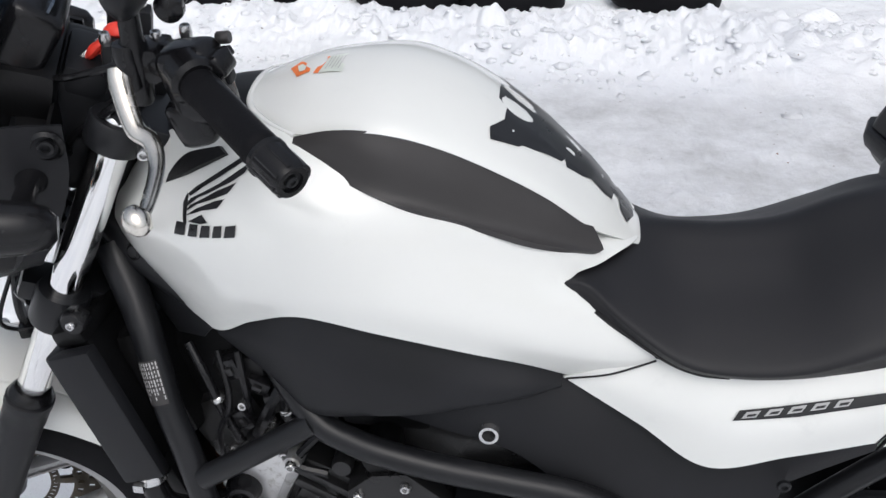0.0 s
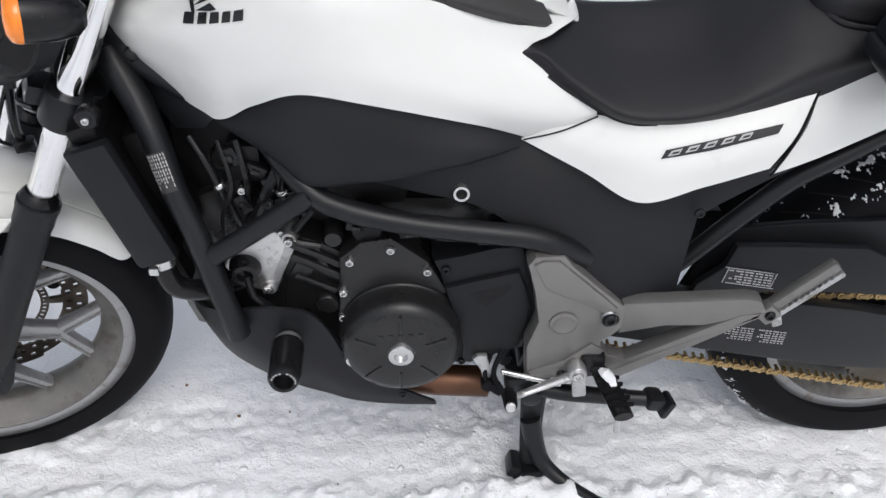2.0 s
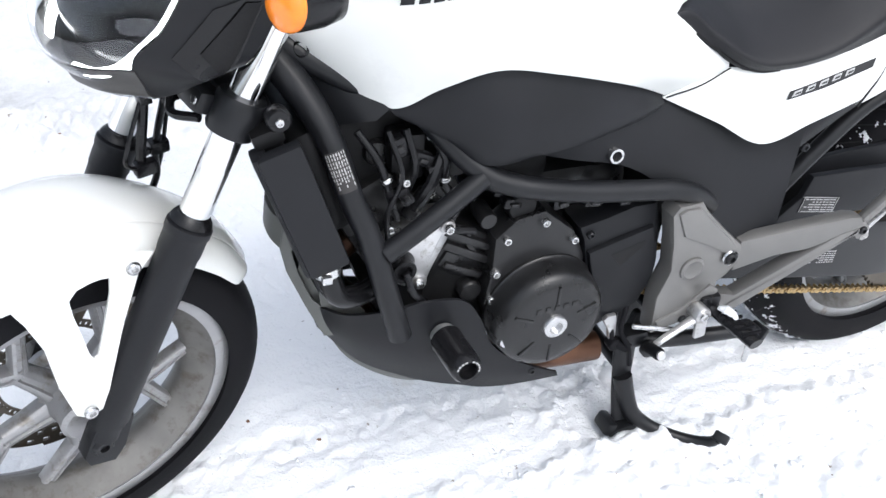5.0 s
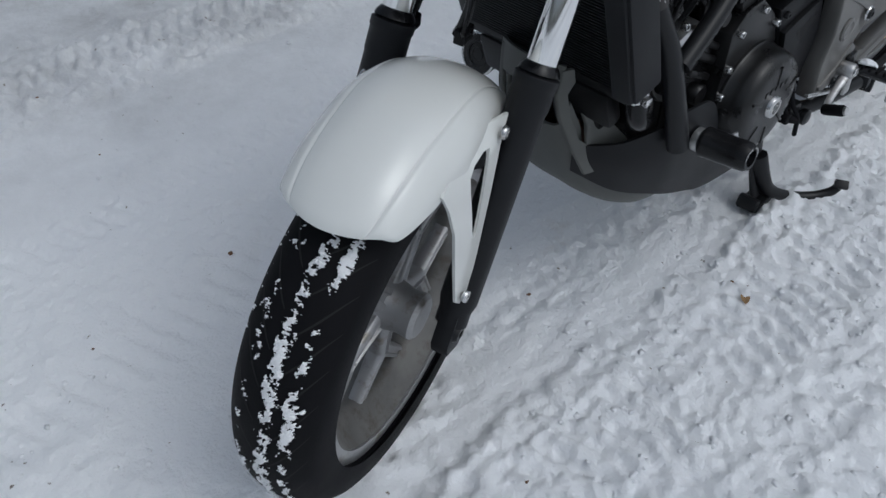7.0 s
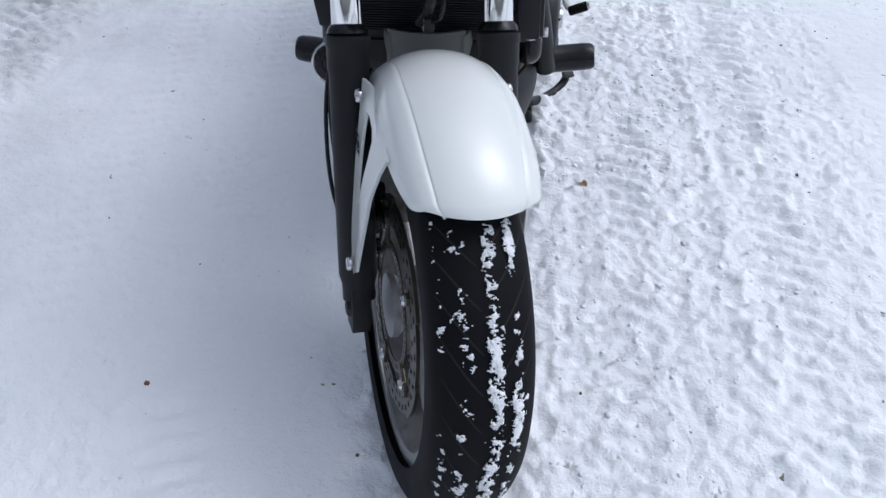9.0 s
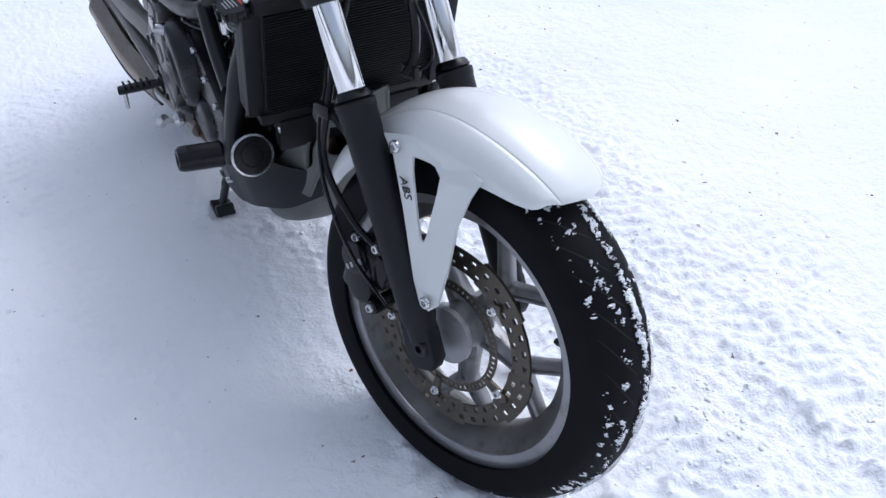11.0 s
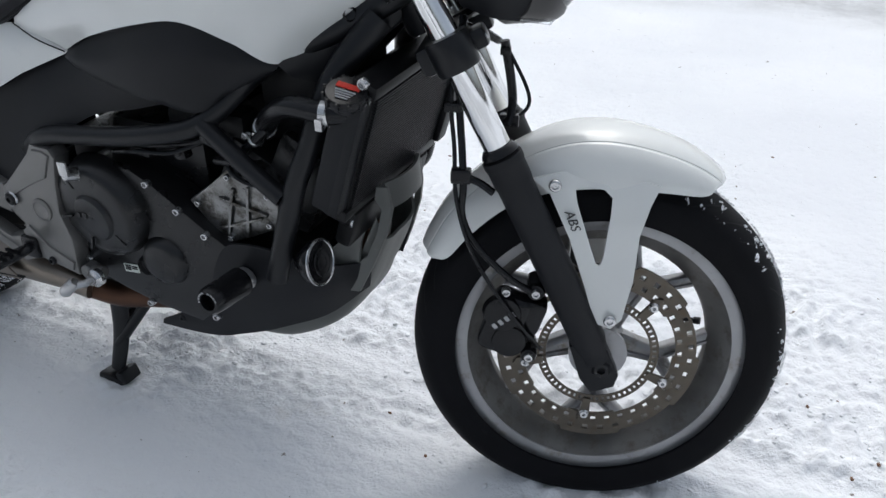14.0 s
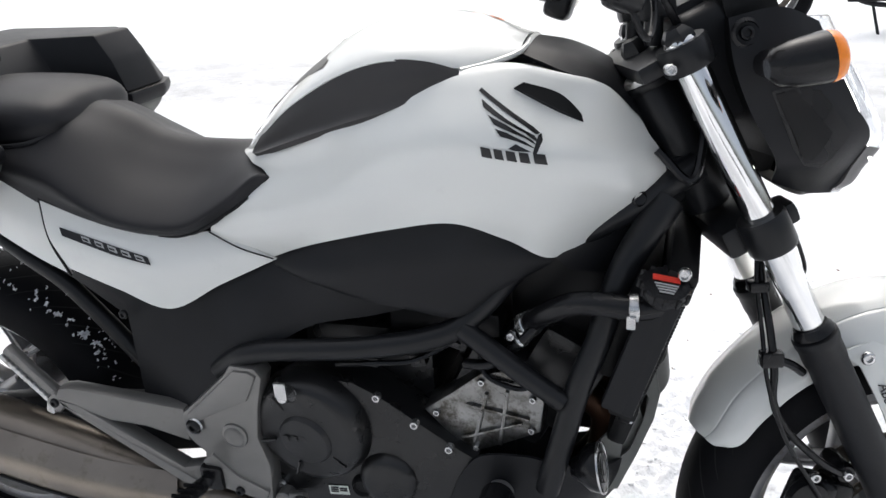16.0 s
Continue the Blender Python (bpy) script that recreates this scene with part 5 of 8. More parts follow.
for sgn in (1, -1):
    shroud = part("side_shroud", loft([both(r, sgn) for r in SHROUD], 64, 34, 0.004), WHITE, bike, "glossy white tank side panel", smooth=50)
    rear = part("rear_panel", loft([both(r, sgn) for r in REAR_PANEL], 36, 16, 0.004), WHITE, bike, "glossy white panel below the seat")
    part("tail_panel", loft([both(r, sgn) for r in TAIL_PANEL], 24, 12, 0.004), WHITE, bike, "glossy white tail panel")
    lower = part("lower_cover", loft([both(r, sgn) for r in LOWER_COVER], 60, 16, 0.004, True), PLASTIC, bike, "matt black plastic side cover")
    part("knee_pad", loft([both(r, sgn) for r in PAD], 40, 12, 0.007), PADGREY, bike, "dark grey rubber knee pad")
    part("shroud_grommet", turned([(0.011, 0), (0.011, 0.8), (0.008, 1), (0.007, 0.2)], (0.660, 0.072 * sgn, 0.8045), (0.665, 0.083 * sgn, 0.808), 18), GLOSSBLACK, shroud)
    part("shroud_bolt", bolt((0.6615, 0.0755 * sgn, 0.8056), (0.42, 0.87 * sgn, 0.25), 0.006, 0.004), FRAME, shroud)
    vent = [[(0.594, 0.103, 0.917), (0.568, 0.1155, 0.934), (0.546, 0.122, 0.948), (0.512, 0.126, 0.966)], [(0.591, 0.098, 0.926), (0.577, 0.101, 0.943), (0.559, 0.1055, 0.957), (0.522, 0.118, 0.971)]]
    part("air_vent", loft([both([(x, y + 0.0055, z) for x, y, z in r], sgn) for r in vent], 20, 6, 0.006), SHADOWBLACK, shroud, "black air slot")
    part("panel_edge", tube(both([(0.142, 0.1335, 0.708), (0.095, 0.144, 0.727), (0.046, 0.141, 0.7485)], sgn), 0.0012, 16, 6), SHADOWBLACK, rear)
    part("tail_edge", tube(both([(-0.198, 0.170, 0.672), (-0.217, 0.1745, 0.735), (-0.238, 0.152, 0.795)], sgn), 0.0022, 16, 6), SHADOWBLACK, rear)
    part("upper_side_cover", loft([both(r, sgn) for r in UPPER_COVER], 60, 16, 0.006), PLASTIC, lower, "raised matt black side panel")
    part("cover_bolt", bolt((-0.108, 0.179 * sgn, 0.617), (0, sgn, 0), 0.008, 0.005), FRAME, lower)
    part("tail_cover", loft([both(r, sgn) for r in ([(-0.10, 0.15, 0.575), (-0.16, 0.15, 0.62), (-0.24, 0.145, 0.668), (-0.36, 0.13, 0.72)], [(-0.105, 0.154, 0.61), (-0.15, 0.156, 0.645), (-0.21, 0.152, 0.683), (-0.34, 0.136, 0.74)], [(-0.11, 0.15, 0.655), (-0.15, 0.152, 0.67), (-0.20, 0.148, 0.69), (-0.33, 0.13, 0.77)])], 20, 8, 0.004), PLASTIC, bike, "black plastic cover under the tail")
part("key_lock", joined(turned([(0.011, 0), (0.0128, 0.2), (0.0128, 0.7), (0.0115, 1), (0.008, 1), (0.0075, 0.55)], (0.226, 0.142, 0.636), (0.226, 0.164, 0.6385), 28)), BOLTSTEEL, bike, "chrome helmet lock in the side cover")
part("key_slot", block((0.003, 0.002, 0.012), (0.226, 0.1605, 0.638), 0.0008), SHADOWBLACK, bike)

# luggage lid where the tank would be
LX = [0.505, 0.46, 0.42, 0.354, 0.30, 0.244, 0.18, 0.127, 0.09, 0.06]
LC = [1.008, 1.026, 1.037, 1.042, 1.032, 1.007, 0.962, 0.917, 0.877, 0.841]
LE = [0.060, 0.108, 0.126, 0.141, 0.1355, 0.125, 0.108, 0.089, 0.062, 0.035]
LZ = [0.996, 0.986, 0.99, 1.001, 0.989, 0.964, 0.925, 0.881, 0.855, 0.832]


def lid_row(f, g):
    return [(x, e * f, z + (c - z) * g) for x, c, e, z in zip(LX, LC, LE, LZ)]


lid = part("luggage_lid", loft([lid_row(-1, 0), lid_row(-0.93, 0.22), lid_row(-0.72, 0.52), lid_row(-0.38, 0.84), lid_row(0, 1), lid_row(0.38, 0.84), lid_row(0.72, 0.52), lid_row(0.93, 0.22), lid_row(1, 0)], 56, 40, 0.006, away=(0, 0, -1)), WHITE, bike, "glossy white luggage compartment lid", smooth=60)
part("lid_lip", tube([(0.44, 0.12, 0.984), (0.475, 0.098, 0.989), (0.505, 0.06, 0.996), (0.51, 0.0, 1.003), (0.505, -0.06, 0.996), (0.475, -0.098, 0.989), (0.44, -0.12, 0.984)], 0.004, 40, 8), WHITE, lid)
part("nose_trim", loft([[(0.50, -0.058, 0.996), (0.56, -0.074, 0.975), (0.617, -0.062, 0.948), (0.655, -0.046, 0.90), (0.676, -0.045, 0.85)], [(0.502, -0.03, 1.003), (0.565, -0.035, 0.99), (0.625, -0.03, 0.958), (0.66, -0.02, 0.90), (0.676, -0.02, 0.85)], [(0.502, 0.03, 1.003), (0.565, 0.035, 0.99), (0.625, 0.03, 0.958), (0.66, 0.02, 0.90), (0.676, 0.02, 0.85)], [(0.50, 0.058, 0.996), (0.56, 0.074, 0.975), (0.617, 0.062, 0.948), (0.655, 0.046, 0.90), (0.676, 0.045, 0.85)]], 24, 14, 0.006, away=(-1, 0, -1)), PLASTIC, bike, "black plastic trim ahead of the lid")
# added blocks filling the hollow behind the panels, coloured as dark as shade
part("shade_filler", joined(block((0.42, 0.17, 0.24), (0.40, 0, 0.84), 0.05), block((0.5, 0.2, 0.09), (-0.02, 0, 0.69), 0.03), block((0.25, 0.15, 0.1), (-0.33, 0, 0.75), 0.03)), SHADOWBLACK, bike)


FEATHERS = [
    [(0.5548, 0.9226), (0.546, 0.9303), (0.5133, 0.9525), (0.4796, 0.9752), (0.4769, 0.9723), (0.497, 0.9588), (0.5357, 0.9331), (0.5502, 0.9225)],
    [(0.5535, 0.9157), (0.549, 0.9215), (0.5147, 0.9419), (0.4818, 0.9642), (0.4857, 0.9559), (0.4984, 0.9476), (0.5389, 0.9249), (0.5511, 0.9154)],
    [(0.5516, 0.9123), (0.5477, 0.917), (0.5155, 0.9366), (0.4929, 0.948), (0.5015, 0.9381), (0.5375, 0.9211), (0.5495, 0.9129)],
    [(0.5506, 0.9089), (0.538, 0.9178), (0.5165, 0.929), (0.5037, 0.9337), (0.5111, 0.9251), (0.5294, 0.9187), (0.5485, 0.9094)],
    [(0.5476, 0.9046), (0.5293, 0.9156), (0.5206, 0.9109), (0.5295, 0.9077)],
    [(0.5588, 0.9153), (0.5562, 0.9225), (0.553, 0.9212), (0.5551, 0.916), (0.5488, 0.9023), (0.5533, 0.9016)],
]
WORD_SHAPES = [
    [(0.5679, 0.8869), (0.5503, 0.8903), (0.5477, 0.9032), (0.5639, 0.8999)],
    [(0.5484, 0.8907), (0.534, 0.8935), (0.5316, 0.9063), (0.5446, 0.9037)],
    [(0.5328, 0.8937), (0.5185, 0.8965), (0.5162, 0.9093), (0.5291, 0.9066)],
    [(0.5173, 0.8967), (0.5044, 0.8993), (0.5021, 0.912), (0.5138, 0.9096)],
    [(0.5037, 0.8994), (0.4885, 0.9024), (0.4864, 0.915), (0.5003, 0.9122)],
]
on_shroud, on_rear = flank(SHROUD, 160, 90), flank(REAR_PANEL, 120, 60)
for sgn in (1, -1):
    host = [o for o in bike.children if o.name.startswith("side_shroud")][0 if sgn > 0 else 1]
    mark_off = 0.0 if sgn > 0 else 0.0065
    # wing mark: dark feathers fanning back from a short spine
    for k, f in enumerate(FEATHERS):
        decal([(x - mark_off, z - mark_off) for x, z in f], DECAL, "wing_stripe", host, "black wing-shaped mark" if k == 0 else "", on_shroud, sgn)
    # word mark: five plain dark shapes
    for k, f in enumerate(WORD_SHAPES):
        mid = sum(x for x, z in f) / 4
        decal([(mid + (x - mid) * 0.84 - mark_off, z - mark_off) for x, z in f], DECAL, "word_mark", host, "black word mark drawn as plain shapes" if k == 0 else "", on_shroud, sgn)
    hostr = [o for o in bike.children if o.name.startswith("rear_panel")][0 if sgn > 0 else 1]
    decal([(-0.036, 0.707), (-0.042, 0.7185), (-0.10, 0.7335), (-0.192, 0.7575), (-0.185, 0.7455), (-0.10, 0.7215)], DECAL, "model_mark", hostr, "dark slanted stripe with pale plain shapes", on_rear, sgn, 0.002)
    for k in range(5):
        x0 = -0.044 - 0.0225 * k
        z0 = 0.7115 + 0.006 * k
        decal([(x0, z0), (x0 - 0.0052, z0 + 0.0075), (x0 - 0.0195, z0 + 0.0112), (x0 - 0.0145, z0 + 0.0038)], LABEL, "model_mark", hostr, "", on_rear, sgn, 0.0032)
        decal([(x0 - 0.0045, z0 + 0.0032), (x0 - 0.0065, z0 + 0.006), (x0 - 0.0155, z0 + 0.0084), (x0 - 0.0135, z0 + 0.0056)], DECAL, "model_mark", hostr, "", on_rear, sgn, 0.0042)

# stickers and the tank protector on the lid
def on_lid(x, y):
    i = np.interp
    xs = LX[::-1]
    c, e, z = i(x, xs, LC[::-1]), i(x, xs, LE[::-1]), i(x, xs, LZ[::-1])
    f = min(1.0, abs(y) / e)
    return z + (c - z) * i(f, [0, 0.38, 0.72, 0.93, 1], [1, 0.84, 0.52, 0.22, 0])


def lid_film(points, mat, name, label, lift):
    bm = bmesh.new()
    f = bm.faces.new([bm.verts.new((x, y, 0)) for x, y in points])
    bmesh.ops.triangulate(bm, faces=[f])
    bmesh.ops.subdivide_edges(bm, edges=bm.edges, cuts=3, use_grid_fill=True)
    for v in bm.verts:
        v.co.z = on_lid(v.co.x, v.co.y) + lift
    bmesh.ops.recalc_face_normals(bm, faces=bm.faces)
    if sum(f.normal.z for f in bm.faces) < 0:
        bmesh.ops.reverse_faces(bm, faces=bm.faces)
    return part(name, bm, mat, lid, label)


lid_film([(0.4685, 0.0195), (0.458, 0.009), (0.443, 0.024), (0.4417, 0.040), (0.455, 0.045)], ORANGE, "warning_sticker", "red and orange warning sticker", 0.002)
lid_film([(0.46, 0.0205), (0.455, 0.0185), (0.448, 0.027), (0.448, 0.036), (0.454, 0.037)], PAPER, "sticker_sign", "", 0.003)
lid_film([(0.431, 0.0124), (0.424, 0.0133), (0.4305, 0.048), (0.4365, 0.046)], ORANGE, "sticker_stripe", "orange stripe of the instruction sticker", 0.002)
lid_film([(0.4235, 0.0133), (0.403, 0.0087), (0.403, 0.051), (0.43, 0.048)], PAPER, "instruction_sticker", "pale instruction sticker with unreadable lines", 0.002)
for k in range(5):
    lid_film([(0.4205 - 0.0036 * k, 0.0165), (0.4195 - 0.0036 * k, 0.0165), (0.4225 - 0.0036 * k, 0.045 - 0.003 * (k % 2)), (0.4235 - 0.0036 * k, 0.045 - 0.003 * (k % 2))], LABEL, "sticker_line", "", 0.003)
spine = [(0.2364, 0.0223), (0.2268, 0.032), (0.228, 0.0547), (0.242, 0.0806), (0.24, 0.0961), (0.211, 0.0795), (0.207, 0.0734), (0.196, 0.0305), (0.19, 0.0305), (0.194, 0.0672), (0.164, 0.0502), (0.160, 0.0417), (0.157, 0.014), (0.152, 0.014), (0.158, 0.0516), (0.140, 0.0431), (0.128, 0.0345), (0.122, 0.015), (0.115, 0.015), (0.1136, 0.0349), (0.103, 0.03), (0.10, 0.0132), (0.094, 0.0132), (0.092, 0.03), (0.084, 0.038), (0.074, 0.012)]
lid_film(spine + [(x, -y) for x, y in spine[::-1]], DECAL, "tank_protector", "black rib-shaped protector film on the lid", 0.0022)

# seat
SEAT = [
    (0.167, 0.79, 0.09, 0.812, 0.123, 0.828, 0.1235, 0.824),
    (0.15, 0.815, 0.10, 0.833, 0.131, 0.836, 0.1325, 0.816),
    (0.127, 0.825, 0.09, 0.838, 0.1325, 0.834, 0.1345, 0.805),
    (0.085, 0.845, 0.08, 0.834, 0.146, 0.803, 0.139, 0.781),
    (0.02, 0.848, 0.08, 0.812, 0.164, 0.769, 0.150, 0.747),
    (-0.04, 0.85, 0.082, 0.812, 0.171, 0.767, 0.156, 0.743),
    (-0.10, 0.862, 0.084, 0.825, 0.173, 0.778, 0.159, 0.751),
    (-0.16, 0.892, 0.084, 0.858, 0.169, 0.803, 0.158, 0.7635),
    (-0.22, 0.908, 0.084, 0.886, 0.159, 0.828, 0.155, 0.775),
    (-0.32, 0.915, 0.084, 0.895, 0.142, 0.845, 0.142, 0.81),
    (-0.46, 0.91, 0.07, 0.89, 0.11, 0.855, 0.11, 0.83),
]
def seat_row(k):
    x, zc, ys, zs, yd, zd, yb, zb = SEAT[k]
    half = [(x, yb * 0.97, zb - 0.004), (x, yb, zb), (x, yd * 0.99, (zb + zd) / 2), (x, yd, zd), (x, (ys + yd) / 2 + 0.004, (zs + zd) / 2 + 0.001), (x, ys, zs), (x, ys * 0.5, (zs + zc) / 2 + 0.002), (x, 0, zc)]
    return half + [(a, -b, c) for a, b, c in half[:-1][::-1]]


seat = part("seat", loft([seat_row(k) for k in range(len(SEAT))], 70, 60, 0.004, away=(0, 0, -1)), VINYL, bike, "black vinyl rider seat", smooth=60)
PILLION = [(-0.185, 0.905, 0.03, 0.90, 0.06, 0.885), (-0.2, 0.925, 0.085, 0.915, 0.105, 0.885), (-0.24, 0.938, 0.105, 0.925, 0.128, 0.878), (-0.32, 0.944, 0.11, 0.928, 0.135, 0.872), (-0.42, 0.942, 0.10, 0.925, 0.125, 0.872), (-0.5, 0.925, 0.06, 0.91, 0.08, 0.872)]
prow = []
for x, zc, ys, zs, yb, zb in PILLION:
    x, ys, yb = x - 0.03, ys * 0.92, yb * 0.92
    half = [(x, yb * 0.96, zb - 0.01), (x, yb, zb), (x, yb, (zb + zs) / 2), (x, ys, zs), (x, ys * 0.5, zc - 0.003), (x, 0, zc)]
    prow.append(half + [(a, -b, c) for a, b, c in half[:-1][::-1]])
part("pillion_seat", loft(prow, 48, 36, 0.004, away=(0, 0, -1)), VINYL, bike, "black vinyl passenger seat", smooth=60)
for sgn in (1, -1):
    part("seat_piping", tube(both([(-0.22, 0.057, 0.892), (-0.25, 0.112, 0.874), (-0.29, 0.124, 0.867), (-0.37, 0.128, 0.864), (-0.47, 0.115, 0.862)], sgn), 0.004, 30, 8), VINYL, seat)
    part("seat_seam", tube(both([(0.118, 0.135, 0.8045), (0.085, 0.1395, 0.7825), (0.02, 0.1505, 0.7485), (-0.04, 0.1565, 0.744), (-0.10, 0.1595, 0.7515), (-0.16, 0.1585, 0.763), (-0.22, 0.1555, 0.7745)], sgn), 0.003, 40, 6), SHADOWBLACK, seat)

# ---- frame ----
for sgn in (1, -1):
    main = part("frame_tube", joined(tube(both([(0.735, 0.03, 0.84), (0.67, 0.062, 0.80), (0.6, 0.088, 0.762), (0.52, 0.102, 0.722), (0.462, 0.142, 0.664), (0.425, 0.163, 0.634), (0.385, 0.173, 0.62), (0.345, 0.179, 0.611), (0.277, 0.182, 0.598), (0.2, 0.183, 0.588), (0.133, 0.185, 0.58), (0.088, 0.184, 0.565), (0.04, 0.17, 0.53)], sgn), [0.02, 0.019, 0.0175, 0.0165, 0.0165, 0.0165, 0.0165, 0.0165, 0.0165, 0.0165, 0.0165], 80, 18)), FRAME, bike, "satin black steel frame tube")
    part("down_tube", tube(both([(0.70, 0.06, 0.80), (0.662, 0.1, 0.745), (0.639, 0.128, 0.695), (0.62, 0.15, 0.627), (0.598, 0.166, 0.568), (0.577, 0.18, 0.485), (0.556, 0.19, 0.4)], sgn), [0.023, 0.021, 0.018, 0.0175, 0.0175, 0.0175, 0.0175], 60, 18), FRAME, bike, "satin black steel down tube")
    part("cross_tube", tube(both([(0.435, 0.165, 0.638), (0.51, 0.174, 0.588), (0.578, 0.178, 0.543)], sgn), 0.015, 24, 18), FRAME, bike, "satin black cross tube")
    part("frame_gusset", plate([(0.745, 0.86), (0.70, 0.85), (0.60, 0.77), (0.56, 0.735), (0.575, 0.715), (0.62, 0.70), (0.66, 0.735), (0.72, 0.79)], 0.0, 0.012, 0.004, lambda x, z: 0.115 - 0.6 * max(0, x - 0.56)) if sgn > 0 else mirrored(plate([(0.745, 0.86), (0.70, 0.85), (0.60, 0.77), (0.56, 0.735), (0.575, 0.715), (0.62, 0.70), (0.66, 0.735), (0.72, 0.79)], 0.0, 0.012, 0.004, lambda x, z: 0.115 - 0.6 * max(0, x - 0.56))), FRAME, bike, "black frame gusset by the steering head")
    part("seat_rail", tube(both([(-0.05, 0.13, 0.425), (-0.126, 0.13, 0.498), (-0.185, 0.13, 0.567), (-0.25, 0.13, 0.637), (-0.312, 0.13, 0.68), (-0.41, 0.115, 0.735)], sgn), 0.0145, 40, 16), FRAME, bike, "black seat rail")
def on_tube(u, v, lift):
    """A place on the left down tube's outer face, u along it and v across, in metres."""
    a, b = Vector((0.6385, 0.129, 0.693)), Vector((0.62, 0.15, 0.627))
    way = (b - a).normalized()
    out = Vector((0.15, 0.9, 0.35))
    out = (out - out.dot(way) * way).normalized()
    side = way.cross(out)
    ang = v / 0.018
    return a + way * u + (out * math.cos(ang) + side * math.sin(ang)) * (0.0185 + lift)


def tube_film(u0, u1, v0, v1, lift):
    bm = bmesh.new()
    grid = [[bm.verts.new(on_tube(u0 + (u1 - u0) * i / 2, v0 + (v1 - v0) * j / 8, lift)) for j in range(9)] for i in range(3)]
    for i in range(2):
        for j in range(8):
            bm.faces.new((grid[i][j], grid[i][j + 1], grid[i + 1][j + 1], grid[i + 1][j]))
    bmesh.ops.recalc_face_normals(bm, faces=bm.faces)
    return bm


data_plate = part("data_plate", tube_film(0.003, 0.06, -0.013, 0.014, 0.0006), PADGREY, bike, "grey data plate with unreadable pale lines")
each("plate_line", [joined(*[tube_film(0.005 + 0.0055 * w, 0.005 + 0.0055 * w + (0.0046, 0.003, 0.0052, 0.0038)[(3 * w + 5 * k + w * k) % 4], -0.0118 + 0.0034 * k, -0.0103 + 0.0034 * k, 0.001) for w in range(9 - (k * 5) % 3)]) for k in range(8)], LABEL, data_plate, smooth=0)

# ---- engine ----
engine = part("crankcase", block((0.40, 0.24, 0.2), (0.30, 0, 0.38), 0.03), ENGINEBLACK, bike, "black painted engine case")
part("upper_case", block((0.22, 0.2, 0.14), (0.26, 0, 0.52), 0.03), ENGINEBLACK, bike, "black painted upper engine case")
part("front_case", block((0.2, 0.22, 0.13), (0.47, 0, 0.40), 0.03, (0, 28, 0)), ENGINEBLACK, bike, "black painted front engine case")
part("gearbox_case", block((0.14, 0.2, 0.25), (0.12, 0, 0.42), 0.03), ENGINEBLACK, bike, "black painted gearbox case")
part("cylinder_block", joined(block((0.16, 0.19, 0.13), (0.485, -0.02, 0.505), 0.016, (0, 28, 0)), block((0.11, 0.21, 0.155), (0.555, -0.01, 0.53), 0.018, (0, 28, 0))), ENGINEBLACK, bike, "black cylinder block")
head = part("cylinder_head_cover", plate([(0.578, 0.487), (0.565, 0.515), (0.546, 0.536), (0.515, 0.549), (0.482, 0.557), (0.463, 0.552), (0.465, 0.525), (0.487, 0.475), (0.503, 0.44), (0.535, 0.443), (0.56, 0.462)], 0.085, 0.138, 0.014, n=44), ALU, bike, "bare cast aluminium engine cover")
plug = part("sender_plug", turned([(0.02, 0), (0.024, 0.2), (0.024, 0.55), (0.019, 0.75), (0.019, 1.0), (0.012, 1.0), (0.011, 0.8)], (0.546, 0.12, 0.492), (0.542, 0.16, 0.49), 24), GLOSSBLACK, bike, "black round sender plug on the engine cover")
part("plug_lead", tube([(0.54, 0.158, 0.488), (0.53, 0.166, 0.455), (0.51, 0.158, 0.43), (0.5, 0.14, 0.41)], 0.006, 20, 8), GLOSSBLACK, plug)
part("plug_clamp", joined(turned([(0.02, 0), (0.0215, 0.2), (0.0215, 0.8), (0.02, 1)], (0.5442, 0.138, 0.491), (0.5436, 0.144, 0.4908), 20), block((0.008, 0.006, 0.012), (0.516, 0.15, 0.455), 0.002)), BOLTSTEEL, plug)
each("boss", [rod((0.474, 0.10, 0.546), (0.474, 0.146, 0.547), 0.014, 0.012), rod((0.512, 0.10, 0.45), (0.512, 0.142, 0.451), 0.013)], ALU, head)
each("head_bolt", [bolt((0.474, 0.145, 0.547), (0, 1, 0), 0.008, 0.01), bolt((0.512, 0.141, 0.451), (0, 1, 0), 0.007, 0.008), bolt((0.545, 0.13, 0.545), (0, 1, 0), 0.006, 0.012)], BOLTSTEEL, head)
head = part("cylinder_head_cover", plate([(0.363, 0.484), (0.41, 0.52), (0.453, 0.556), (0.496, 0.566), (0.53, 0.545), (0.546, 0.518), (0.54, 0.466), (0.48, 0.435), (0.43, 0.413), (0.395, 0.45)], -0.15, -0.09, 0.007), GRIMALU, bike, "grimy dark cast alloy engine cover")
each("rib", [block((0.095, 0.012, 0.006), (0.478, -0.15, 0.496), 0.002, (0, 9, 0)), block((0.1, 0.012, 0.005), (0.468, -0.15, 0.463), 0.002, (0, -22, 0)), block((0.006, 0.012, 0.095), (0.487, -0.15, 0.487), 0.002, (0, 8, 0)), block((0.006, 0.012, 0.09), (0.452, -0.15, 0.483), 0.002, (0, 14, 0))], GRIMALU, head)
each("head_bolt", [bolt((x, -0.148, z), (0, -1, 0), 0.006, 0.009) for x, z in ((0.456, 0.545), (0.53, 0.525), (0.527, 0.472), (0.443, 0.43), (0.385, 0.484))], BOLTSTEEL, head)
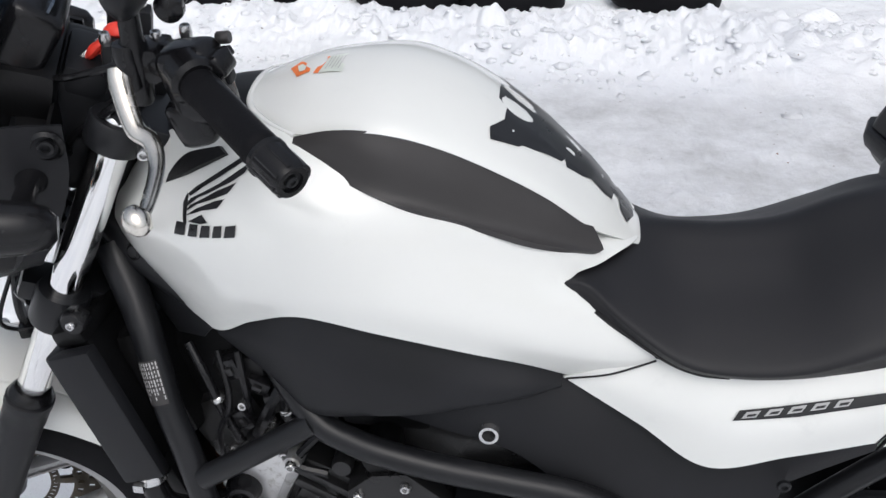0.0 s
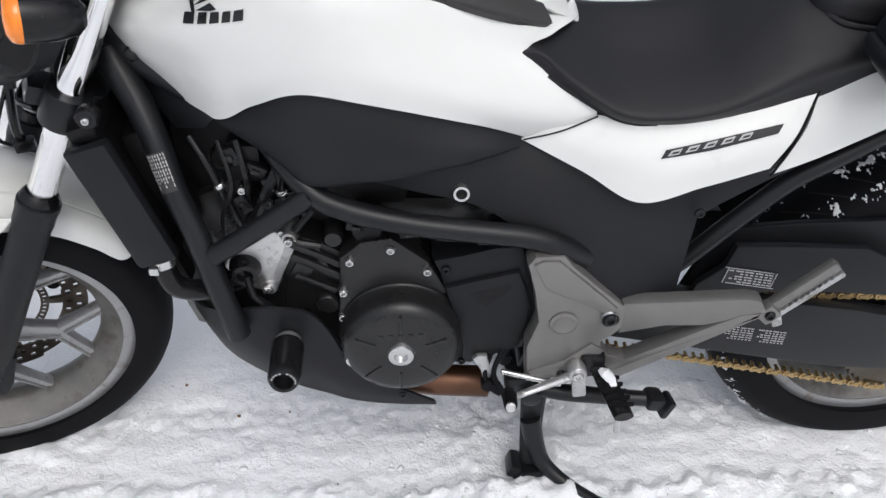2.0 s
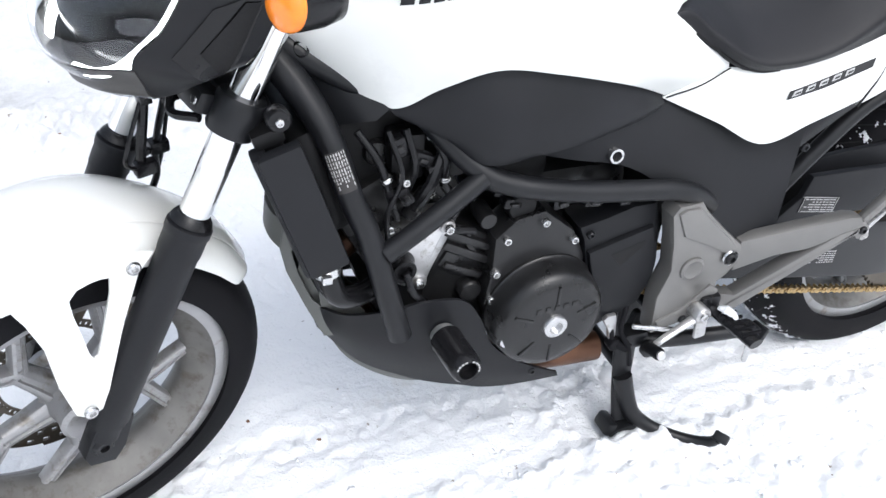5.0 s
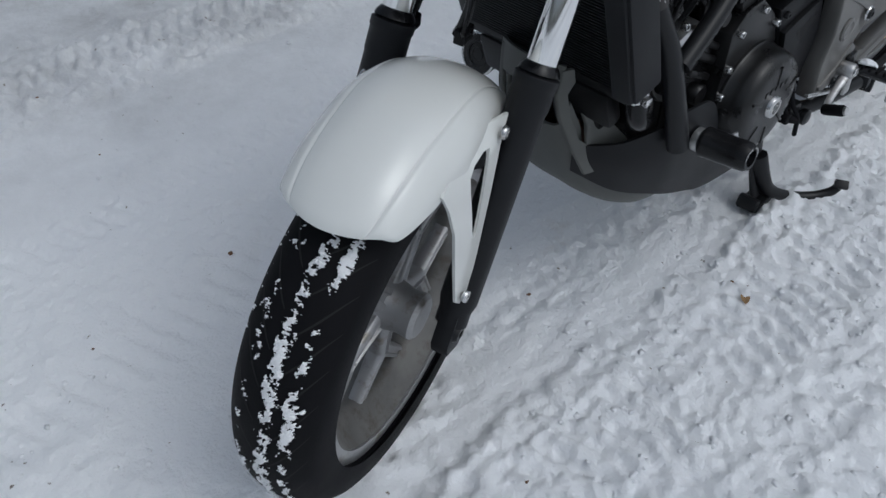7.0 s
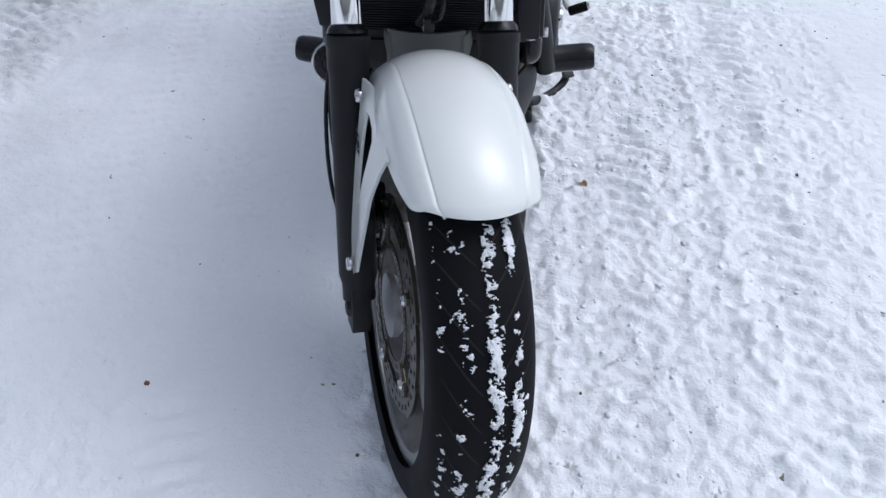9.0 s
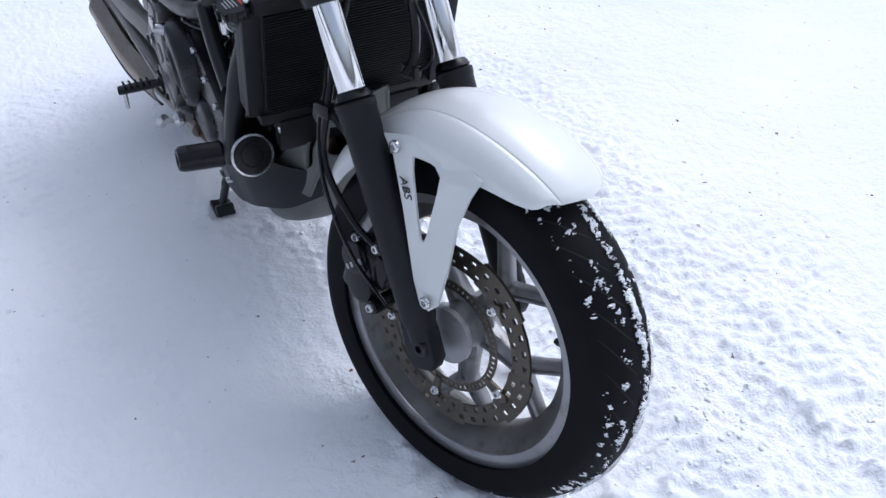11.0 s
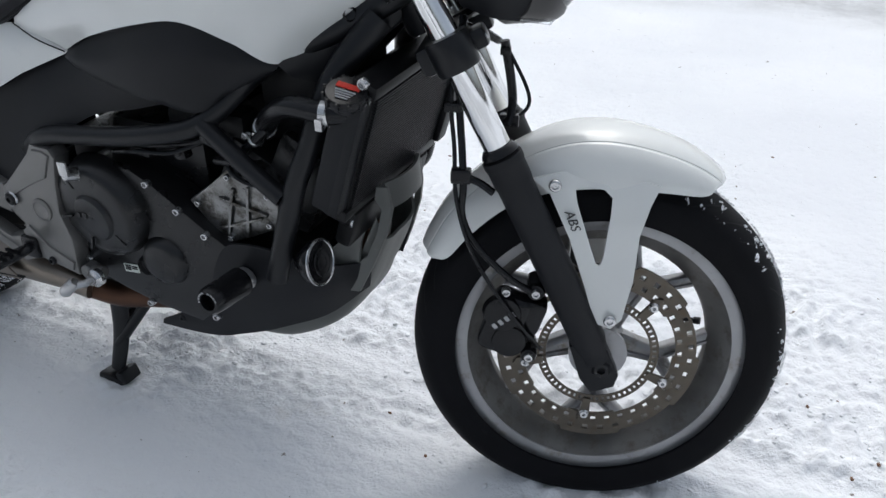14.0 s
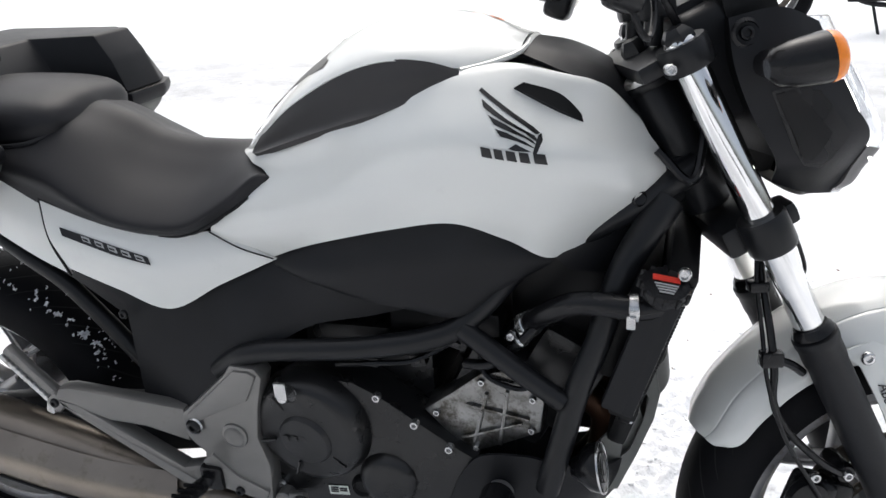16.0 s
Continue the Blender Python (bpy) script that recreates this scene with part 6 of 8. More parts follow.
# left covers
alt = part("generator_cover", joined(plate([(0.41, 0.40), (0.403, 0.46), (0.402, 0.52), (0.37, 0.55), (0.325, 0.558), (0.27, 0.513), (0.243, 0.46), (0.235, 0.36), (0.27, 0.315), (0.325, 0.295), (0.385, 0.33)], 0.10, 0.158, 0.008), turned([(0.097, 0), (0.097, 0.1), (0.094, 0.16), (0.0925, 0.5), (0.09, 0.74), (0.083, 0.92), (0.07, 1.0), (0.05, 1.01), (0.022, 1.0)], (0.312, 0.157, 0.379), (0.312, 0.212, 0.379), 64)), ENGINEBLACK, bike, "black generator cover with bright bolts")
each("cover_ridge", [block((0.034, 0.007, 0.005), (0.312 + 0.058 * math.cos(a), 0.211, 0.379 + 0.058 * math.sin(a)), 0.002, (0, -math.degrees(a), 0)) for a in (1.57, 2.75, 0.4, -0.75, -1.57, -2.4)], ENGINEBLACK, alt)
each("arch_mark", [block((0.008, 0.0012, 0.009), (0.342 - 0.015 * k, 0.2132, 0.412 + 0.001 * k), 0.0004) for k in range(5)], ENGINEBLACK, alt, "embossed word mark as plain shapes")
part("inspection_cap", turned([(0.021, 0), (0.022, 0.4), (0.019, 0.9), (0.011, 1.0), (0.011, 0.5), (0.004, 0.5)], (0.312, 0.208, 0.379), (0.312, 0.221, 0.379), 30), BOLTSTEEL, alt, "bright round inspection cap")
part("inspection_cap", turned([(0.0115, 0), (0.0125, 0.4), (0.010, 0.9), (0.006, 1.0), (0.006, 0.4)], (0.386, 0.196, 0.355), (0.387, 0.207, 0.356), 22), BOLTSTEEL, alt)
part("cap_boss", rod((0.386, 0.14, 0.353), (0.386, 0.198, 0.355), 0.02, 0.017, 22), ENGINEBLACK, alt)
each("cover_screw", [bolt(p, (0, 1, 0), 0.0075, 0.011) for p in ((0.386, 0.157, 0.519), (0.326, 0.157, 0.541), (0.272, 0.157, 0.50), (0.398, 0.157, 0.46), (0.401, 0.157, 0.41), (0.25, 0.157, 0.345), (0.40, 0.157, 0.35))], BOLTSTEEL, alt)
sprocket = part("sprocket_cover", plate([(0.265, 0.519), (0.22, 0.529), (0.172, 0.543), (0.132, 0.544), (0.118, 0.50), (0.105, 0.431), (0.104, 0.391), (0.123, 0.34), (0.159, 0.322), (0.201, 0.304), (0.236, 0.305), (0.224, 0.35), (0.235, 0.412), (0.253, 0.491)], 0.10, 0.163, 0.010), PLASTIC, bike, "black plastic sprocket cover")
part("cover_face", plate([(0.246, 0.474), (0.2, 0.488), (0.135, 0.505), (0.122, 0.47), (0.114, 0.43), (0.116, 0.40), (0.132, 0.352), (0.165, 0.335), (0.214, 0.322), (0.217, 0.36), (0.226, 0.40)], 0.158, 0.173, 0.007), PLASTIC, sprocket)
part("cover_slot", plate([(0.207, 0.464), (0.146, 0.483), (0.145, 0.472), (0.184, 0.437)], 0.168, 0.1738, 0.002), SHADOWBLACK, sprocket)
each("cover_bolt", [bolt((0.245, 0.162, 0.505), (0, 1, 0), 0.007, 0.008), bolt((0.215, 0.162, 0.313), (0, 1, 0), 0.006, 0.007)], FRAME, sprocket)
# right covers
rc = part("clutch_cover", joined(plate([(0.087, 0.45), (0.1, 0.488), (0.122, 0.508), (0.16, 0.53), (0.2, 0.536), (0.262, 0.532), (0.302, 0.513), (0.357, 0.477), (0.41, 0.442), (0.448, 0.421), (0.46, 0.37), (0.44, 0.29), (0.36, 0.245), (0.262, 0.255), (0.18, 0.275), (0.136, 0.29), (0.112, 0.31), (0.095, 0.38)], -0.172, -0.10, 0.012), turned([(0.098, 0), (0.096, 0.35), (0.09, 0.75), (0.084, 0.93), (0.074, 1.0), (0.046, 1.0)], (0.19, -0.155, 0.448), (0.187, -0.2, 0.445), 60), turned([(0.05, 0), (0.047, 0.5), (0.041, 0.85), (0.03, 1.0), (0.0, 1.0)], (0.305, -0.158, 0.363), (0.307, -0.188, 0.363), 40)), ENGINEBLACK, bike, "black clutch cover on the engine")
part("cover_disc", turned([(0.046, 0), (0.044, 0.5), (0.041, 0.9), (0.036, 1.0), (0.0, 0.9)], (0.186, -0.196, 0.437), (0.185, -0.205, 0.436), 48), ENGINEBLACK, rc)
each("embossed_mark", [block((0.009, 0.0014, 0.010), (0.157 + 0.0145 * k, -0.2052, 0.44 + 0.0012 * k), 0.0004) for k in range(5)], ENGINEBLACK, rc, "embossed word mark as plain shapes")
each("cover_ridge", [block((0.026, 0.006, 0.004), (0.188 + 0.066 * math.cos(a), -0.2, 0.446 + 0.066 * math.sin(a)), 0.001, (0, -math.degrees(a), 0)) for a in (0.3, 1.2, 2.2, 3.4, 4.4, 5.6)], ENGINEBLACK, rc)
each("cover_screw", [bolt(p, (0, -1, 0), 0.0075, 0.011) for p in ((0.113, -0.17, 0.498), (0.301, -0.17, 0.514), (0.357, -0.17, 0.474), (0.408, -0.17, 0.438), (0.12, -0.17, 0.325), (0.25, -0.17, 0.262), (0.40, -0.17, 0.272))], BOLTSTEEL, rc)
part("oil_filler", joined(turned([(0.013, 0), (0.014, 0.3), (0.012, 0.6), (0.009, 1)], (0.175, -0.185, 0.515), (0.171, -0.222, 0.527), 20), block((0.02, 0.008, 0.026), (0.171, -0.221, 0.538), 0.003)), BOLTSTEEL, rc, "bright oil filler cap")
sticker = part("data_sticker", block((0.034, 0.001, 0.017), (0.218, -0.1735, 0.327), 0.0, (0, -6, 0)), PAPER, rc, "pale data sticker with dark bars", smooth=0)
each("sticker_bar", [block((0.013, 0.0006, 0.003), (0.211 + 0.015 * (k % 2), -0.1744, 0.3315 - 0.004 * (k // 2)), 0.0, (0, -6, 0)) for k in range(5)], DECAL, sticker, smooth=0)
part("side_plug", turned([(0.02, 0), (0.019, 0.7), (0.015, 1.0), (0.012, 0.7), (0.0, 0.7)], (0.262, -0.165, 0.345), (0.262, -0.184, 0.344), 24), SHADOWBLACK, rc)
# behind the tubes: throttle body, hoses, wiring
# the bay's shade is put into the colour of these pieces
each("intake_part", [rod((0.42, 0.05, 0.60), (0.30, 0.05, 0.63), 0.035), rod((0.42, -0.05, 0.60), (0.30, -0.05, 0.63), 0.035), block((0.12, 0.2, 0.05), (0.36, 0, 0.60), 0.015), rod((0.36, 0.09, 0.565), (0.36, 0.15, 0.565), 0.024), block((0.06, 0.05, 0.04), (0.47, 0.09, 0.63), 0.01), block((0.05, 0.04, 0.06), (0.53, 0.10, 0.66), 0.01), rod((0.5, 0.12, 0.6), (0.53, 0.12, 0.56), 0.012), rod((0.3, -0.1, 0.575), (0.38, -0.12, 0.585), 0.014), block((0.08, 0.05, 0.04), (0.44, -0.1, 0.62), 0.01), block((0.16, 0.16, 0.16), (0.56, 0, 0.66), 0.03)], SHADOWBLACK, bike, "throttle body piece, coloured as dark as the bay's shade")
each("bay_bolt", [bolt(p, (0, s, 0.2), 0.007, 0.012) for p, s in (((0.50, 0.125, 0.60), 1), ((0.535, 0.12, 0.62), 1), ((0.46, 0.115, 0.585), 1), ((0.345, 0.15, 0.585), 1), ((0.30, 0.14, 0.57), 1), ((0.45, -0.13, 0.60), -1), ((0.50, -0.14, 0.62), -1), ((0.34, -0.13, 0.575), -1), ((0.515, 0.13, 0.565), 1), ((0.555, 0.12, 0.545), 1), ((0.485, 0.13, 0.55), 1))], BOLTSTEEL, bike)
part("round_plug", turned([(0.02, 0), (0.02, 0.7), (0.016, 1), (0.014, 0.8), (0.004, 0.9)], (0.562, 0.072, 0.648), (0.566, 0.094, 0.652), 26), ENGINEBLACK, bike, "dark round plug behind the down tube")
each("wire", [tube([(0.56, 0.12, 0.70), (0.545, 0.14, 0.64), (0.565, 0.14, 0.58), (0.56, 0.14, 0.52)], 0.004, 24, 8), tube([(0.535, 0.12, 0.70), (0.525, 0.135, 0.65), (0.53, 0.12, 0.60)], 0.005, 20, 8), tube([(0.45, -0.12, 0.6), (0.46, -0.15, 0.56), (0.51, -0.16, 0.545), (0.545, -0.15, 0.555)], 0.004, 24, 8), tube([(0.24, -0.17, 0.56), (0.30, -0.18, 0.575), (0.36, -0.16, 0.575), (0.42, -0.13, 0.60)], 0.004, 24, 8), tube([(0.26, 0.13, 0.56), (0.33, 0.14, 0.575), (0.40, 0.13, 0.585)], 0.006, 24, 8), tube([(0.44, 0.12, 0.58), (0.47, 0.14, 0.545), (0.43, 0.14, 0.53)], 0.006, 20, 8), tube([(0.48, 0.12, 0.66), (0.50, 0.135, 0.62), (0.52, 0.125, 0.575)], 0.009, 20, 8)], GLOSSBLACK, bike, "black wire by the engine")
connectors = [((0.545, 0.118, 0.675), (0.022, 0.02, 0.03), 20), ((0.512, 0.122, 0.655), (0.03, 0.018, 0.018), -25), ((0.495, 0.125, 0.632), (0.016, 0.02, 0.026), 15), ((0.535, 0.125, 0.6), (0.018, 0.016, 0.03), 30), ((0.375, 0.14, 0.572), (0.03, 0.02, 0.016), -10), ((0.30, 0.148, 0.565), (0.026, 0.018, 0.018), 5), ((0.245, 0.15, 0.558), (0.03, 0.016, 0.014), -6), ((0.19, 0.152, 0.556), (0.02, 0.018, 0.02), 0), ((0.42, -0.135, 0.6), (0.03, 0.02, 0.02), 18), ((0.36, -0.14, 0.568), (0.024, 0.02, 0.022), -12), ((0.28, -0.145, 0.56), (0.04, 0.02, 0.016), 4), ((0.52, -0.13, 0.62), (0.02, 0.02, 0.03), 30)]
for at, size, turn in connectors:
    plugged = part("wire_connector", block(size, at, 0.003, (0, turn, 0)), GLOSSBLACK, bike, "black wiring connector")
    part("connector_clip", block((size[0] * 0.4, 0.006, size[2] * 0.35), (at[0], at[1] + math.copysign(size[1] * 0.55, at[1]), at[2]), 0.001, (0, turn, 0)), ENGINEBLACK, plugged)
each("bay_hose", [tube([(0.60, 0.11, 0.70), (0.575, 0.128, 0.66), (0.56, 0.13, 0.61), (0.545, 0.125, 0.56)], 0.006, 24, 10), tube([(0.50, 0.115, 0.69), (0.48, 0.13, 0.655), (0.478, 0.128, 0.61), (0.45, 0.12, 0.575)], 0.007, 24, 10), tube([(0.42, 0.12, 0.595), (0.36, 0.145, 0.582), (0.28, 0.15, 0.572), (0.2, 0.15, 0.566), (0.14, 0.15, 0.56)], 0.0055, 30, 10), tube([(0.44, -0.12, 0.61), (0.38, -0.145, 0.588), (0.30, -0.15, 0.575), (0.22, -0.15, 0.566)], 0.0065, 30, 10), tube([(0.555, -0.12, 0.66), (0.53, -0.14, 0.63), (0.5, -0.15, 0.6), (0.47, -0.15, 0.575), (0.43, -0.14, 0.565)], 0.008, 26, 10)], GLOSSBLACK, bike, "black rubber hose by the engine")
each("hose_clip", [turned([(0.0085, 0), (0.0095, 0.2), (0.0095, 0.8), (0.0085, 1)], p, q, 16) for p, q in (((0.4785, 0.129, 0.625), (0.4782, 0.1285, 0.618)), ((0.566, 0.129, 0.635), (0.563, 0.1295, 0.628)), ((0.515, -0.145, 0.615), (0.511, -0.1465, 0.61)))], BOLTSTEEL, bike)
cyl = part("cylinder_case", plate([(0.47, 0.545), (0.43, 0.528), (0.39, 0.503), (0.386, 0.46), (0.402, 0.424), (0.45, 0.44), (0.492, 0.464), (0.48, 0.50)], 0.07, 0.128, 0.008), ENGINEBLACK, bike, "black painted cylinder case with ledges")
each("engine_fin", [block((0.085, 0.03, 0.012), (0.437, 0.125, 0.512), 0.004, (0, -29, 0)), block((0.085, 0.034, 0.014), (0.437, 0.122, 0.488), 0.004, (0, -29, 0)), block((0.07, 0.03, 0.012), (0.441, 0.125, 0.457), 0.004, (0, -27, 0)), block((0.012, 0.032, 0.05), (0.43, 0.12, 0.498), 0.004, (0, 20, 0)), block((0.03, 0.028, 0.03), (0.462, 0.12, 0.475), 0.006, (0, -29, 0)), rod((0.425, 0.1, 0.415), (0.425, 0.14, 0.413), 0.019), rod((0.41, 0.1, 0.545), (0.41, 0.145, 0.545), 0.014)], ENGINEBLACK, cyl)

# ---- radiator ----
TILT_R = Matrix.Translation((0.690, 0, 0.627)) @ Matrix.Rotation(radians(18), 4, "Y")
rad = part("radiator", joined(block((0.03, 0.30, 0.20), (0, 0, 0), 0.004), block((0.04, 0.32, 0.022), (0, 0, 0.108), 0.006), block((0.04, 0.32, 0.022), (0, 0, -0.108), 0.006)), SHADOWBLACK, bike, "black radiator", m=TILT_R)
each("fin", [block((0.006, 0.29, 0.0022), (0.0165, 0, -0.094 + 0.0052 * k), 0.0) for k in range(37)], PLASTIC, rad, "", m=TILT_R, smooth=0)
for sgn in (1, -1):
    part("radiator_cover", joined(block((0.058 if sgn > 0 else 0.036, 0.022, 0.2), (-0.004 - (0 if sgn > 0 else 0.012), (0.172 if sgn > 0 else 0.166) * sgn, -0.002), 0.006), block((0.02, 0.034, 0.2), (0.02 - (0 if sgn > 0 else 0.018), 0.16 * sgn, -0.002), 0.005)), PLASTIC, rad, "black radiator side cover", m=TILT_R)
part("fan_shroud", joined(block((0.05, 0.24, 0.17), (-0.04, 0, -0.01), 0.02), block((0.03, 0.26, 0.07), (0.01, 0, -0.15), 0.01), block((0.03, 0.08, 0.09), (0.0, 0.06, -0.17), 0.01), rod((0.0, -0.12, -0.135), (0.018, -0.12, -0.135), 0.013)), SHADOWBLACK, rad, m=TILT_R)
each("mount_bolt", [bolt((0.016, -0.12, -0.135), (1, 0, 0), 0.012, 0.006), bolt((-0.02, 0.164, 0.128), (0, 1, 0), 0.006, 0.006), bolt((0.0, -0.16, 0.12), (0, -1, 0), 0.009, 0.01)], BOLTSTEEL, rad, m=TILT_R)
part("mount_rubber", turned([(0.0, 0), (0.015, 0), (0.016, 0.3), (0.016, 0.8), (0.013, 1), (0.0, 1)], (-0.02, 0.145, 0.128), (-0.02, 0.165, 0.128), 28), GLOSSBLACK, rad, "black rubber mount round the bolt", m=TILT_R)
cap = part("radiator_cap", joined(turned([(0.02, 0), (0.021, 0.2), (0.021, 0.45), (0.031, 0.5), (0.032, 0.62), (0.032, 0.85), (0.029, 1.0), (0.0, 1.02)], (0.7, -0.166, 0.706), (0.706, -0.174, 0.733), 28)), GLOSSBLACK, bike, "black radiator cap with a red label")
CAP_TOP = Matrix.Translation((0.7062, -0.1743, 0.7342)) @ Euler((radians(16), radians(12), radians(8))).to_matrix().to_4x4()
part("cap_label", block((0.034, 0.010, 0.0012), (0, 0.007, 0), 0.0), RED, cap, "red label", smooth=0, m=CAP_TOP)
each("cap_print", [block((0.030 - 0.004 * k, 0.0022, 0.0012), (0, -0.004 - 0.0048 * k, 0.0), 0.0) for k in range(4)], LABEL, cap, "pale unreadable print", smooth=0, m=CAP_TOP)
each("cap_rib", [block((0.006, 0.006, 0.013), (0.032 * math.cos(a), 0.032 * math.sin(a), -0.008), 0.0015, (0, 0, math.degrees(a))) for a in (k * math.pi / 6 for k in range(12))], GLOSSBLACK, cap, m=CAP_TOP)
part("coolant_hose", tube([(0.705, -0.16, 0.695), (0.667, -0.17, 0.692), (0.6, -0.163, 0.69), (0.552, -0.145, 0.662), (0.519, -0.122, 0.628), (0.49, -0.1, 0.6)], 0.0165, 40, 16), GLOSSBLACK, bike, "black coolant hose")
part("coolant_hose", tube([(0.658, 0.16, 0.535), (0.652, 0.165, 0.5), (0.638, 0.163, 0.472), (0.60, 0.145, 0.455), (0.55, 0.11, 0.45)], 0.0165, 40, 16), GLOSSBLACK, bike, "black coolant hose")
part("hose_clamp", joined(turned([(0.018, 0), (0.0195, 0.1), (0.0195, 0.9), (0.018, 1)], (0.657, 0.161, 0.529), (0.655, 0.163, 0.515), 24), block((0.014, 0.01, 0.012), (0.662, 0.185, 0.523), 0.002)), BOLTSTEEL, bike, "bright steel hose clamp")
part("hose_clamp", joined(turned([(0.018, 0), (0.0195, 0.1), (0.0195, 0.9), (0.018, 1)], (0.674, -0.169, 0.6925), (0.661, -0.1705, 0.692), 24), block((0.012, 0.01, 0.018), (0.666, -0.188, 0.682), 0.002)), BOLTSTEEL, bike, "bright steel hose clamp")
part("hose_clamp", joined(turned([(0.018, 0), (0.0195, 0.1), (0.0195, 0.9), (0.018, 1)], (0.525, -0.126, 0.634), (0.515, -0.119, 0.624), 24), block((0.012, 0.01, 0.02), (0.517, -0.141, 0.618), 0.002)), BOLTSTEEL, bike)
for p, way in (((0.622, -0.172, 0.437), (0.97, 0.02, 0.2)),):
    p, way = Vector(p), Vector(way)
    horn = part("horn", joined(turned([(0.012, 0), (0.022, 0.3), (0.033, 0.55), (0.036, 0.8), (0.034, 0.93), (0.02, 0.96), (0.008, 1.0)], p - way * 0.035, p + way * 0.012, 36)), GLOSSBLACK, bike, "round black horn with a bright rim")
    part("horn_rim", turned([(0.0345, 0), (0.038, 0.2), (0.038, 0.8), (0.0345, 1), (0.033, 0.5)], p + way * 0.006, p + way * 0.0105, 40), BOLTSTEEL, horn)
    each("horn_ring", [lathe([(r, 0.0), (r + 0.0022, 0.0), (r + 0.0022, 0.0012), (r, 0.0012)], 32) for r in (0.010, 0.02)], FRAME, horn, m=Matrix.Translation(p + way * 0.0115) @ Vector((0, 1, 0)).rotation_difference(way).to_matrix().to_4x4())

# ---- belly pan and exhaust ----
BELLY = [
    [(0.66, 0.07, 0.388), (0.622, 0.13, 0.405), (0.565, 0.168, 0.43), (0.52, 0.175, 0.44), (0.455, 0.177, 0.432), (0.422, 0.177, 0.39), (0.394, 0.175, 0.325), (0.34, 0.170, 0.27), (0.258, 0.166, 0.218)],
    [(0.657, 0.067, 0.36), (0.612, 0.132, 0.357), (0.55, 0.168, 0.352), (0.50, 0.174, 0.336), (0.45, 0.174, 0.315), (0.415, 0.172, 0.285), (0.38, 0.17, 0.257), (0.325, 0.168, 0.236), (0.256, 0.165, 0.213)],
    [(0.65, 0.062, 0.332), (0.598, 0.115, 0.294), (0.53, 0.148, 0.27), (0.48, 0.154, 0.248), (0.43, 0.156, 0.229), (0.40, 0.158, 0.218), (0.36, 0.16, 0.211), (0.31, 0.162, 0.208), (0.254, 0.164, 0.208)],
]
for sgn in (1, -1):
    part("belly_side", loft([both(r, sgn) for r in BELLY], 44, 14, 0.005), PLASTIC, bike, "matt black belly pan side")
    bob = part("crash_bobbin", joined(turned([(0.02, 0), (0.0255, 0.06), (0.0255, 0.12), (0.0245, 0.14), (0.0245, 0.78), (0.0235, 0.93), (0.02, 1.0), (0.0145, 1.0), (0.014, 0.8), (0.006, 0.8)], (0.485, 0.192 * sgn, 0.379), (0.482, 0.277 * sgn, 0.388), 36)), GLOSSBLACK, bike, "black plastic crash bobbin")
    part("bobbin_washer", turned([(0.014, 0), (0.02, 0.2), (0.02, 0.7), (0.018, 1)], (0.485, 0.178 * sgn, 0.378), (0.485, 0.194 * sgn, 0.379), 30), ALU, bob)
    part("ring_mark", joined(*[block((0.0022, 0.0012, 0.0036), (0.482 + 0.0172 * math.cos(w * 0.331), 0.2768 * sgn, 0.388 + 0.0172 * math.sin(w * 0.331)), 0.0, (0, -math.degrees(w * 0.331), 0)) for w in range(19) if w % 6 != 5]), LABEL, bob, "ring of small pale marks", smooth=0)
    part("belly_bolt", bolt((0.31, 0.166 * sgn, 0.238), (0, sgn, 0), 0.007, 0.005), FRAME, bike)
    nose = plate([(0.68, 0.532), (0.695, 0.53), (0.70, 0.49), (0.693, 0.45), (0.67, 0.39), (0.645, 0.335), (0.605, 0.345), (0.588, 0.395), (0.612, 0.425), (0.64, 0.455), (0.655, 0.48), (0.66, 0.455), (0.652, 0.43), (0.648, 0.395), (0.66, 0.405), (0.677, 0.45), (0.685, 0.49), (0.676, 0.51)], -0.004, 0.004, 0.002, lambda x, z: 0.055 + 0.55 * (0.70 - x))
    if sgn < 0:
        mirrored(nose)
    part("belly_nose", nose, BELLYGREY, bike, "matt grey belly pan nose")
keel = []
for x, z, h in ((0.265, 0.211, 0.14), (0.34, 0.204, 0.14), (0.43, 0.2, 0.134), (0.52, 0.212, 0.128), (0.60, 0.256, 0.1), (0.638, 0.318, 0.068), (0.662, 0.37, 0.074), (0.682, 0.42, 0.064)):
    keel.append([(x - 0.01, -h, z + 0.05), (x, -h * 0.86, z + 0.012), (x, -h * 0.45, z), (x, 0, z), (x, h * 0.45, z), (x, h * 0.86, z + 0.012), (x - 0.01, h, z + 0.05)])
part("belly_keel", loft(keel, 30, 30, 0.005, away=(0, 0, 1)), BELLYGREY, bike, "matt grey belly pan underside")
part("belly_bridge", loft([[(0.692, -0.062, 0.537), (0.703, -0.03, 0.537), (0.706, 0, 0.537), (0.703, 0.03, 0.537), (0.692, 0.062, 0.537)], [(0.697, -0.06, 0.49), (0.708, -0.03, 0.492), (0.711, 0, 0.493), (0.708, 0.03, 0.492), (0.697, 0.06, 0.49)]], 16, 6, 0.005, away=(-1, 0, 0)), BELLYGREY, bike, "grey bridge of the belly pan")
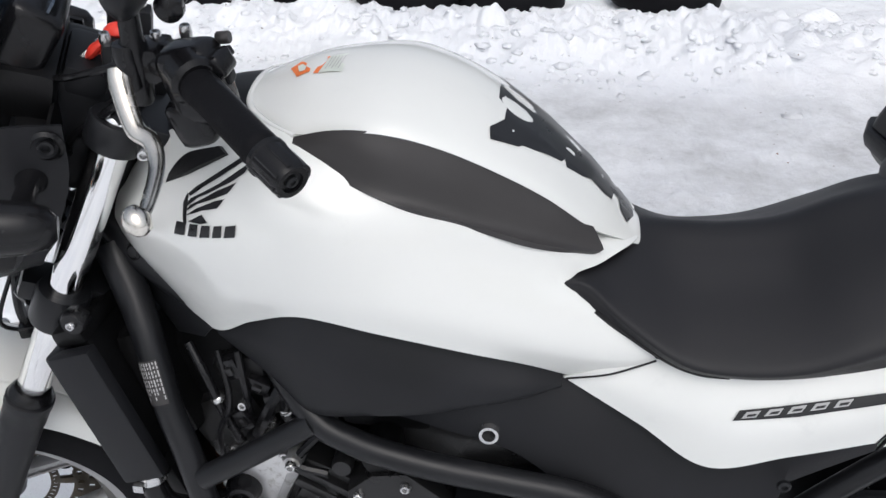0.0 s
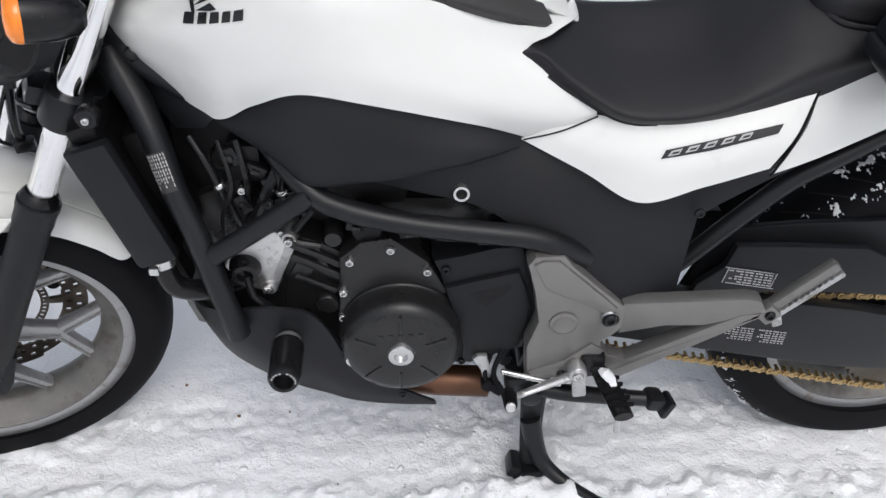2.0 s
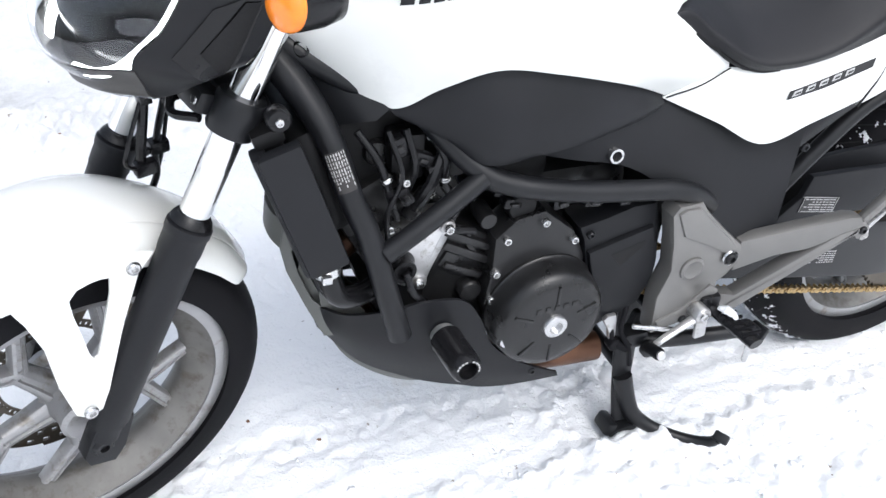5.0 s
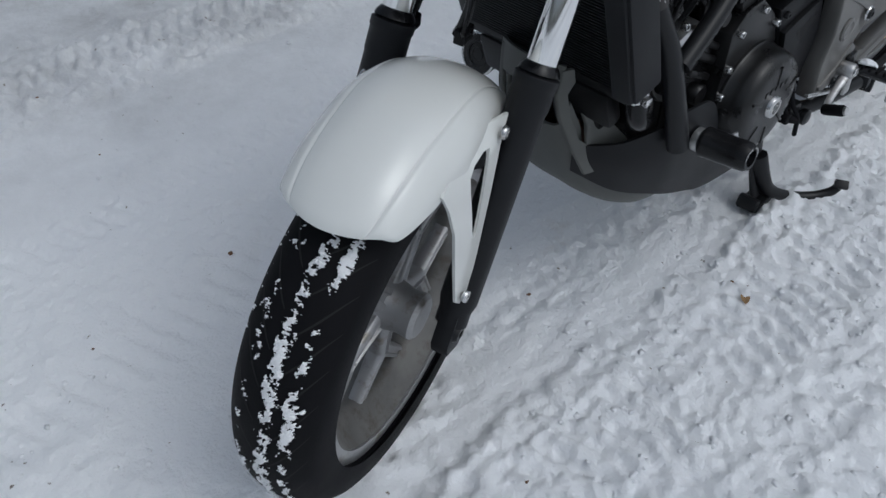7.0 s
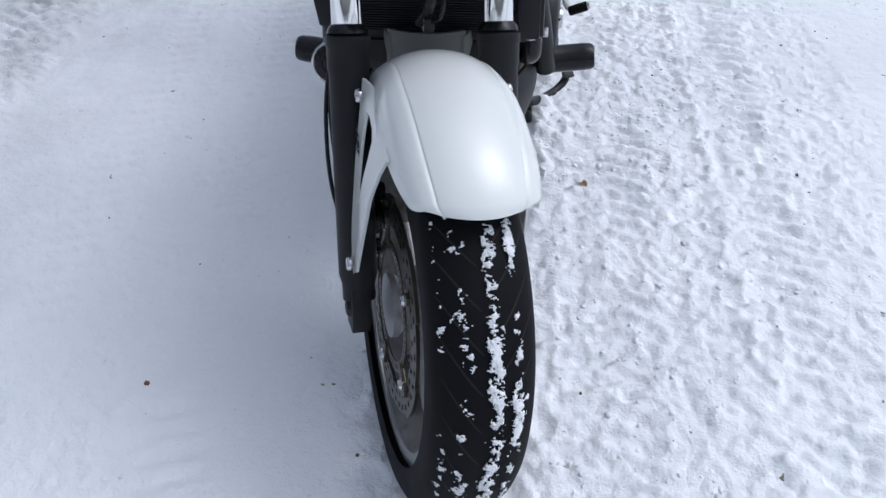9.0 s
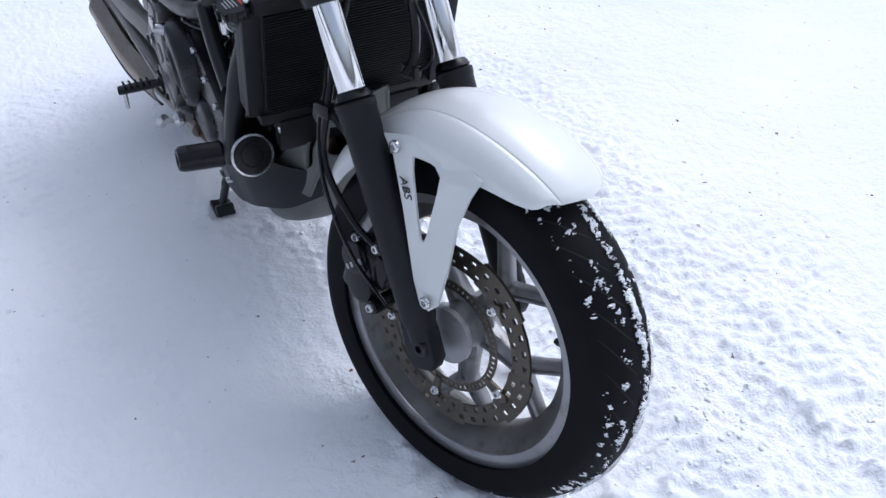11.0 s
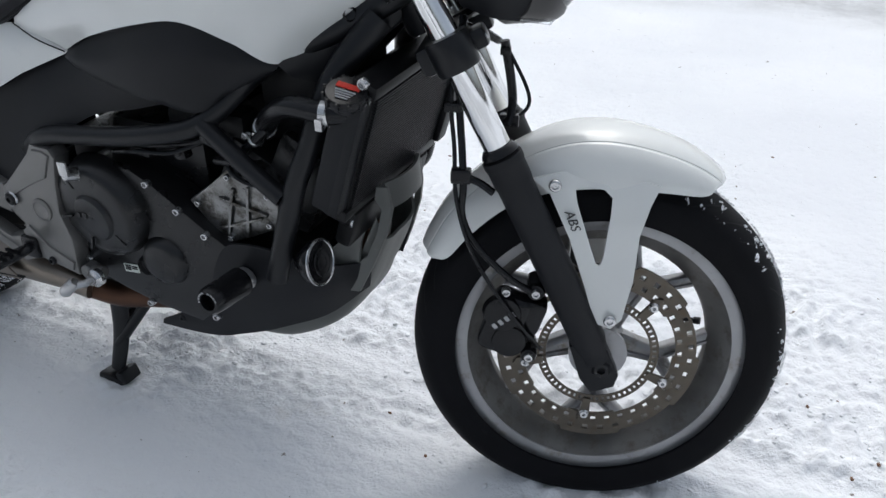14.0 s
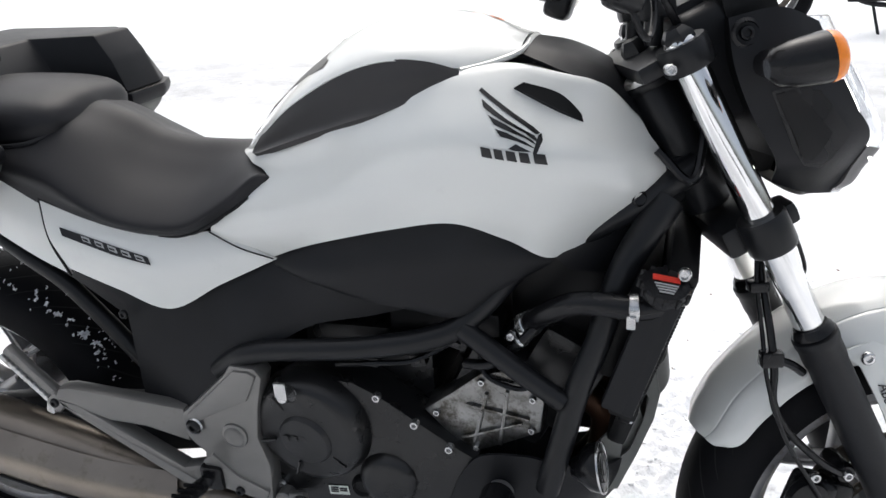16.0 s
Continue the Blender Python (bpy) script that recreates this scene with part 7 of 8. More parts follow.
part("exhaust_header", joined(tube([(0.58, 0.03, 0.48), (0.622, 0.03, 0.43), (0.60, 0.03, 0.33), (0.53, 0.04, 0.265), (0.40, 0.06, 0.255), (0.26, 0.08, 0.25), (0.19, 0.06, 0.25)], 0.023, 60, 18), tube([(0.58, -0.04, 0.48), (0.62, -0.04, 0.43), (0.597, -0.04, 0.33), (0.52, -0.05, 0.265), (0.36, -0.08, 0.24), (0.2, -0.11, 0.222), (0.12, -0.125, 0.212), (0.06, -0.142, 0.228)], 0.023, 60, 18), tube([(0.32, 0.12, 0.235), (0.25, 0.125, 0.228), (0.165, 0.125, 0.222)], 0.027, 20, 18)), COPPER, bike, "heat-browned exhaust header pipes")
muffler = part("muffler", joined(turned([(0.022, 0), (0.024, 0.08), (0.045, 0.28), (0.062, 0.5), (0.068, 0.75), (0.066, 0.95), (0.05, 1.0)], (0.08, -0.15, 0.237), (-0.56, -0.235, 0.42), 44)), MUFFLER, bike, "brushed steel muffler along the rear wheel")
for v in muffler.data.vertices:
    v.co.y = -0.195 + (v.co.y + 0.195) * 0.8
part("muffler_shield", loft([[(-0.06, -0.20, 0.335), (-0.2, -0.235, 0.375), (-0.42, -0.255, 0.435)], [(-0.05, -0.225, 0.30), (-0.2, -0.262, 0.335), (-0.42, -0.285, 0.40)], [(-0.04, -0.215, 0.262), (-0.2, -0.25, 0.285), (-0.42, -0.272, 0.345)]], 20, 10, 0.003), MUFFLER, muffler, "steel heat shield")
part("muffler_seam", tube([(-0.03, -0.212, 0.268), (-0.2, -0.253, 0.292), (-0.42, -0.275, 0.352)], 0.003, 16, 6), SHADOWBLACK, muffler)

# ---- footrest plates, pegs, stands ----
def plate_flare(x, z):
    return 0.32 * max(0.0, -0.01 - x)


for sgn in (1, -1):
    core = joined(
        plate([(0.13, 0.541), (0.12, 0.557), (0.078, 0.559), (0.064, 0.54), (0.02, 0.498), (-0.018, 0.464), (-0.035, 0.462), (-0.03, 0.425), (-0.012, 0.402), (0.004, 0.388), (0.0, 0.365), (-0.008, 0.34), (0.004, 0.311), (0.03, 0.318), (0.114, 0.301), (0.12, 0.378), (0.106, 0.431), (0.115, 0.485)], 0.165, 0.203, 0.007),
        plate([(-0.019, 0.467), (-0.09, 0.49), (-0.181, 0.519), (-0.197, 0.519), (-0.206, 0.502), (-0.174, 0.48), (-0.131, 0.454), (-0.081, 0.439), (-0.019, 0.405)], 0.172, 0.200, 0.007, plate_flare),
        plate([(0.004, 0.38), (-0.011, 0.36), (-0.036, 0.358), (-0.133, 0.451), (-0.174, 0.489), (-0.2, 0.5), (-0.201, 0.491), (-0.107, 0.393), (-0.02, 0.302), (0.006, 0.311)], 0.174, 0.202, 0.007, plate_flare),
        plate([(0.122, 0.545), (0.11, 0.552), (0.085, 0.552), (0.03, 0.5), (-0.01, 0.462), (-0.01, 0.45), (0.01, 0.452), (0.05, 0.475), (0.1, 0.5)], 0.198, 0.208, 0.004),
        plate([(0.105, 0.312), (0.112, 0.33), (0.06, 0.352), (0.02, 0.39), (0.0, 0.375), (0.01, 0.33), (0.03, 0.325)], 0.198, 0.207, 0.004),
    )
    if sgn < 0:
        mirrored(core)
    fp = part("footrest_plate", core, PLATEGREY, bike, "grey painted aluminium footrest plate", smooth=35)
    part("plate_cap", turned([(0.021, 0), (0.0225, 0.4), (0.0215, 0.8), (0.017, 1.0), (0.015, 0.85), (0.004, 0.9)], (0.067, 0.199 * sgn, 0.431), (0.067, 0.208 * sgn, 0.431), 30), PLATEGREY, fp)
    each("plate_bolt", [bolt((-0.001, 0.207 * sgn, 0.442), (0, sgn, 0), 0.011, 0.008), bolt((0.06, 0.205 * sgn, 0.325), (0, sgn, 0), 0.008, 0.008)], FRAME, fp)
    part("bolt_ring", turned([(0.0135, 0), (0.015, 0.5), (0.0135, 1), (0.011, 0.5)], (-0.001, 0.205 * sgn, 0.442), (-0.001, 0.211 * sgn, 0.442), 24), BOLTSTEEL, fp)
    # folded passenger peg, pointing up and back
    pg = part("passenger_peg", joined(block((0.118, 0.018, 0.018), (-0.257, 0.236 * sgn, 0.528), 0.006, (0, 46, 0)), block((0.03, 0.022, 0.03), (-0.218, 0.24 * sgn, 0.484), 0.007, (0, 46, 0))), PLATEGREY, bike, "folded passenger footpeg")
    part("peg_bolt", bolt((-0.218, 0.25 * sgn, 0.486), (0, sgn, 0), 0.008, 0.006), FRAME, pg)
    part("peg_top", joined(*[block((0.005, 0.016, 0.005), (-0.2355 - 0.0066 * k, 0.241 * sgn, 0.4915 + 0.0069 * k), 0.001, (0, 46, 0)) for k in range(10)], block((0.112, 0.016, 0.009), (-0.2685, 0.239 * sgn, 0.5185), 0.003, (0, 46, 0)), block((0.016, 0.018, 0.024), (-0.232, 0.24 * sgn, 0.473), 0.004, (0, 20, 0))), ALU, pg, "ribbed bare aluminium peg face")
    # rider peg
    rp = part("rider_peg", joined(tube(both([(0.012, 0.2, 0.345), (0.0, 0.22, 0.337), (-0.012, 0.26, 0.333), (-0.02, 0.302, 0.33)], sgn), [0.012, 0.017, 0.0175, 0.016], 20, 12, flat=0.6), block((0.04, 0.03, 0.045), (0.014, 0.2 * sgn, 0.345), 0.008)), GLOSSBLACK, bike, "black rubber-topped rider footpeg")
    each("peg_rib", [block((0.036, 0.005, 0.006), (-0.006 - 0.003 * k, (0.235 + 0.013 * k) * sgn, 0.3445 - 0.0008 * k), 0.0015) for k in range(5)], RUBBER, rp)
    part("peg_feeler", rod((-0.016, 0.29 * sgn, 0.324), (-0.017, 0.291 * sgn, 0.285), 0.005), BOLTSTEEL, rp)
    if sgn > 0:
        cake = tube([(0.004, 0.222, 0.349), (-0.002, 0.232, 0.352), (-0.010, 0.246, 0.349), (-0.012, 0.254, 0.345)], [0.005, 0.010, 0.009, 0.004], 12, 10, flat=0.6)
        for v in cake.verts:
            v.co += Vector((1, 0.6, 0.8)) * 0.004 * noise.noise(v.co * 160)
        tagged(part("snow_cake", cake, SNOW, rp, "snow caked on the peg"), "snow caked on the peg", kind="stuff")
shift = part("gear_lever", joined(tube([(0.04, 0.222, 0.34), (0.08, 0.226, 0.323), (0.12, 0.234, 0.311), (0.144, 0.25, 0.316)], [0.010, 0.0075, 0.0065, 0.006], 20, 10, flat=0.7), rod((0.04, 0.2, 0.345), (0.04, 0.234, 0.347), 0.015), block((0.022, 0.008, 0.055), (0.035, 0.226, 0.322), 0.004, (0, 8, 0))), ALU, bike, "bright aluminium gear lever")
part("lever_bolt", bolt((0.04, 0.233, 0.347), (0, 1, 0), 0.009, 0.006), BOLTSTEEL, shift)
part("lever_rubber", rod((0.143, 0.238, 0.312), (0.147, 0.276, 0.328), 0.0105), RUBBER, shift, "black rubber toe piece")
part("lever_end", rod((0.147, 0.276, 0.328), (0.1475, 0.281, 0.330), 0.0075), BOLTSTEEL, shift)
linkage = part("shift_rod", rod((0.155, 0.205, 0.33), (0.06, 0.212, 0.305), 0.0045), BOLTSTEEL, bike)
part("linkage_arm", plate([(0.199, 0.335), (0.192, 0.342), (0.176, 0.342), (0.17, 0.31), (0.167, 0.285), (0.178, 0.279), (0.185, 0.31)], 0.174, 0.184, 0.003), ALU, linkage, "bare aluminium linkage arm")
part("linkage_boot", joined(turned([(0.008, 0), (0.011, 0.3), (0.009, 0.7), (0.006, 1)], (0.172, 0.18, 0.285), (0.15, 0.2, 0.272), 14), rod((0.172, 0.175, 0.282), (0.172, 0.195, 0.282), 0.012)), RUBBER, linkage, "black rubber joint boot")
each("stand_wire", [tube([(0.15, 0.17, 0.345), (0.165, 0.19, 0.31), (0.15, 0.2, 0.28), (0.138, 0.2, 0.235)], 0.0045, 20, 8), tube([(0.165, 0.165, 0.34), (0.178, 0.185, 0.30), (0.158, 0.19, 0.27), (0.13, 0.18, 0.262)], 0.004, 20, 8)], RUBBER, bike, "black stand switch wire")
pedal = part("brake_pedal", joined(tube([(0.165, -0.21, 0.316), (0.15, -0.228, 0.308), (0.126, -0.24, 0.305)], [0.011, 0.009, 0.009], 16, 10, flat=0.7), turned([(0.008, 0), (0.011, 0.15), (0.0115, 0.85), (0.008, 1)], (0.14, -0.236, 0.315), (0.112, -0.245, 0.288), 18)), ALU, bike, "bright aluminium brake pedal")
part("pedal_bolt", joined(turned([(0.010, 0), (0.017, 0.2), (0.017, 0.6), (0.011, 0.8), (0.010, 1.0), (0.005, 0.8)], (0.165, -0.2, 0.314), (0.166, -0.224, 0.316), 24)), BOLTSTEEL, pedal)
part("pedal_pivot", joined(rod((0.13, -0.175, 0.31), (0.13, -0.2, 0.31), 0.015), rod((0.13, -0.19, 0.31), (0.165, -0.19, 0.314), 0.012)), PLATEGREY, bike)
stand = part("centre_stand", joined(*[tube([(0.072, 0.085 * s, 0.31), (0.075, 0.095 * s, 0.22), (0.078, 0.115 * s, 0.11), (0.078 - (0.01 if s < 0 else 0), 0.14 * s, 0.02)], [0.027, 0.026, 0.021, 0.018], 24, 14, flat=0.42) for s in (1, -1)], rod((0.08, -0.11, 0.13), (0.08, 0.11, 0.13), 0.013), rod((0.072, -0.13, 0.30), (0.072, 0.13, 0.30), 0.014)), FRAME, bike, "black steel centre stand standing in the snow")
for s in (1, -1):
    part("stand_foot", joined(block((0.062, 0.05, 0.014), (0.08 - (0.012 if s < 0 else 0), 0.142 * s, 0.008), 0.005, (10 * s, 6, 0)), block((0.022, 0.045, 0.03), (0.108 - (0.012 if s < 0 else 0), 0.142 * s, 0.018), 0.007, (0, -20, 0))), FRAME, stand)
part("stand_brace", rod((0.07, -0.125, 0.075), (0.19, -0.06, 0.25), 0.011), FRAME, stand)
part("stand_tang", joined(tube([(0.082, 0.122, 0.12), (0.07, 0.14, 0.065), (0.052, 0.155, 0.03), (0.012, 0.182, 0.008), (-0.035, 0.216, 0.002), (-0.064, 0.24, 0.012), (-0.073, 0.25, 0.028)], [0.019, 0.018, 0.016, 0.013, 0.012, 0.011, 0.010], 42, 12), block((0.02, 0.03, 0.012), (-0.076, 0.254, 0.034), 0.004, (0, 40, 30))), FRAME, stand, "curved black foot lever of the stand")
part("stand_spring", joined(*[rod((0.105 + 0.001 * k, 0.14, 0.30 - 0.004 * k), (0.105 + 0.001 * k, 0.154, 0.2985 - 0.004 * k), 0.008, seg=10) for k in range(14)]), FRAME, stand)
part("side_stand", joined(tube([(0.135, 0.16, 0.266), (0.06, 0.182, 0.258), (-0.02, 0.198, 0.262), (-0.085, 0.206, 0.263)], [0.016, 0.0145, 0.014, 0.013], 24, 12), block((0.045, 0.035, 0.034), (0.12, 0.165, 0.268), 0.008), turned([(0.01, 0), (0.016, 0.2), (0.016, 0.8), (0.010, 1)], (0.1, 0.185, 0.256), (0.1, 0.202, 0.256), 18), block((0.03, 0.036, 0.026), (-0.098, 0.206, 0.262), 0.008, (0, -15, 10)), block((0.012, 0.034, 0.036), (-0.118, 0.21, 0.252), 0.005, (0, -25, 10))), FRAME, bike, "folded black side stand")

# ---- rear wheel, swingarm, chain ----
REAR = (-0.55, 0, 0.296)
rear_wheel = part("rear_wheel", rim_mesh(0.214, 0.062), BARREL, bike, "dull silver alloy rear wheel")
rim_lips(0.214, 0.062, rear_wheel)
rear_wheel.location = REAR
part("tyre", tyre_mesh(0.314, 0.08, 0.222), RUBBER, rear_wheel, "black rear tyre with snow on it")
part("tread", tread_grooves(0.314, 0.08, 36, 0.17), GROOVE, rear_wheel)
crust = part("snow_crust", snow_on_tyre(0.314, 0.08, ((0.0, 0.6, -0.08), (0.75, 0.25, 0.05), (-0.7, 0.25, 0.0)), 9.0, seg=760, across=64, a_from=radians(-70), a_to=radians(170)), SNOW, rear_wheel, "broken crust of snow")
tagged(crust, "broken crust of snow", kind="stuff")
sp = part("spoke", y_spoke(0.04, 0.108, 0.192, 0.36, 0.0125, 0.015), RIMSILVER, rear_wheel)
for k in range(1, 5):
    again("spoke", sp, rear_wheel, Matrix.Rotation(k * 2 * math.pi / 5, 4, "Y"))
part("hub", turned([(0.035, 0), (0.05, 0.1), (0.045, 0.5), (0.05, 0.9), (0.035, 1.0)], (0, 0.08, 0), (0, -0.07, 0), 36), RIMSILVER, rear_wheel)
teeth = []
for k in range(86):
    a = 2 * math.pi * k / 86
    r = 0.108 if k % 2 else 0.1
    teeth.append((r * math.cos(a), r * math.sin(a)))
part("rear_sprocket", plate(teeth, 0.108, 0.114, 0.0), BRAKESTEEL, rear_wheel, "steel rear sprocket")
swing = part("swingarm", joined(plate([(0.02, 0.45), (-0.16, 0.426), (-0.26, 0.417), (-0.42, 0.395), (-0.53, 0.37), (-0.53, 0.255), (-0.42, 0.264), (-0.24, 0.298), (0.02, 0.35)], 0.112, 0.142, 0.006), mirrored(plate([(0.02, 0.45), (-0.16, 0.426), (-0.26, 0.417), (-0.42, 0.395), (-0.53, 0.37), (-0.53, 0.255), (-0.42, 0.264), (-0.24, 0.298), (0.02, 0.35)], 0.105, 0.135, 0.006)), block((0.1, 0.22, 0.06), (-0.06, 0, 0.40), 0.015)), FRAME, bike, "black box-section swingarm")
part("chain_case", plate([(-0.14, 0.40), (-0.165, 0.47), (-0.20, 0.525), (-0.30, 0.535), (-0.45, 0.54), (-0.62, 0.53), (-0.62, 0.33), (-0.3, 0.33)], 0.084, 0.096, 0.004), PLASTIC, swing, "black cover over the swingarm")
guardp = part("chain_guard", joined(plate([(-0.14, 0.418), (-0.148, 0.452), (-0.186, 0.487), (-0.196, 0.526), (-0.29, 0.525), (-0.40, 0.52), (-0.52, 0.46), (-0.52, 0.42), (-0.38, 0.432), (-0.26, 0.434), (-0.18, 0.41)], 0.128, 0.142, 0.004)), PLASTIC, bike, "black plastic chain guard with a label")
part("guard_label", joined(block((0.082, 0.0008, 0.032), (-0.228, 0.1432, 0.466), 0.0, (0, -10, 0)), ), DECAL, guardp, smooth=0)
def small_print(x, y, z, wide, high, rows, turn, words):
    """Rows of small bars with gaps, for writing too small to read."""
    out = []
    for k in range(rows):
        step = wide / words
        for w in range(words - (k * 2) % 3):
            length = step * (0.82, 0.55, 0.9, 0.68)[(3 * w + 5 * k + w * k) % 4]
            at = -wide / 2 + step * w + length / 2
            out.append(block((length, 0.0008, high * 0.36 / rows), (x + at, y, z + high / 2 - high * (k + 0.5) / rows - at * math.tan(radians(turn))), 0.0, (0, turn, 0)))
    return joined(*out)


part("label_line", small_print(-0.228, 0.1438, 0.466, 0.072, 0.026, 5, -10, 9), LABEL, guardp, "pale unreadable label lines", smooth=0)
each("label_border", [block((w, 0.0008, h), (-0.228 + u * 0.985 - v * -0.174, 0.1437, 0.466 + u * 0.174 + v * 0.985), 0.0, (0, -10, 0)) for u, v, w, h in ((0, 0.0155, 0.08, 0.001), (0, -0.0155, 0.08, 0.001), (-0.04, 0, 0.001, 0.031), (0.04, 0, 0.001, 0.031))], LABEL, guardp, smooth=0)
each("swing_label", [small_print(-0.238 - 0.056 * j, 0.1428, 0.347 - 0.009 * j, 0.05, 0.03, 6, -9, 8) for j in range(2)], LABEL, swing, "pale unreadable label lines", smooth=0)
part("rear_hugger", loft([[(-0.22, -0.09, 0.50), (-0.26, -0.09, 0.58), (-0.34, -0.09, 0.64)], [(-0.20, 0, 0.52), (-0.25, 0, 0.61), (-0.34, 0, 0.665)], [(-0.22, 0.09, 0.50), (-0.26, 0.09, 0.58), (-0.34, 0.09, 0.64)]], 12, 12, 0.004, away=(-1, 0, 0)), PLASTIC, bike, "black inner rear mudguard")
part("inner_mudguard", joined(block((0.03, 0.2, 0.26), (-0.13, 0, 0.56), 0.01, (0, -18, 0)), block((0.2, 0.18, 0.03), (-0.30, 0, 0.70), 0.01, (0, -14, 0))), SHADOWBLACK, bike)


def chain_link():
    out = plate([(p[0], p[1]) for p in ([(0.0105 + 0.006 * math.cos(a), 0.0072 * math.sin(a)) for a in np.linspace(-1.4, 1.4, 7)] + [(0.0035, 0.0048)] + [(-0.0035 + -0.006 * math.cos(a), 0.0072 * math.sin(a)) for a in np.linspace(1.4, -1.4, 7)] + [(0.0035, -0.0048)])], 0.007, 0.009, 0.0)
    return joined(out, rod((0.008, -0.007, 0), (0.008, 0.0105, 0), 0.0032, seg=8), rod((-0.008, -0.007, 0), (-0.008, 0.0105, 0), 0.0032, seg=8))


chain = part("drive_chain", tube([(0.17, 0.112, 0.385), (0.19, 0.112, 0.425), (0.165, 0.112, 0.46), (0.12, 0.112, 0.465)], 0.006, 16, 8), GOLD, bike, "gold drive chain")
first_link = None
for a, b in (((0.15, 0.112, 0.336), (-0.55, 0.11, 0.186)), ((0.12, 0.112, 0.42), (-0.55, 0.11, 0.403))):
    a, b = Vector(a), Vector(b)
    d = (b - a).normalized()
    turn = Matrix.Rotation(math.atan2(d.z, -d.x), 4, "Y")
    n = int((b - a).length / 0.01585)
    for k in range(n):
        m = Matrix.Translation(a + d * (0.01585 * (k + 0.5)) + Vector((0, 0.002 if k % 2 else -0.001, 0))) @ turn
        if first_link is None:
            first_link = part("chain_link", chain_link(), GOLD, chain, smooth=25)
            first_link.matrix_local = m
        else:
            again("chain_link", first_link, chain, m)

# top case behind the seat
case = tagged(new("top_case"), "black plastic top case with a grey base behind the seat", "luggage case")
case.matrix_world = bike.matrix_world.copy()


def case_ring(z, grow, recess):
    pts = [(-0.385 + recess, 0.0), (-0.385 + recess, 0.13), (-0.275 - grow, 0.16), (-0.265 - grow, 0.25), (-0.285 - grow, 0.292 - grow), (-0.34, 0.306 - grow), (-0.58, 0.30 - grow), (-0.66 + grow, 0.22 - grow), (-0.68 + grow, 0.0)]
    full = pts + [(x, -y) for x, y in pts[1:-1][::-1]]
    return [(x, y, z) for x, y in full + full[:1]]


def case_shell(levels):
    rows = [case_ring(z, g, r) for z, g, r in levels]
    n = len(rows[0]) - 1
    verts = [p for r in rows for p in r[:-1]]
    faces = [(a * n + k, a * n + (k + 1) % n, (a + 1) * n + (k + 1) % n, (a + 1) * n + k) for a in range(len(rows) - 1) for k in range(n)]
    faces += [tuple(range(n))[::-1], tuple((len(rows) - 1) * n + k for k in range(n))]
    bm = from_arrays(verts, faces)
    bmesh.ops.bevel(bm, geom=list(bm.edges), offset=0.006, segments=2, affect="EDGES", profile=0.6, clamp_overlap=True)
    return bm


part("case_base", case_shell([(0.80, 0.05, 0.0), (0.84, 0.01, 0.0), (0.852, 0.004, 0.0)]), BELLYGREY, case, "grey lower shell")
part("case_lip", case_shell([(0.852, -0.002, 0.004), (0.868, -0.008, 0.008), (0.88, -0.006, 0.006)]), PLASTIC, case)
part("case_lid", case_shell([(0.881, 0.0, 0.0), (0.94, 0.022, -0.03), (0.985, 0.05, -0.06)]), PLASTIC, case, "black lid with two front lobes")
part("case_latch", block((0.04, 0.045, 0.02), (-0.445, 0.02, 0.972), 0.008), GLOSSBLACK, case, "black latch")
part("luggage_rack", joined(block((0.3, 0.12, 0.03), (-0.5, 0, 0.785), 0.01), rod((-0.4, 0.08, 0.74), (-0.42, 0.1, 0.79), 0.012), rod((-0.4, -0.08, 0.74), (-0.42, -0.1, 0.79), 0.012)), FRAME, case)

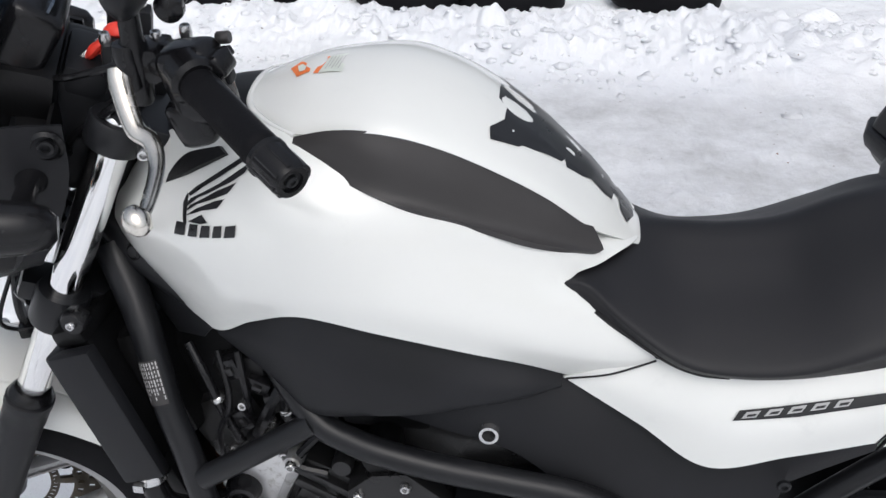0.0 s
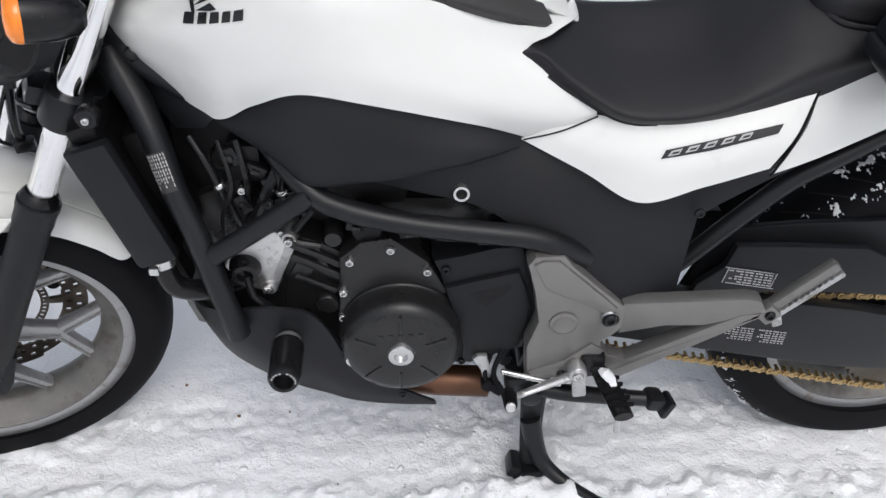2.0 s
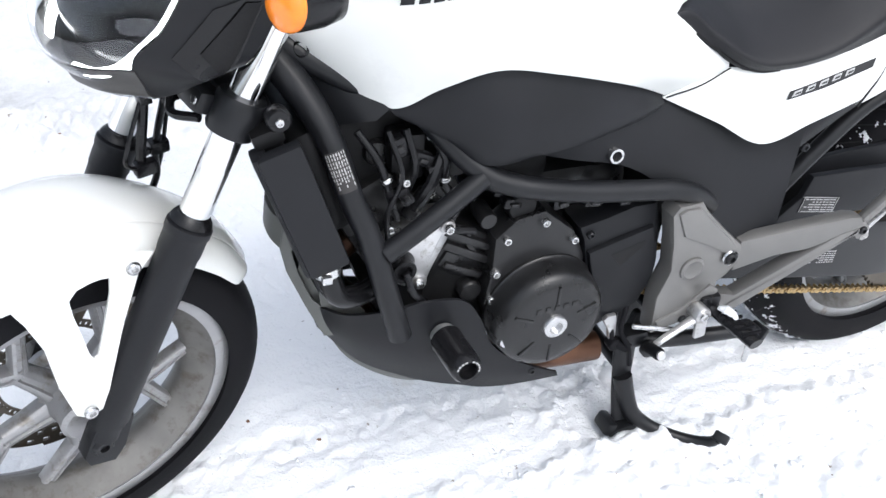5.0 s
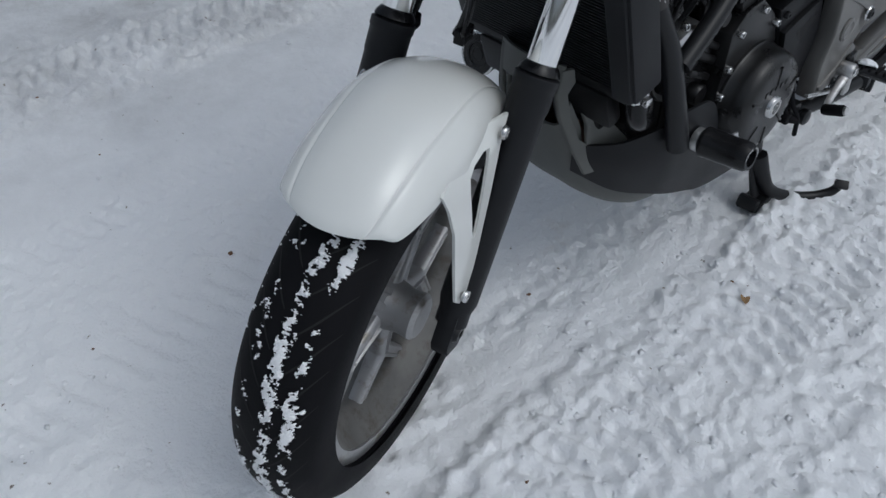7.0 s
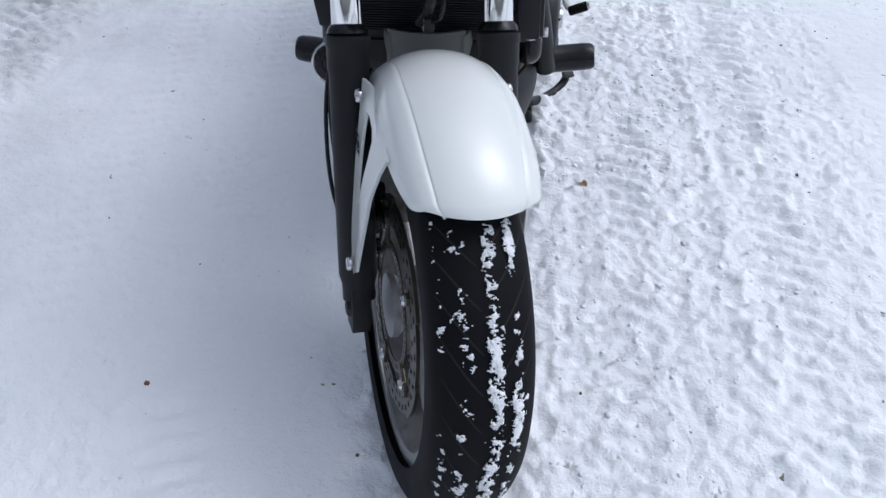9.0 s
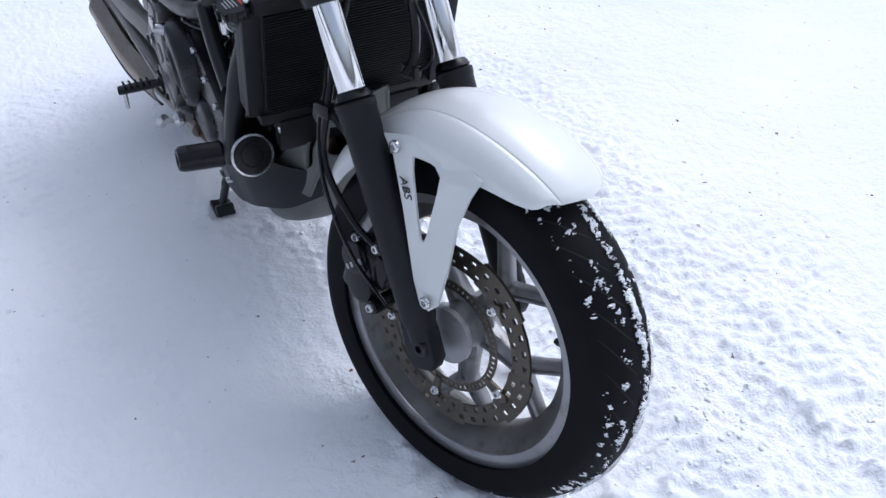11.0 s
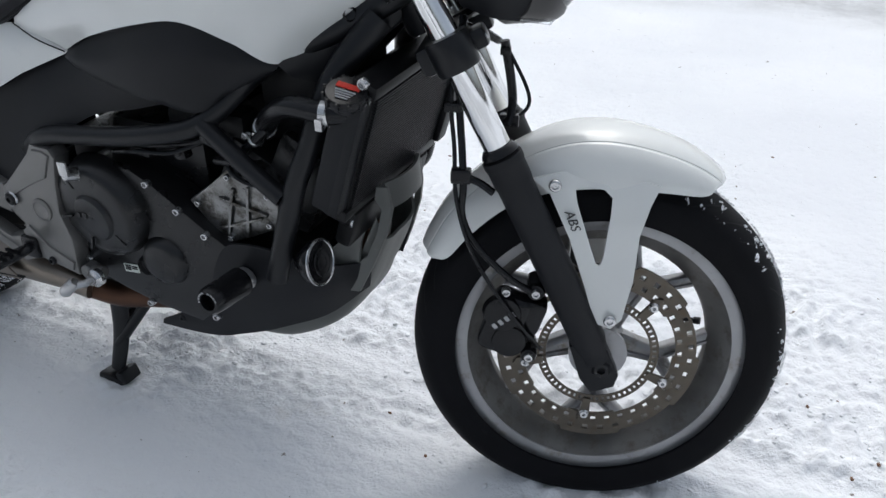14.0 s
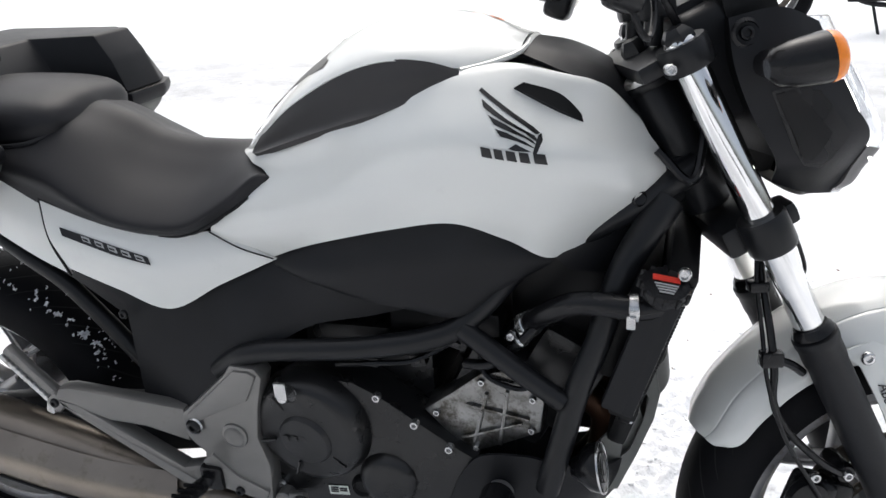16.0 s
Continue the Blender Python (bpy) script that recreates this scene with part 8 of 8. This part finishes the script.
# ---- things beyond ----
def far_bike(at, turn):
    """The lower rear part of a parked cruiser: wheel, silencers, frame rails."""
    ob = tagged(new("parked_motorcycle"), "parked black cruiser motorcycle with chrome silencers in snow", "motorcycle")
    ob.matrix_world = Matrix.Translation(at) @ Matrix.Rotation(turn, 4, "Z")
    w = part("wheel", rim_mesh(0.2, 0.05), RIMSILVER, ob, "cast alloy wheel")
    w.location = (0, 0, 0.318)
    part("tyre", tyre_mesh(0.325, 0.075, 0.208, 80), RUBBER, w, "wide black tyre")
    s = part("spoke", y_spoke(0.03, 0.09, 0.178, 0.22, 0.013, 0.014), RIMSILVER, w)
    for k in range(1, 5):
        again("spoke", s, w, Matrix.Rotation(k * 2 * math.pi / 5, 4, "Y"))
    part("brake_disc", lathe([(0.14, -0.062), (0.14, -0.058), (0.09, -0.058), (0.09, -0.062)], 60), BRAKESTEEL, w)
    part("hub", turned([(0.03, 0), (0.045, 0.1), (0.045, 0.9), (0.03, 1)], (0, -0.07, 0), (0, 0.07, 0), 24), RIMSILVER, w)
    for z in (0.455, 0.53):
        part("silencer", turned([(0.02, 0), (0.036, 0.0), (0.038, 0.02), (0.038, 0.5), (0.034, 0.6), (0.022, 0.62), (0.022, 1.0)], (-0.36, -0.17, z), (1.2, -0.15, z + 0.015), 24), CHROME, ob, "long chrome silencer")
    part("swingarm", block((0.6, 0.03, 0.05), (0.3, -0.11, 0.33), 0.01, (0, -3, 0)), FRAME, ob)
    part("lower_frame", joined(tube([(0.5, -0.12, 0.42), (0.7, -0.12, 0.25), (1.3, -0.12, 0.2)], 0.02, 24, 12), block((0.5, 0.2, 0.2), (1.0, 0, 0.36), 0.04), block((0.3, 0.02, 0.02), (0.7, -0.15, 0.27), 0.005)), FRAME, ob, "black lower frame and engine")
    part("rear_mudguard", loft([[(-0.36, -0.08, 0.42), (-0.25, -0.09, 0.62), (0.0, -0.09, 0.7), (0.25, -0.09, 0.63)], [(-0.39, 0, 0.42), (-0.28, 0, 0.65), (0.0, 0, 0.74), (0.26, 0, 0.65)], [(-0.36, 0.08, 0.42), (-0.25, 0.09, 0.62), (0.0, 0.09, 0.7), (0.25, 0.09, 0.63)]], 20, 10, 0.004, away=(0, 0, -1)), GLOSSBLACK, ob)
    part("stand", rod((0.75, -0.1, 0.24), (0.8, -0.2, 0.0), 0.012), FRAME, ob)
    return ob


far_bike((1.2, 6.6, -0.01), radians(4))


def tyre_stack_wall():
    """A dark row of stacked tyres half buried along the top of the bank."""
    random.seed(5)
    base = None
    x = -0.45
    while x < 2.6:
        z = 0.12 + 0.06 * random.random()
        m = Matrix.Translation((x, -3.72 - 0.15 * random.random(), z - 0.06)) @ Euler((radians(random.uniform(-8, 8)), radians(random.uniform(-8, 8)), random.uniform(0, 6))).to_matrix().to_4x4()
        if base is None:
            bm = tyre_mesh(0.3, 0.1, 0.19, 48)
            base = part("old_tyre", bm, RUBBER, None, "")
            base.data.transform(Matrix.Rotation(radians(90), 4, "X"))
            base.matrix_world = m
            tagged(base, "old black tyre half buried in the snow bank", "tyre", "tyres on the snow bank")
        else:
            copy_thing(base, m)
        x += random.uniform(0.5, 0.85)


tyre_stack_wall()
post = part("wooden_post", block((0.09, 0.09, 0.9), (-0.42, -3.62, 0.42), 0.012), WOOD, None, "")
tagged(post, "brown weathered wooden post behind the snow bank", "post")


# ---- crumbs of snow and grit on the ground ----
def scatter(name, places, sizes, mat, label, seed):
    """Many small lumps pressed into the snow, as one object."""
    rnd = np.random.RandomState(seed)
    ball = bmesh.new()
    bmesh.ops.create_icosphere(ball, subdivisions=1, radius=1)
    base = np.array([v.co for v in ball.verts])
    tris = np.array([[v.index for v in f.verts] for f in ball.faces])
    ball.free()
    n = len(places)
    lump = base[None] * (1 + 0.28 * rnd.uniform(-1, 1, (n, len(base), 1)))
    lump = lump * (sizes[:, None, None] * np.stack([rnd.uniform(0.7, 1.4, n), rnd.uniform(0.7, 1.4, n), rnd.uniform(0.3, 0.5, n)], 1)[:, None, :])
    z = snow_height(places[:, 0], places[:, 1]) + 0.05 * sizes
    co = (lump + np.column_stack([places, z])[:, None, :]).reshape(-1, 3)
    idx = (tris[None] + (np.arange(n) * len(base))[:, None, None]).reshape(-1, 3)
    me = bpy.data.meshes.new(name)
    me.from_pydata(co.tolist(), [], idx.tolist())
    me.polygons.foreach_set("use_smooth", [True] * len(me.polygons))
    me.materials.append(mat)
    return tagged(new(name, me), label, "snow", kind="stuff")


rnd = np.random.RandomState(11)


def strip_places(n, x0, x1, y0, y1, bunch):
    """Places in a strip, kept where a slow noise is high so that they lie in drifts."""
    p = np.column_stack([rnd.uniform(x0, x1, n), rnd.uniform(y0, y1, n)])
    keep = fbm(p[:, 0], p[:, 1], 3.0, 3, 5) > bunch
    return p[keep]


near_lane = np.vstack([strip_places(2400, -0.9, 1.9, 0.15, 0.75, -0.08), strip_places(900, -0.9, 2.2, 0.7, 1.5, 0.1), strip_places(700, -0.7, 1.0, -0.12, 0.15, 0.1), strip_places(600, 1.1, 2.3, -0.5, 0.5, 0.15), strip_places(500, -0.6, 1.6, -1.1, -0.2, 0.22)])
scatter("snow_crumbs", near_lane, 0.0015 + 0.0055 * rnd.uniform(0, 1, len(near_lane)) ** 3, SNOW, "loose crumbs of white snow on the trodden ground", 3)
bank_foot = np.vstack([strip_places(500, -2.0, 3.2, -2.85, -2.4, 0.1), strip_places(900, -2.0, 3.2, -3.4, -2.8, -0.1)])
scatter("snow_lumps", bank_foot, 0.006 + 0.03 * rnd.uniform(0, 1, len(bank_foot)) ** 3, SNOW, "broken white lumps along the ploughed snow bank", 5)
grit = np.vstack([strip_places(110, -0.8, 2.3, 0.15, 1.6, -0.1), strip_places(60, 0.6, 2.4, -1.4, 0.2, 0.0), strip_places(50, -1.5, 2.0, -2.6, -1.2, 0.0)])
scatter("grit", grit, 0.0015 + 0.004 * rnd.uniform(0, 1, len(grit)) ** 2, WOOD, "dark specks of bark and grit on the snow", 7)


def fallen_leaf(at, turn):
    """A small curled leaf lying on the snow."""
    bm = bmesh.new()
    rings = []
    for d in (0.0, -0.0006):
        ring = []
        for k in range(11):
            u = k / 10
            w = 0.009 * math.sin(math.pi * u) ** 0.8
            ring.append([bm.verts.new((0.036 * (u - 0.5), s * w, 0.003 + 0.004 * abs(s) * math.sin(math.pi * u) + 0.003 * u * u + d)) for s in (-1, 0, 1)])
        rings.append(ring)
    for ring in rings:
        for k in range(10):
            for s in range(2):
                bm.faces.new((ring[k][s], ring[k + 1][s], ring[k + 1][s + 1], ring[k][s + 1]))
    bmesh.ops.recalc_face_normals(bm, faces=bm.faces)
    ob = part("fallen_leaf", bm, LEAF, None, "")
    ob.matrix_world = Matrix.Translation((at[0], at[1], float(snow_height(np.array([at[0]]), np.array([at[1]]))[0]) - 0.001)) @ Matrix.Rotation(turn, 4, "Z")
    return tagged(ob, "small dry brown leaf lying on trodden snow", "leaf")


fallen_leaf((0.343, 0.288), 0.6)
